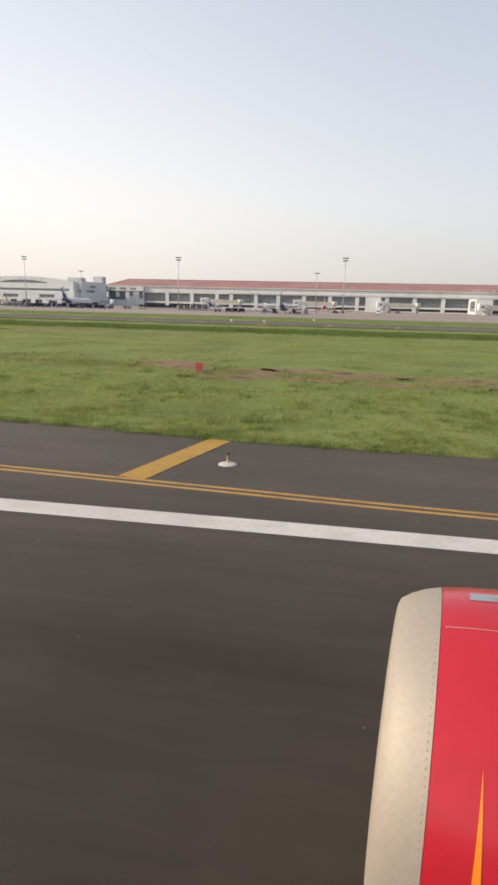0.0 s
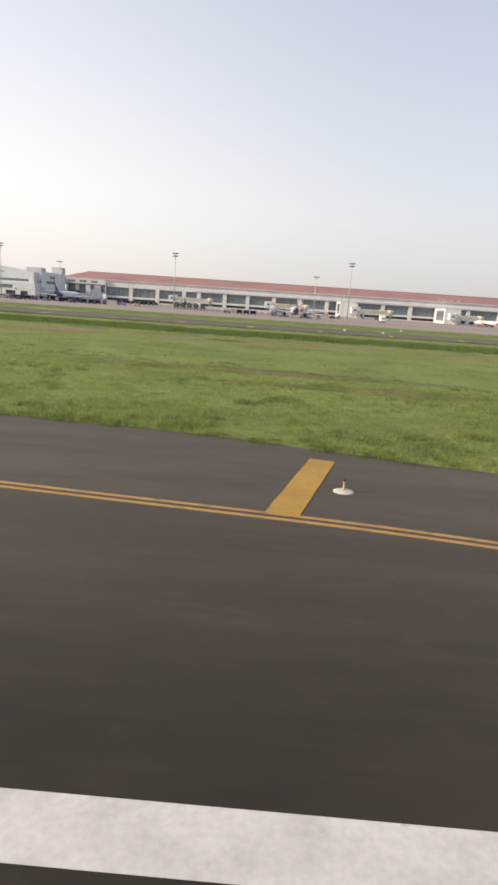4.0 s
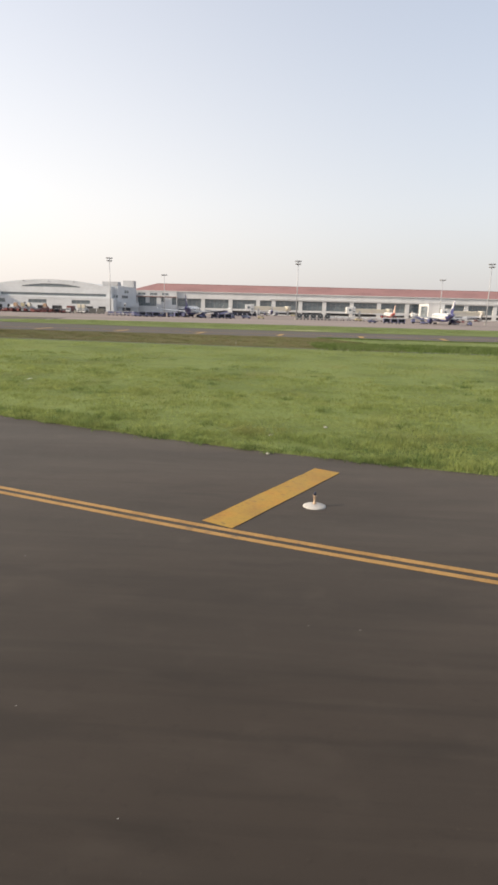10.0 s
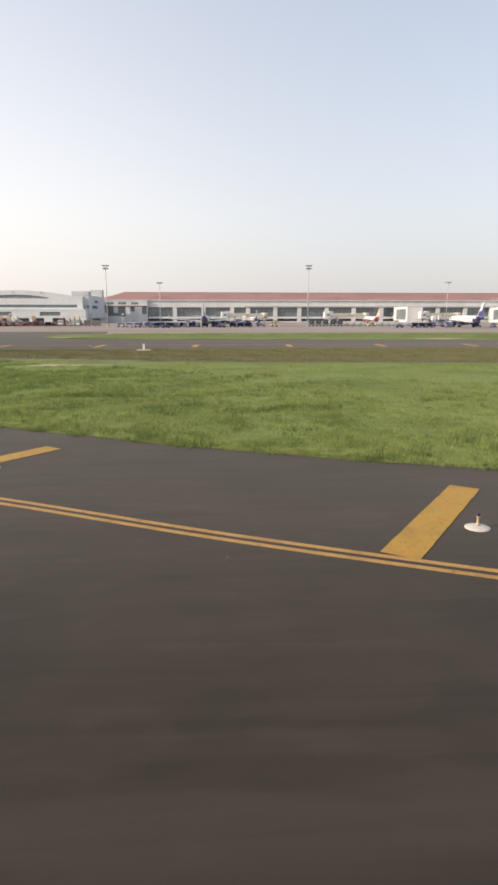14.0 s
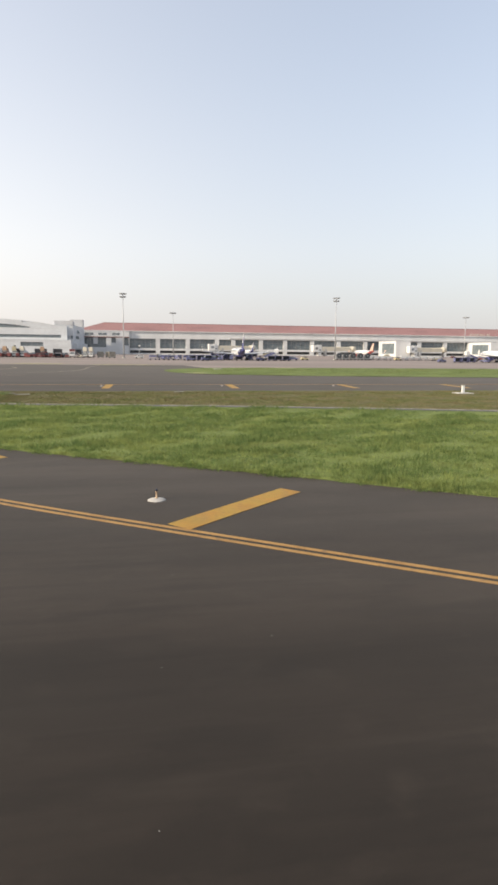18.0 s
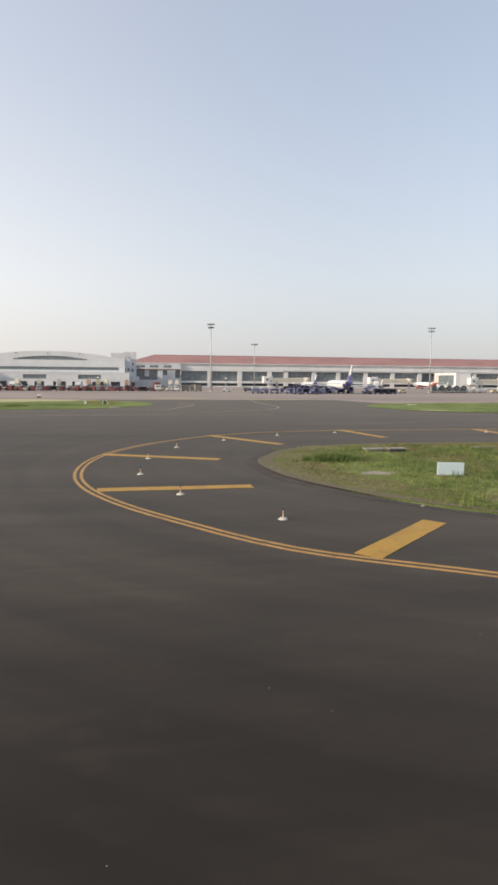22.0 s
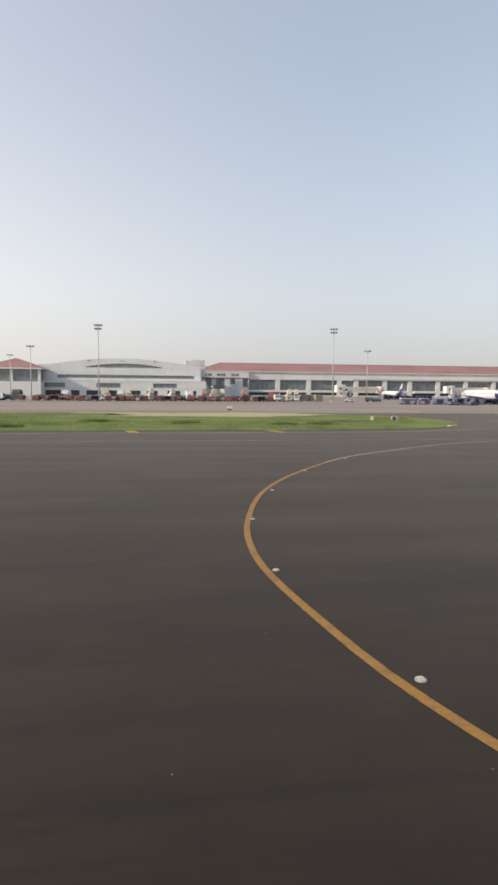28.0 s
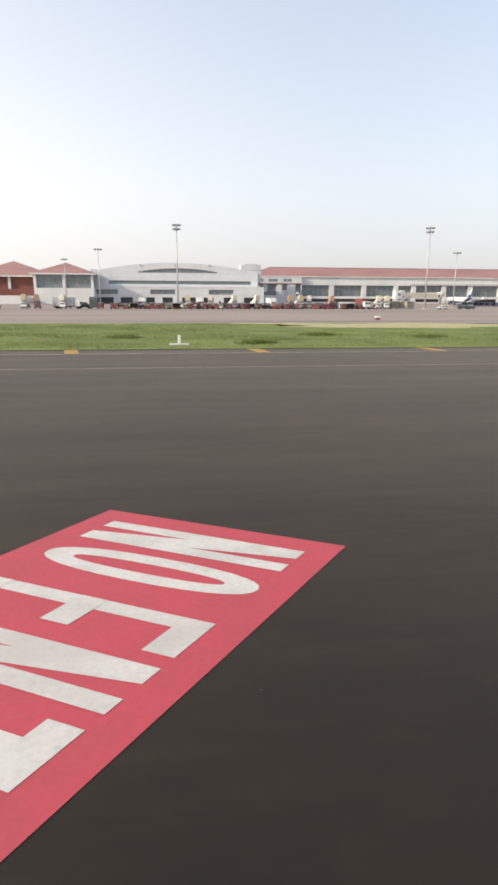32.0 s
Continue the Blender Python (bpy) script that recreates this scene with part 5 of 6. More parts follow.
# ---- boarding bridges ----
def bridge(x, y, length, turn, label):
    """A boarding bridge: rotunda at the terminal end, ribbed tunnel, cab, wheel bogie."""
    e = base_at("boarding_bridge", x, y, 0, turn)
    tagged(e, label, "boarding bridge", "boarding bridges")
    part("rotunda", lathe([(4.0, 2.6), (7.6, 2.6), (7.9, 2.4)], 18), CREAM, e)
    part("rotunda_column", lathe([(0, 0.8), (4.0, 0.8)], 12), STEEL, e)
    part("tunnel", bevelled(0.12, (-1.5, 1.5, -length * 0.55, -2, 4.2, 7.2)), CREAM, e, "cream tunnel section")
    part("tunnel", bevelled(0.12, (-1.75, 1.75, -length, -length * 0.5, 4.0, 7.5)), CREAM, e, "cream tunnel section")
    for k in range(int(length / 2.2)):
        yy = -3 - k * 2.1
        w = 1.86 if -yy > length * 0.5 else 1.62
        if -yy < length - 0.5:
            part("rib", boxes((-w, w, yy - 0.12, yy + 0.12, 4.15, 7.45)), CREAM, e)
    part("cab", bevelled(0.2, (-2.4, 2.4, -length - 5, -length, 3.4, 8.6)), TRUCK_WHITE, e, "white boarding cab")
    part("service_stair_tower", bevelled(0.1, (-1.8, 1.8, -length - 0.6, -length + 2.4, 0.0, 8.9)), TRUCK_WHITE, e, "white service tower")
    for z in (2.2, 4.4):
        part("tower_window", boxes((1.79, 1.84, -length, -length + 1.8, z, z + 1.0)), GLASS, e)
    for sx in (-2.405, 2.405):
        part("cab_window", boxes((sx - 0.025, sx + 0.025, -length - 3.2, -length - 1, 5.2, 7.0)), GLASS, e)
    for sx in (-1.65, 1.65):
        part("lift_column", boxes((sx - 0.25, sx + 0.25, -length * 0.82, -length * 0.78, 0.6, 5.5)), STEEL, e)
    part("bogie", boxes((-2.0, 2.0, -length * 0.84, -length * 0.76, 0.5, 1.1)), LAMP_GREY, e)
    for sx in (-1.5, 1.5):
        part("wheel", lathe([(-0.25, 0.55), (0.25, 0.55)], 16, "x"), RUBBER, e).location = (sx, -length * 0.8, 0.56)
    part("stairs", prism([(0, 0.1), (5.5, 4.0), (5.5, 4.4), (0, 0.5)], 2.6, 3.5, "x"), STEEL, e).location = (0, -length - 3.0, 0)
    return e


for x, y, ln, tn in ((88, 505, 31, -84), (172, 502, 31, -84), (240, 478, 28, -82), (312, 474, 22, -80)):
    bridge(x, y, ln, tn, "cream boarding bridge standing at the terminal")


# ---- parked aircraft ----
def section_skin(stations, seg=20):
    """A body through oval sections: (y, half width, half height, centre height)."""
    bm = bmesh.new()
    loops = []
    for y, w, h, c in stations:
        loops.append([bm.verts.new((w * math.cos(2 * math.pi * k / seg), y, c + h * math.sin(2 * math.pi * k / seg))) for k in range(seg)])
    for a, b in zip(loops, loops[1:]):
        for k in range(seg):
            f = bm.faces.new((a[k], a[(k + 1) % seg], b[(k + 1) % seg], b[k]))
            f.smooth = True
    bm.faces.new(loops[0])
    bm.faces.new(loops[-1][::-1])
    bmesh.ops.recalc_face_normals(bm, faces=bm.faces[:])
    return bm


def blade(root, tip, thick):
    """A tapered wing: root and tip are (lead, trail) points in space."""
    bm = bmesh.new()
    loops = []
    for (lead, trail), t in ((root, thick), (tip, thick * 0.35)):
        lead, trail = Vector(lead), Vector(trail)
        up = Vector((0, 0, t)) if abs(tip[0][2] - root[0][2]) < abs(tip[0][0] - root[0][0]) else Vector((t, 0, 0))
        mid = lead.lerp(trail, 0.35)
        loops.append([bm.verts.new(p) for p in (lead, mid + up, trail, mid - up * 0.6)])
    a, b = loops
    for k in range(4):
        bm.faces.new((a[k], a[(k + 1) % 4], b[(k + 1) % 4], b[k]))
    bm.faces.new(a)
    bm.faces.new(b)
    bmesh.ops.recalc_face_normals(bm, faces=bm.faces[:])
    return bm


def airliner(x, y, turn, scale, body, belly, fin_mat, label):
    """A narrow-body airliner; its nose points along +y, its tail at y = 0."""
    e = base_at("airliner", x, y, 0, turn)
    e.scale = (scale,) * 3
    tagged(e, label, "aircraft", "parked airliners")
    part("fuselage", section_skin([(0, .25, .3, 4.9), (2, .7, .75, 4.75), (6, 1.4, 1.45, 4.3), (11, 1.95, 2.0, 3.85), (15, 1.98, 2.05, 3.8), (30, 1.98, 2.05, 3.8), (33.5, 1.85, 1.9, 3.7), (35.8, 1.35, 1.35, 3.45), (37, .75, .75, 3.2), (37.6, .12, .15, 3.05)]), body, e, "white fuselage")
    part("belly", section_skin([(9, .9, .5, 2.4), (13, 1.6, .75, 2.25), (24, 1.8, .85, 2.2), (31, 1.5, .7, 2.35), (34.5, .8, .4, 2.4)], 16), belly, e, "coloured belly")
    part("tail_cone", section_skin([(-0.02, .27, .32, 4.9), (2, .72, .77, 4.74), (5.2, 1.3, 1.35, 4.36), (8.2, 1.69, 1.74, 3.98)], 16), belly, e, "coloured tail cone")
    for s in (-1, 1):
        part("wing", blade(((s * 1.8, 23.5, 2.9), (s * 1.8, 16.5, 2.8)), ((s * 17, 13.6, 4.0), (s * 17, 12.0, 4.0)), 0.5), AIR_GREY, e, "grey wing")
        part("winglet", blade(((s * 17, 13.6, 4.0), (s * 17, 12.0, 4.0)), ((s * 17.5, 12.4, 6.2), (s * 17.5, 11.6, 6.2)), 0.12), fin_mat, e)
        part("tailplane", blade(((s * .8, 5.6, 5.2), (s * .8, 2.4, 5.2)), ((s * 6.2, 2.6, 5.7), (s * 6.2, 1.1, 5.7)), 0.2), AIR_GREY, e)
        eng = part("engine", lathe([(18.0, .55), (18.6, .95), (20.5, 1.12), (22.2, 1.08), (22.6, .98)], 20, "y"), belly, e, "engine nacelle")
        eng.location = (s * 5.75, 0, 1.75)
        part("intake_lip", lathe([(22.5, 1.02), (22.75, .95), (22.75, .82), (22.3, .80)], 20, "y", False), STEEL, eng)
        part("fan", lathe([(22.3, .8), (22.32, .1)], 20, "y"), DARK, eng)
        part("pylon", boxes((s * 5.6, s * 5.9, 16.6, 21.0, 2.6, 3.2)) if s > 0 else boxes((-5.9, -5.6, 16.6, 21.0, 2.6, 3.2)), AIR_GREY, e)
        part("main_leg", lathe([(0.5, .12), (2.4, .14)], 8), STEEL, e).location = (s * 3.8, 17.3, 0)
        for o in (-.45, .45):
            part("wheel", lathe([(-.2, .57), (.2, .57)], 16, "x"), RUBBER, e).location = (s * 3.8 + o, 17.3, .58)
        for k in range(24):
            yy = 9.5 + k * 1.0
            part("cabin_window", boxes((s * 1.965 - .03, s * 1.965 + .03, yy, yy + .32, 4.15, 4.55)), GLASS, e)
        part("door", boxes((s * 1.96 - .04, s * 1.96 + .04, 32, 32.8, 3.2, 5.0)), AIR_GREY, e)
    part("fin", blade(((0, 7.2, 5.6), (0, 1.8, 5.4)), ((0, 2.0, 11.8), (0, 0.1, 11.8)), 0.25), fin_mat, e, "tail fin")
    if belly is AIR_BLUE:
        part("rudder", blade(((0, 3.9, 5.5), (0, 1.5, 5.4)), ((0, 0.9, 11.6), (0, -0.05, 11.6)), 0.30), belly, e, "indigo rudder")
        part("fin_root", blade(((0, 7.0, 5.55), (0, 1.6, 5.35)), ((0, 4.9, 8.0), (0, 1.0, 8.0)), 0.56), belly, e, "indigo root of the fin")
    part("nose_leg", lathe([(0.4, .09), (2.0, .1)], 8), STEEL, e).location = (0, 32.4, 0)
    for o in (-.25, .25):
        part("wheel", lathe([(-.1, .38), (.1, .38)], 14, "x"), RUBBER, e).location = (o, 32.4, .39)
    part("windscreen", section_skin([(35.2, 1.42, .5, 4.15), (36.1, 1.12, .42, 3.98)], 16), GLASS, e, "dark windscreen")
    return e


airliner(39.3, 265.5, -2, 0.91, AIR_WHITE, AIR_BLUE, AIR_WHITE, "white and indigo airliner parked nose-in at the apron")
airliner(157.0, 254.5, 2, 0.88, AIR_WHITE, AIR_BLUE, AIR_WHITE, "white and indigo airliner parked tail towards the taxiway")
airliner(76.1, 437, 5, 0.78, AIR_WHITE, AIR_BLUE, AIR_WHITE, "smaller white airliner parked close to the terminal")
airliner(166.7, 444, 5, 0.86, AIR_WHITE, AIR_RED, FIN_PALE, "white airliner with a pale orange tail at a boarding bridge")
airliner(318, 436, 28, 0.80, AIR_WHITE, AIR_RED, FIN_PALE, "white and red airliner parked by the end of the terminal")


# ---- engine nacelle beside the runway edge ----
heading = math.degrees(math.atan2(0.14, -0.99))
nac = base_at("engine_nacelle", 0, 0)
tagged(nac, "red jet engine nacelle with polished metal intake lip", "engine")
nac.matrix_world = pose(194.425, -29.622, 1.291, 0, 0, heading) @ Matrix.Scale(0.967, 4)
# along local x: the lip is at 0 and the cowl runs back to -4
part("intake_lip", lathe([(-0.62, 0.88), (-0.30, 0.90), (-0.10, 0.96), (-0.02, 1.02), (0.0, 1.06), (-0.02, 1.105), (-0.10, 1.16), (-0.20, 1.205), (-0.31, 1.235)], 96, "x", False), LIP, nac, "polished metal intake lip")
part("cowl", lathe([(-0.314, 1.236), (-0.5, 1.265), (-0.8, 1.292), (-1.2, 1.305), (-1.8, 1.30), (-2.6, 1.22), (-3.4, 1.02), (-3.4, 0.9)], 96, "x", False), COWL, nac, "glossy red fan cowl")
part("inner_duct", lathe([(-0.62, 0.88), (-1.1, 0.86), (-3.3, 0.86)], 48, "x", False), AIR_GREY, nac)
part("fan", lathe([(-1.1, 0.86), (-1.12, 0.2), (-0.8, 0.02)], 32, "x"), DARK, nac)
# panel seams, rivets, latch and livery flash on the cowl, laid just proud of it
def on_cowl(along, around, r=None):
    """A point of the cowl: along the axis, and degrees round it from the top towards the cabin."""
    if r is None:
        r = np.interp(-along, [0.1, 0.2, 0.31, 0.5, 0.8, 1.2, 1.8, 2.6, 3.4], [1.16, 1.205, 1.235, 1.265, 1.292, 1.305, 1.30, 1.22, 1.02])
    a = radians(around)
    return (along, r * math.sin(a), r * math.cos(a))


def skin(name, rows, mat, lift, label=""):
    """A patch on the cowl: rows of (along, from, to) in degrees round it."""
    verts, faces, k = [], [], 5
    for along, a0, a1 in rows:
        for j in range(k):
            x, y, z = on_cowl(along, a0 + (a1 - a0) * j / (k - 1))
            n = math.hypot(y, z)
            verts.append((x, y * (n + lift) / n, z * (n + lift) / n))
    for i in range(len(rows) - 1):
        for j in range(k - 1):
            a = i * k + j
            faces.append((a, a + 1, a + k + 1, a + k))
    return raw(name, verts, faces, mat, nac, label)


SEAM = material("panel_seam", (0.50, 0.30, 0.26), rough=0.6, var=0.1, scale=0.3, fine=20)
LATCH = material("latch_plate", (0.36, 0.36, 0.42), rough=0.4, metal=0.4, var=0.08, scale=0.2, fine=20)
skin("panel_seam", [(-0.34 - 0.1 * k, 12.4, 12.65) for k in range(20)], SEAM, 0.004, "pale panel seam")
skin("latch_plate", [(-0.50 - 0.06 * k, -10, -3.5) for k in range(9)], LATCH, 0.004, "grey latch plate")
skin("latch", [(-0.66 - 0.05 * k, -7.5, -5.5) for k in range(5)], STEEL, 0.012)
skin("cowl_seam", [(-1.42, -30, 120), (-1.432, -30, 120)], DARK, 0.004)
verts, faces = [], []
for k in range(15):
    a = 52 + 5 * k
    for along in (-0.585 + 0.0006 * (a - 52), -0.587 - 0.0011 * (a - 52)):
        x, y, z = on_cowl(along, a)
        n = math.hypot(y, z)
        verts.append((x, y * (n + 0.004) / n, z * (n + 0.004) / n))
    if k:
        faces.append((2 * k - 2, 2 * k - 1, 2 * k + 1, 2 * k))
raw("livery_flash", verts, faces, FLAME, nac, "orange livery flash")
rivet = part("rivet", lathe([(0, 0.0065), (0.002, 0.0045)], 6), LAMP_GREY, nac)
for row, step in ((-0.285, 2.2),):
    a = -20.0
    while a < 118:
        if a != -20.0:
            ob = new("rivet", rivet.data)
            ob.parent = nac
        else:
            ob = rivet
        p = Vector(on_cowl(row, a))
        up = Vector((0.25, p.y, p.z)).normalized()
        ob.matrix_basis = Matrix.Translation(p) @ up.to_track_quat("Z", "Y").to_matrix().to_4x4()
        a += step


# ---- trees past the end of the terminal ----
LEAF = material("tree_leaves", (0.055, 0.085, 0.028), rough=0.8, var=0.3, scale=3, fine=1.5, second=(0.035, 0.06, 0.02))
BARK = material("tree_bark", (0.12, 0.09, 0.065), rough=0.9, var=0.2, scale=0.5, fine=6)


def tree(x, y, h, seed):
    r = random.Random(seed)
    e = base_at("tree", x, y)
    tagged(e, "broad green tree beyond the terminal", "tree", "trees beyond the terminal")
    part("trunk", lathe([(0, 0.35), (h * 0.3, 0.25), (h * 0.75, 0.08)], 8), BARK, e)
    for _ in range(4):
        a = r.uniform(0, 6.28)
        limb = part("limb", lathe([(0, 0.14), (h * 0.35, 0.04)], 6), BARK, e)
        limb.matrix_basis = Matrix.Translation((0, 0, h * r.uniform(0.28, 0.45))) @ pose(0, 0, 0, 0, 0, math.degrees(a)) @ pose(0, 0, 0, 0, r.uniform(30, 55), 0)
    verts, faces = [], []
    for _ in range(34):
        a, q = r.uniform(0, 6.28), r.uniform(0, 1) ** 0.5
        zc = h * r.uniform(0.35, 0.95)
        w = h * 0.42 * math.sin(math.pi * min(0.98, max(0.12, (zc / h - 0.2) / 0.85)))
        c = (q * w * math.cos(a), q * w * math.sin(a), zc)
        for _ in range(30):
            d = [r.gauss(0, h * 0.065) for _ in range(3)]
            p = Vector((c[0] + d[0], c[1] + d[1], c[2] + d[2] * 0.8))
            u = Vector((r.gauss(0, 1), r.gauss(0, 1), r.gauss(0, 1))).normalized() * h * 0.03
            v = u.cross(Vector((r.gauss(0, 1), r.gauss(0, 1), r.gauss(0, 1)))).normalized() * h * 0.016
            i = len(verts)
            verts.extend([p - u, p + v, p + u, p - v])
            faces.append((i, i + 1, i + 2, i + 3))
    raw("crown", verts, faces, LEAF, e, "uneven crown of green leaves")


for k, (x, y, h) in enumerate(((379, 545, 9), (386, 552, 11), (394, 541, 8), (403, 556, 12), (412, 548, 9), (421, 560, 12), (432, 548, 10), (445, 556, 11), (460, 550, 9))):
    tree(x, y, h, 40 + k)


# ---- ground vehicles on the apron ----
def wheels(e, xs, half, r, w=0.22):
    for x in xs:
        for s in (-1, 1):
            part("wheel", lathe([(-w / 2, r * 0.86), (-w / 2 + 0.03, r), (w / 2 - 0.03, r), (w / 2, r * 0.86)], 14, "y"), RUBBER, e).location = (x, s * half, r)


def tow_tractor(mat, label):
    e = new("tow_tractor")
    tagged(e, label, "vehicle", "apron tractors")
    part("chassis", bevelled(0.06, (-1.7, 1.7, -0.8, 0.8, 0.35, 0.95)), mat, e)
    part("bonnet", bevelled(0.08, (-1.65, -0.2, -0.7, 0.7, 0.95, 1.35)), mat, e)
    part("cab_roof", bevelled(0.05, (-0.25, 1.1, -0.75, 0.75, 1.95, 2.05)), mat, e)
    for x in (-0.2, 1.0):
        for y in (-0.68, 0.68):
            part("cab_post", boxes((x - 0.04, x + 0.04, y - 0.04, y + 0.04, 0.95, 1.96)), DARK, e)
    part("windscreen", boxes((-0.24, -0.2, -0.64, 0.64, 1.35, 1.93)), GLASS, e)
    part("seat", bevelled(0.05, (0.3, 0.8, -0.5, 0.5, 0.95, 1.3)), DARK, e)
    wheels(e, (-1.1, 1.1), 0.72, 0.36)
    return e


def stair_truck(hood, body, label):
    """Passenger stairs on a truck: cab, sloping flight, hood over the top landing."""
    e = new("passenger_stairs")
    tagged(e, label, "vehicle", "passenger stairs")
    part("chassis", boxes((-3.2, 3.2, -0.9, 0.9, 0.5, 0.85)), DARK, e)
    part("cab", bevelled(0.1, (-3.3, -1.8, -0.95, 0.95, 0.7, 2.2)), body, e)
    part("cab_window", boxes((-3.33, -3.29, -0.8, 0.8, 1.45, 2.0)), GLASS, e)
    part("flight", prism([(-3.0, 2.5), (2.4, 0.9), (2.4, 1.3), (-3.0, 3.1)], -0.75, 0.75, "y"), AIR_GREY, e)
    for k in range(10):
        x = 2.2 - k * 0.5
        part("step", boxes((x - 0.25, x + 0.02, -0.7, 0.7, 1.2 + k * 0.165, 1.24 + k * 0.165)), STEEL, e)
    for s in (-1, 1):
        part("side_panel", prism([(-3.0, 3.1), (2.4, 1.3), (2.4, 2.2), (-3.0, 4.0)], s * 0.78 - 0.03, s * 0.78 + 0.03, "y"), body, e)
    outline = [(-0.85, 3.0)] + [(-0.85 * math.cos(math.pi * k / 8), 4.4 + 0.55 * math.sin(math.pi * k / 8)) for k in range(9)] + [(0.85, 3.0)]
    part("hood", prism(outline, -3.6, -1.9, "x"), hood, e, "rounded canopy hood")
    wheels(e, (-2.4, 1.9), 0.85, 0.45)
    return e


def belt_loader(mat, label):
    e = new("belt_loader")
    tagged(e, label, "vehicle", "belt loaders")
    part("chassis", bevelled(0.05, (-2.4, 2.4, -0.8, 0.8, 0.4, 0.95)), mat, e)
    part("belt_frame", prism([(-3.8, 0.9), (3.6, 2.3), (3.6, 2.65), (-3.8, 1.25)], -0.45, 0.45, "y"), mat, e)
    part("belt", prism([(-3.7, 1.27), (3.55, 2.67), (3.55, 2.7), (-3.7, 1.3)], -0.36, 0.36, "y"), RUBBER, e)
    part("seat", boxes((-1.6, -1.0, 0.45, 0.8, 0.95, 1.5)), DARK, e)
    wheels(e, (-1.6, 1.6), 0.75, 0.36)
    return e


def baggage_cart(top, body, label, side=None):
    e = new("baggage_cart")
    tagged(e, label, "cart", "baggage carts")
    part("bed", bevelled(0.04, (-1.4, 1.4, -0.75, 0.75, 0.45, 0.6)), body, e)
    for x in (-1.35, 1.35):
        part("end_panel", boxes((x - 0.03, x + 0.03, -0.72, 0.72, 0.6, 2.0)), body, e)
    part("curtain", boxes((-1.3, 1.3, 0.66 if side is None else -0.7, 0.7, 0.6 if side is None else 1.2, 1.95)), side or CANVAS, e)
    part("roof", bevelled(0.05, (-1.5, 1.5, -0.8, 0.8, 2.0, 2.12)), top, e, "flat cart roof")
    part("drawbar", boxes((-2.2, -1.4, -0.05, 0.05, 0.42, 0.5)), DARK, e)
    wheels(e, (-1.0, 1.0), 0.62, 0.25, 0.14)
    return e


def drum_unit(label):
    """A trailer that carries a coil of wide hose on a drum."""
    e = new("hose_drum_trailer")
    tagged(e, label, "trailer", "hose drum trailers")
    part("frame", bevelled(0.05, (-1.5, 1.5, -1.0, 1.0, 0.5, 0.9)), LAMP_GREY, e)
    part("housing", bevelled(0.1, (-1.4, 1.4, -0.2, 1.0, 0.9, 2.9)), LAMP_GREY, e)
    part("drum", lathe([(-0.75, 1.15), (-0.7, 1.25), (-0.3, 1.25), (-0.2, 1.2)], 24, "y"), CANVAS, e, "black hose drum").location = (0, 0, 2.2)
    part("hub", lathe([(-0.82, 0.25), (-0.7, 0.3)], 16, "y"), LAMP_GREY, e).location = (0, 0, 2.2)
    wheels(e, (-0.9, 0.9), 0.85, 0.34)
    return e


def van(mat, label, length=4.6, high=2.0):
    e = new("van")
    tagged(e, label, "vehicle", "apron vans")
    h = length / 2
    part("body", prism([(-h, 0.45), (h, 0.45), (h, high * 0.97), (h - 0.1, high), (-h + 1.5, high), (-h + 0.85, high * 0.62), (-h + 0.05, high * 0.52)], -0.88, 0.88, "y"), mat, e)
    part("side_window", boxes((-h + 1.45, h - 0.4, -0.9, 0.9, high * 0.62, high * 0.88)), GLASS, e)
    part("windscreen", prism([(-h + 0.86, high * 0.64), (-h + 1.42, high * 0.94), (-h + 1.40, high * 0.95), (-h + 0.82, high * 0.65)], -0.78, 0.78, "y"), GLASS, e)
    part("bumper", boxes((-h - 0.06, -h + 0.02, -0.85, 0.85, 0.4, 0.62)), DARK, e)
    wheels(e, (-h + 0.8, h - 0.8), 0.8, 0.34)
    return e


def tank_truck(body, label):
    e = new("box_truck")
    tagged(e, label, "truck", "apron trucks")
    part("chassis", boxes((-4.6, 4.6, -1.0, 1.0, 0.6, 0.95)), DARK, e)
    part("cab", bevelled(0.15, (-4.8, -2.9, -1.2, 1.2, 0.8, 2.8)), TRUCK_WHITE, e)
    part("cab_window", boxes((-4.83, -4.79, -1.05, 1.05, 1.8, 2.5)), GLASS, e)
    part("load_body", bevelled(0.08, (-2.7, 4.6, -1.25, 1.25, 0.95, 3.9)), body, e)
    for k in range(6):
        part("rib", boxes((-2.4 + 1.35 * k, -2.3 + 1.35 * k, -1.29, 1.29, 1.0, 3.85)), body, e)
    wheels(e, (-3.8, 2.2, 3.4), 1.0, 0.5, 0.3)
    return e


def round_canopy(label):
    e = new("covered_trailer")
    tagged(e, label, "trailer")
    outline = [(-1.6, 0.6)] + [(-1.6 * math.cos(math.pi * k / 12), 2.6 + 1.5 * math.sin(math.pi * k / 12)) for k in range(13)] + [(1.6, 0.6)]
    part("canopy", prism(outline, -1.5, 1.5, "y"), CANVAS, e, "dark rounded canvas canopy")
    part("bed", boxes((-1.7, 1.7, -1.4, 1.4, 0.45, 0.62)), DARK, e)
    wheels(e, (-0.9, 0.9), 1.2, 0.34)
    return e


def park(made, places):
    for k, (x, y, turn) in enumerate(places):
        if x < -15:
            x, y = -80 + (x + 80) * 1.06, y + 13
        if k == 0:
            made.matrix_world = pose(x, y, 0, 0, 0, turn)
        else:
            copy_thing(made, pose(x, y, 0, 0, 0, turn))


R = random.Random(4)
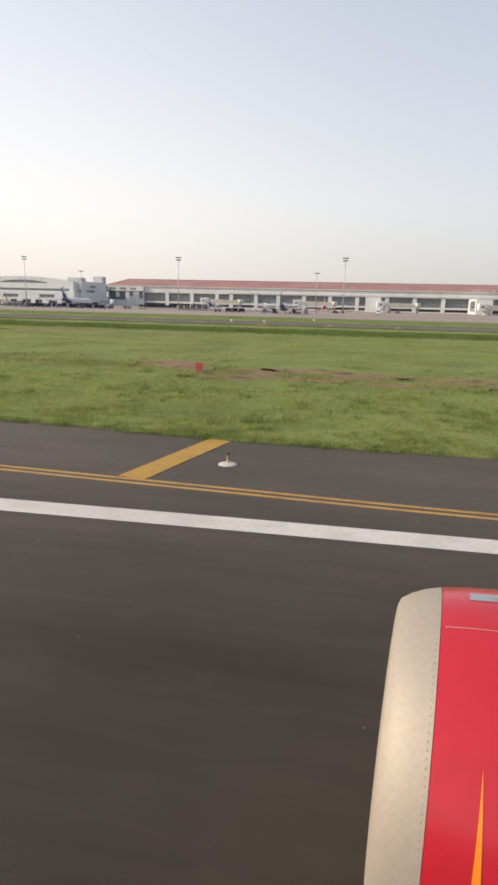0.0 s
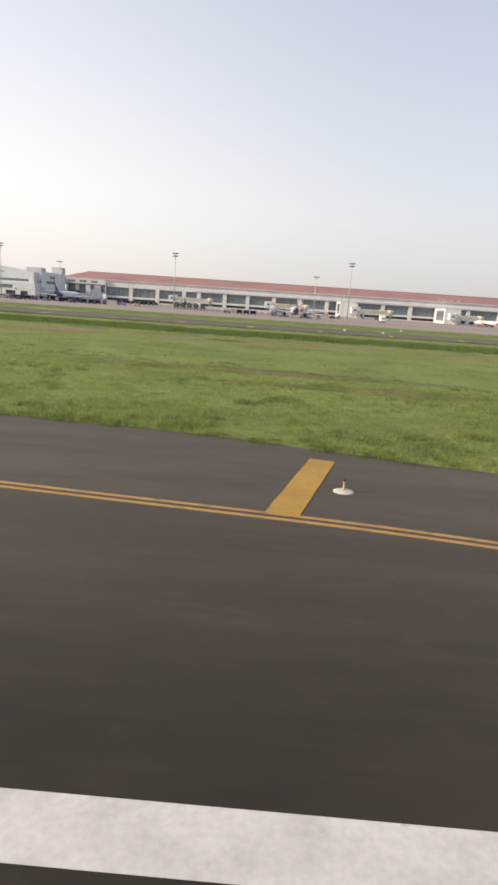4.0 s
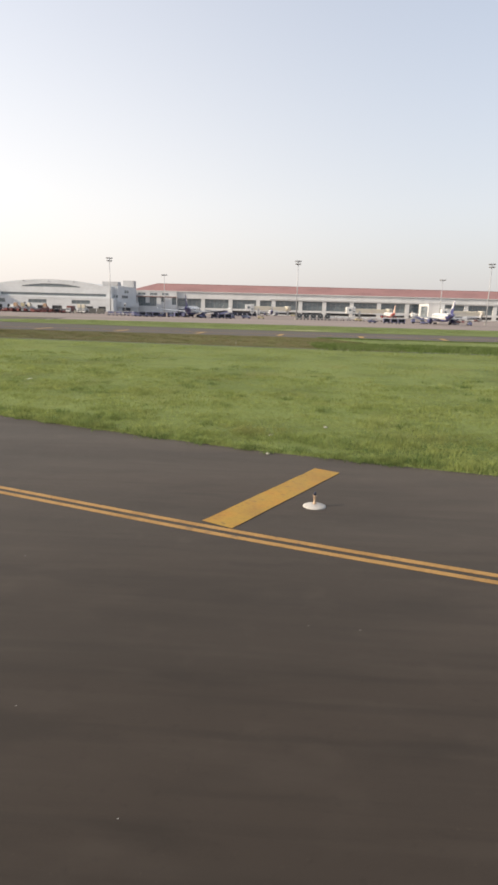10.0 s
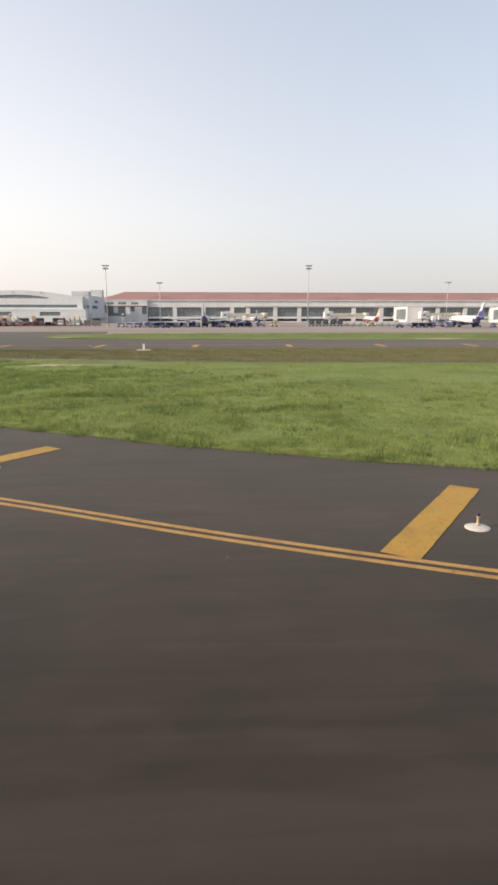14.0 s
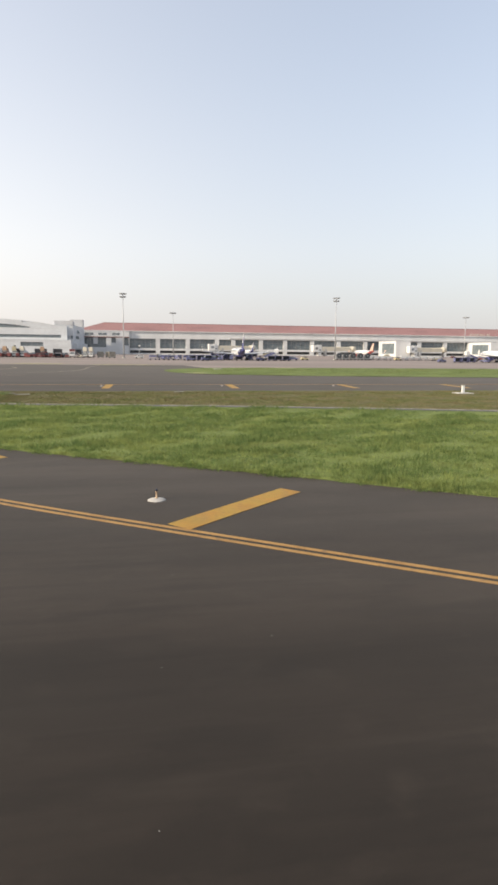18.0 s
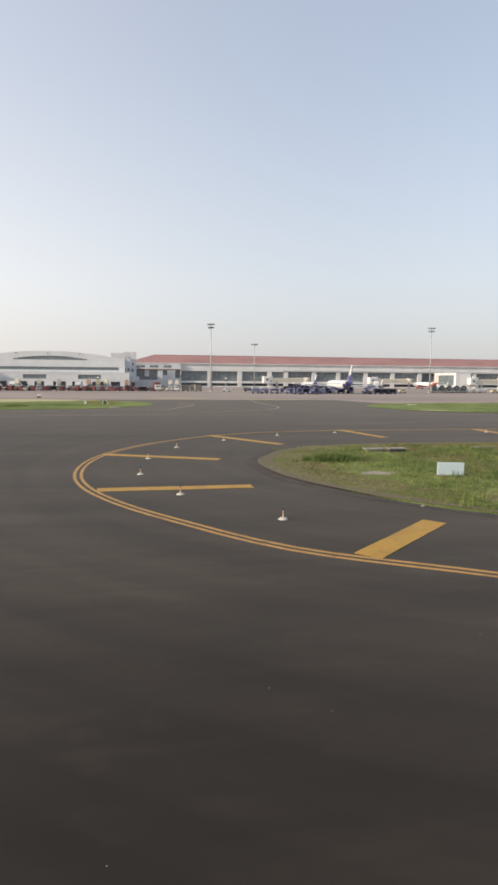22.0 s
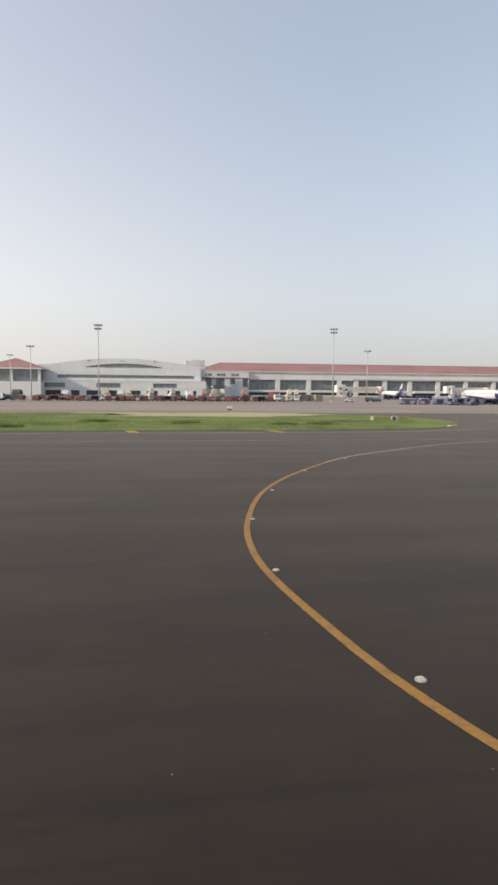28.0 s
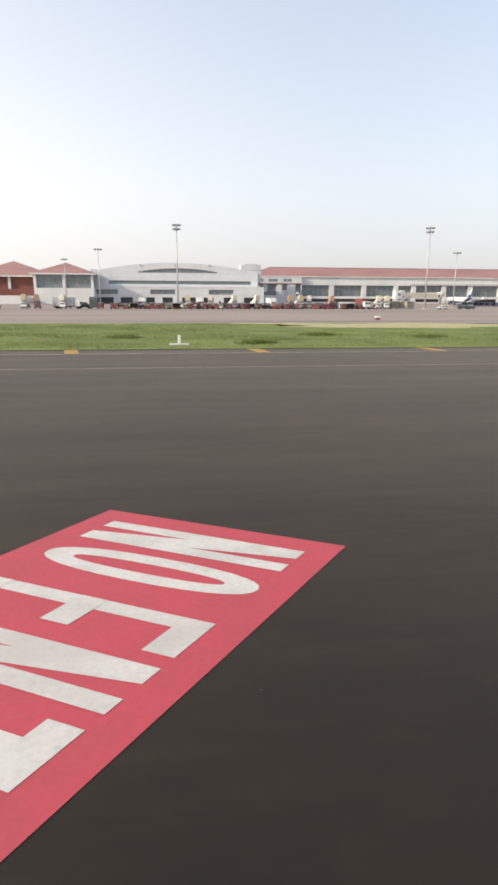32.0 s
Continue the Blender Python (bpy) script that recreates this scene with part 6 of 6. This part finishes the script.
# the long row of equipment before the hall
park(tow_tractor(TRUCK_RED, "red open-cab tow tractor parked on the apron"),
     [(x + R.uniform(-.5, .5), 301 + R.uniform(-2, 3), R.choice((85, 95, 80, 100, 10))) for x in (-121, -117, -113.5, -110, -107, -92.5, -89.5, -83.5, -79, -76.5, -70.7, -67.6, -64.3, -55.8, -51.8, -49, -44.2, -41.5, -39, -36.6)])
park(tow_tractor(TRUCK_WHITE, "white open-cab tow tractor parked on the apron"), [(x, 306 + R.uniform(-2, 2), R.choice((85, 95, 170))) for x in (-104, -99.5, -86.5, -72.5, -60)])
park(stair_truck(CREAM, TRUCK_WHITE, "passenger stairs truck with a cream canopy hood"),
     [(x, 303 + R.uniform(-1, 2), 90 + R.uniform(-14, 14)) for x in (-88.7, -81.2, -73.6, -54.2, -137, -160, -29.0, -26.4)])
park(stair_truck(TRUCK_YELLOW, TRUCK_WHITE, "passenger stairs truck with a yellow canopy hood"), [(-96.4, 303, 84), (-58.2, 302, 96), (-150, 304, 90)])
park(stair_truck(TRUCK_ORANGE, TRUCK_RED, "passenger stairs truck with an orange canopy hood"), [(-61.5, 302, 88), (-46.8, 303, 92), (-146, 303, 97)])
park(belt_loader(CREAM, "cream belt loader with a raised belt"), [(-31.4, 301, 112), (-85.6, 300, 90), (-101.5, 301, 20)])
park(belt_loader(TRUCK_RED, "red belt loader parked in the equipment row"), [(-94.4, 300, 15), (-47.9, 299, 10), (-116, 306, 0)])
park(tank_truck(TRUCK_RED, "red catering truck with a tall load body"), [(-34.6, 303, 95)])
park(tank_truck(AIR_GREY, "grey box truck with a ribbed load body"), [(-136.5, 302, 176)])
park(round_canopy("trailer under a dark rounded canvas canopy"), [(-127.5, 302, 80)])
park(van(TRUCK_WHITE, "white van driving lane side on the apron"), [(-66, 308, 90), (-40.5, 307, 88)])
park(van(TRUCK_BLUE, "dark blue van on the apron", 4.4, 1.7), [(66, 290, 172)])
park(van(TRUCK_RED, "red van in the equipment row"), [(-105.5, 307, 85), (-52.8, 307, 92), (-122, 308, 90)])
park(van(CANVAS, "dark grey van in the equipment row", 4.5, 2.2), [(x, 305 + R.uniform(-2, 3), R.choice((86, 93, 178))) for x in (-131, -119.5, -111.5, -103, -98, -90.5, -84.5, -77.5, -69, -62.5, -57, -50.5, -45.3, -38)])
park(baggage_cart(AIR_GREY, TRUCK_RED, "dusty red baggage cart with a grey roof"), [(x, 299 + R.uniform(-1.5, 1.5), R.choice((84, 92, 4))) for x in (-125, -120.2, -114.5, -108.6, -105, -100.5, -95.5, -91, -87.2, -82.6, -78, -74.9, -71.9, -66, -63, -59.5, -56.6, -53.2, -43, -40.2)])
park(tank_truck(TRUCK_WHITE, "white high-loader truck in the equipment row"), [(-66.5, 309, 92), (-92, 310, 88), (-112, 311, 90)])


def cargo_box(mat, label):
    """A boxed freight container on a low dolly."""
    e = new("freight_container")
    tagged(e, label, "container", "freight containers")
    part("body", bevelled(0.06, (-1.5, 1.5, -1.15, 1.15, 0.5, 2.9)), mat, e)
    part("bed", boxes((-1.7, 1.7, -1.2, 1.2, 0.36, 0.5)), LAMP_GREY, e)
    for k in range(5):
        part("rib", boxes((-1.3 + 0.62 * k, -1.24 + 0.62 * k, -1.19, 1.19, 0.6, 2.8)), mat, e)
    wheels(e, (-1.1, 1.1), 0.9, 0.2, 0.12)
    return e


def stand_sign(x, y):
    """A pole with the number board of a parking stand."""
    e = base_at("stand_sign", x, y)
    tagged(e, "tall pole with a white and dark stand board on the apron", "sign", "stand signs")
    part("pole", lathe([(0, 0.14), (4.6, 0.11)], 10), STEEL, e)
    part("foot", lathe([(0, 0.45), (0.25, 0.45), (0.3, 0.2)], 12), CONCRETE, e)
    part("board", bevelled(0.03, (-0.45, 0.45, -0.08, 0.08, 4.6, 5.4)), CANVAS, e, "dark number board")
    part("board", bevelled(0.03, (-0.45, 0.45, -0.08, 0.08, 5.43, 6.1)), TRUCK_WHITE, e, "white board")


for x in (-57.0, -1.6):
    stand_sign(x, 316)
park(cargo_box(OLD_CONCRETE, "dull grey-brown freight container on a dolly"), [(-22.8, 303, 4), (-19.6, 304, 92), (-17.8, 301.5, 8)])
park(van(TRUCK_WHITE, "white hatchback car on the apron", 4.1, 1.5), [(-1.8, 312, 4)])
park(van(CANVAS, "dark small truck parked on the apron", 4.4, 1.9), [(8.8, 316, 176), (12.4, 318, 95)])
# indigo carts and tractors round the parked airliners
park(baggage_cart(TRUCK_BLUE, TRUCK_BLUE, "indigo baggage cart with a flat roof"),
     [(41 + 3.1 * k, 379 + R.uniform(-.5, .5), 4) for k in range(9)] + [(19 + 3.2 * k, 268 + R.uniform(-.5, .5), 8) for k in range(3)] + [(20 + 3.3 * k, 279 + R.uniform(-2, 2), 40 * (k % 3)) for k in range(7)] + [(52 + 3.3 * k, 272 + R.uniform(-1, 1), -6) for k in range(3)] + [(130 + 3.3 * k, 262, 3) for k in range(3)])
park(tow_tractor(TRUCK_BLUE, "indigo open-cab tow tractor"), [(18, 264, 5), (23.5, 262, 20), (28, 270, 80), (31, 276, 95), (47, 270, 10), (60, 280, 100), (124, 264, 5), (147, 268, 90), (168, 268, 85), (36, 284, 60)])
park(belt_loader(TRUCK_BLUE, "indigo belt loader beside an airliner"), [(45, 283, 60), (33, 287, 118), (163, 272, 60), (150.5, 274, 115)])
park(stair_truck(TRUCK_WHITE, TRUCK_BLUE, "white and blue passenger stairs truck"), [(55, 288, 175), (148, 281, 5)])
park(baggage_cart(TRUCK_WHITE, TRUCK_BLUE, "indigo baggage cart with a white roof", side=TRUCK_BLUE), [(3.6, 271, 6), (7.1, 272, 4), (10.8, 271.5, 12)])
park(baggage_cart(AIR_GREY, TRUCK_BLUE, "indigo baggage cart with a grey roof", side=TRUCK_BLUE), [(13.9, 275, 50), (17.2, 273, 8), (9.2, 284, 30)])
# hose drum trailers and long rows of carts further east
park(drum_unit("grey trailer with a black hose drum"), [(92.5 + 3.6 * k, 305, 0) for k in range(5)])
park(baggage_cart(TRUCK_WHITE, AIR_GREY, "grey baggage cart with a white roof", side=PANEL), [(127 + 3.6 * k, 308 + R.uniform(-.3, .3), 1) for k in range(6)] + [(110 + 3.4 * k, 310, 2) for k in range(4)])
park(tank_truck(TRUCK_WHITE, "white box truck with a ribbed load body"), [(204, 300, 88)])
park(tow_tractor(TRUCK_YELLOW, "yellow open-cab tow tractor"), [(73, 296, 5), (123, 306, 10), (146, 312, 95)])
park(van(TRUCK_YELLOW, "yellow van beside the terminal"), [(92, 470, 5), (186, 466, 0)])
park(tow_tractor(TRUCK_RED, "red tow tractor near the boarding bridges"), [(180, 330, 20), (184, 333, 75), (222, 430, 10)])


# ---- grass ----
def blades(name, pts, heights, widths, mat, label, per=4, spread=0.12, seed=5):
    """Clumps of tapered grass blades as one mesh."""
    rng = np.random.default_rng(seed)
    k = len(pts)
    base = np.repeat(pts, per, axis=0)
    h = np.repeat(heights, per) * rng.uniform(0.6, 1.15, k * per)
    w = np.repeat(widths, per) * rng.uniform(0.7, 1.3, k * per)
    off = rng.normal(0, 1, (k * per, 2)) * spread
    a = rng.uniform(0, 2 * np.pi, k * per)
    lean = rng.uniform(0.1, 0.7, k * per) * h
    b = rng.uniform(0, 2 * np.pi, k * per)
    root = base.copy()
    root[:, :2] += off
    d = np.stack([np.cos(a), np.sin(a), 0 * a], 1) * w[:, None] / 2
    top = root + np.stack([np.cos(b) * lean, np.sin(b) * lean, h], 1)
    verts = np.stack([root - d, root + d, top], 1).reshape(-1, 3)
    nf = k * per
    me = bpy.data.meshes.new(name)
    me.vertices.add(3 * nf)
    me.vertices.foreach_set("co", verts.astype(np.float32).ravel())
    me.loops.add(3 * nf)
    me.loops.foreach_set("vertex_index", np.arange(3 * nf, dtype=np.int32))
    me.polygons.add(nf)
    me.polygons.foreach_set("loop_start", np.arange(0, 3 * nf, 3, dtype=np.int32))
    me.update(calc_edges=True)
    me.materials.append(mat)
    return tagged(new(name, me), label, "grass", kind="stuff")


rng = np.random.default_rng(11)


def wave(x, y, s, k):
    """Smooth unevenness between 0 and 1."""
    r = np.random.default_rng(k)
    out = 0 * x
    for _ in range(6):
        a, f, p = r.uniform(0, np.pi), r.uniform(0.6, 1.8) / s, r.uniform(0, 7)
        out = out + np.sin((x * np.cos(a) + y * np.sin(a)) * f * 2 + p)
    return 0.5 + out / 8


def scatter(count, xa, xb, depth_lo, depth_hi, power=1.0):
    x = rng.uniform(xa, xb, count)
    y0 = edge_y(x)
    slope = np.abs(np.gradient(near_part[::-1, 1], near_part[::-1, 0]))
    k = np.interp(x, near_part[::-1, 0], np.sqrt(1 + slope ** 2))
    y = y0 + (depth_lo + (depth_hi - depth_lo) * rng.uniform(0, 1, count) ** power) * np.minimum(k, 2.2)
    return x, y


x, y = scatter(170000, -29, 245, 0.0, 20, 1.7)
keep = (y < kerb_y(x) - 1.6) | (x < -14)
keep &= y < 92
x, y = x[keep], y[keep]
tuft = wave(x, y, 2.0, 1) * wave(x, y, 0.7, 2) * 2
z = np.full(len(x), 0.03)
tip_bare = ((x + 26.0) / 1.1) ** 2 + ((y - 79.6) / 0.75) ** 2 < 1
keep = ~tip_bare & ((x > -18) | (rng.uniform(0, 1, len(x)) < 0.45))
x, y, tuft, z = x[keep], y[keep], tuft[keep], z[keep]
blades("near_grass", np.stack([x, y, z], 1), (0.05 + 0.14 * np.clip(tuft, 0, 1.6) ** 1.3) * np.clip(0.55 + 0.3 * (y - edge_y(x)), 0.55, 1.0), np.full(len(x), 0.022), BLADE, "uneven green grass along the taxiway edge", 7)
x, y = scatter(140000, -27, 250, 3, 75)
keep = ((y < kerb_y(x) - 1.6) | (x < -14)) & (y < 92)
bare = ((x - 27.6) / 3.6) ** 2 + ((y - 63.0) / 1.4) ** 2 < 1
for cx, cy, rx, ry in SPOTS + [(160, 8, 11, 1.4), (147, 14, 11, 1.4)]:
    bare |= ((x - cx) / rx) ** 2 + ((y - cy) / ry) ** 2 < rng.uniform(0.15, 1.0, len(x)) * (0.45 + wave(x, y, 0.6, 17))
keep &= ~bare
x, y = x[keep], y[keep]
tuft = wave(x, y, 3.5, 3) * wave(x, y, 1.2, 4) * 2
blades("far_grass", np.stack([x, y, np.full(len(x), 0.04)], 1), 0.03 + 0.11 * np.clip(tuft, 0, 1.5) ** 1.3, np.full(len(x), 0.045), BLADE, "green grass of the airfield island", 5, 0.3, 6)
# coarser tufts that stand above the rest
x, y = scatter(7600, -26, 240, 0.2, 26, 1.6)
keep = ((y < kerb_y(x) - 1.6) | (x < -14)) & (y < 90) & (wave(x, y, 2.2, 21) > 0.50)
x, y = x[keep], y[keep]
tall = rng.uniform(0.10, 0.24, len(x)) * (0.7 + 0.9 * wave(x, y, 4.0, 23))
half = rng.uniform(0, 1, len(x))
for lo, hi, mat, label, seed in ((0, 0.08, WEED, "darker green coarse tufts in the grass", 31), (0.08, 0.40, LUSH, "lush green coarse tufts in the grass", 33), (0.40, 1, BLADE, "pale green coarse tufts in the grass", 32)):
    pick = (half >= lo) & (half < hi)
    blades("grass_tufts", np.stack([x[pick], y[pick], np.full(pick.sum(), 0.03)], 1), tall[pick], np.full(pick.sum(), 0.028), mat, label, 46, 0.22, seed)
# a ragged fringe hanging over the asphalt's edge
x, y = scatter(3600, -29, 235, -0.25, 0.5)
keep = (wave(x, y, 1.1, 41) > 0.5) & (x > -17)
x, y = x[keep], y[keep]
blades("edge_fringe", np.stack([x, y, np.full(len(x), 0.01)], 1), rng.uniform(0.07, 0.17, len(x)), np.full(len(x), 0.024), LUSH, "ragged grass fringe over the asphalt edge", 26, 0.13, 42)
# long lush grass before the drain near the tip of the island
x, y = scatter(30000, -28, 52, 0.3, 26)
keep = ((y < kerb_y(x) - 0.6) | (x < -14)) & (y < 90) & (rng.uniform(0, 1, len(x)) < np.interp(x, [-27, -21, 5, 30, 52], [0.15, 0.8, 1, 0.55, 0.0])) & (wave(x, y, 1.8, 45) > 0.36)
keep &= (((x + 26.0) / 1.1) ** 2 + ((y - 79.6) / 0.8) ** 2 > 1) & (((x - 27.6) / 5.0) ** 2 + ((y - 61.8) / 3.6) ** 2 > 1)
x, y = x[keep], y[keep]
blades("lush_grass", np.stack([x, y, np.full(len(x), 0.03)], 1), 0.10 + 0.24 * np.clip(wave(x, y, 1.5, 46), 0, 1), np.full(len(x), 0.034), LUSH, "long lush green grass towards the island tip", 9, 0.18, 47)
x = rng.uniform(-21, 98, 27000)
y = kerb_y(x) + rng.uniform(0.0, 1, len(x)) * (92.3 - np.clip(x - 90, 0, 9) * 2.2 - kerb_y(x))
blades("dry_grass", np.stack([x, y, np.full(len(x), 0.05)], 1), 0.04 + 0.16 * wave(x, y, 2.5, 7) * wave(x, y, 0.9, 19), np.full(len(x), 0.06), STRAW, "dry straw-coloured grass by the drain", 5, 0.3, 7)
x = rng.uniform(-190, -40, 30000)
y = rng.uniform(147, 193, len(x))
keep = ((x < -52) | (np.abs(y - 170) < (x + 38) * -1.6)) & (((x + 68) / 20) ** 2 + ((y - 186.5) / 9.0) ** 2 > rng.uniform(0.5, 1.3, len(x)))
x, y = x[keep], y[keep]
blades("strip_grass", np.stack([x, y, np.full(len(x), 0.04)], 1), (0.06 + 0.20 * wave(x, y, 5, 8) ** 2) * np.where((y > 166) & (x > -95), 0.4, 1.0), np.full(len(x), 0.09), STRIP, "green grass of the strip before the apron", 5, 0.4, 8)
a = rng.normal(0, 1, (900, 2))
spots = np.array([(-58.4, 156.3), (-63.9, 155.4), (-97, 151.5), (-76, 159), (-88, 163), (-110, 160)])[np.arange(900) % 6]
blades("strip_weeds", np.stack([spots[:, 0] + 0.9 * a[:, 0], spots[:, 1] + 0.7 * a[:, 1], np.full(900, 0.04)], 1), rng.uniform(0.25, 0.5, 900), np.full(900, 0.08), WEED, "dark weed clumps in the far grass strip", 5, 0.15, 18)
x = rng.uniform(12, 260, 15000)
y = rng.uniform(135, 174, len(x))
blades("strip_grass", np.stack([x, y, np.full(len(x), 0.04)], 1), 0.06 + 0.20 * wave(x, y, 5, 9) ** 2, np.full(len(x), 0.09), STRIP, "green grass of the strip before the apron", 5, 0.4, 9)

# taller dark weeds in a band along the drain, and shrubby clumps in the turf
x = np.concatenate([rng.uniform(88, 300, 26000), rng.uniform(90, 300, 9000)])
y = np.concatenate([kerb_y(x[:26000]) + rng.normal(8, 4.5, 26000), rng.normal(98, 1.0, 9000) - 6.5])
keep = y > kerb_y(x) - 1.5 - 2.5 * wave(x, y, 9, 21)
keep &= y < 92
x, y = x[keep], y[keep]
blades("weed_band", np.stack([x, y, np.full(len(x), 0.04)], 1), 0.15 + 0.55 * np.clip(wave(x, y, 6, 12), 0, 1) * np.clip(np.interp(y - kerb_y(x), [0, 2, 9, 20], [1.0, 1.1, 0.6, 0.2]), 0, 1.2), np.full(len(x), 0.10), WEED, "tall dark green weeds along the drain", 5, 0.35, 12)
clumps = []
for cx, cy, r in ((149.1, 1.8, 0.7), (147.6, 0.4, 0.6), (173.0, -3.6, 0.7), (174.1, -3.3, 0.6), (127.6, 1.0, 1.1), (126.0, 0.6, 0.9), (129.6, 0.5, 1.0), (126.8, -0.8, 0.7), (96.2, 7.8, 0.6), (99.4, 6.9, 0.55), (99.5, 9.7, 0.5), (104.4, 3.2, 0.5), (109.5, 2.6, 0.6),
                  (63, 21.6, 0.7), (32.6, 40.6, 0.8), (34.2, 40.9, 0.9), (36.0, 40.4, 0.7), (42.6, 34.6, 0.8), (44.3, 35.2, 0.8), (46.4, 35.2, 0.7), (12, 49.6, 0.7), (139.2, -3.9, 0.5), (184, 1.2, 0.5), (160, -1.2, 0.6), (116.6, 5.6, 0.6)):
    m = int(90 * r)
    a, q = rng.uniform(0, 2 * np.pi, m), np.sqrt(rng.uniform(0, 1, m)) * r
    clumps.append(np.stack([cx + 1.4 * q * np.cos(a), cy + q * np.sin(a), np.full(m, 0.04)], 1))
clumps = np.concatenate(clumps)
blades("weed_clumps", clumps, np.full(len(clumps), 0.22), np.full(len(clumps), 0.03), WEED, "dark green weed clumps in the turf", 5, 0.1, 14)

x = rng.uniform(-30, -12, 9000)
y = rng.uniform(66, 92.5, len(x))
keep = (((x + 12) / -18.0) ** 2 + ((y - 81.5) / 11.5) ** 2 < 0.98) & (y > edge_y(x) + 0.6) & (((x + 26.0) / 1.0) ** 2 + ((y - 79.6) / 0.7) ** 2 > 1)
x, y = x[keep], y[keep]
blades("tip_grass", np.stack([x, y, np.full(len(x), 0.05)], 1), 0.03 + 0.09 * wave(x, y, 1.5, 31), np.full(len(x), 0.035), STRAW, "short olive-brown grass on the island tip", 5, 0.15, 15)
a = rng.normal(0, 1, (700, 2))
pts = np.concatenate([np.stack([-26.8 + 0.7 * a[:350, 0], 84.5 + 0.35 * a[:350, 1], np.full(350, 0.05)], 1), np.stack([-17.5 + 1.7 * a[350:, 0], 77.0 + 0.8 * a[350:, 1], np.full(350, 0.05)], 1)])
blades("tip_weeds", pts, rng.uniform(0.25, 0.5, 700), np.full(700, 0.06), WEED, "dark weed clump on the island tip", 5, 0.12, 16)
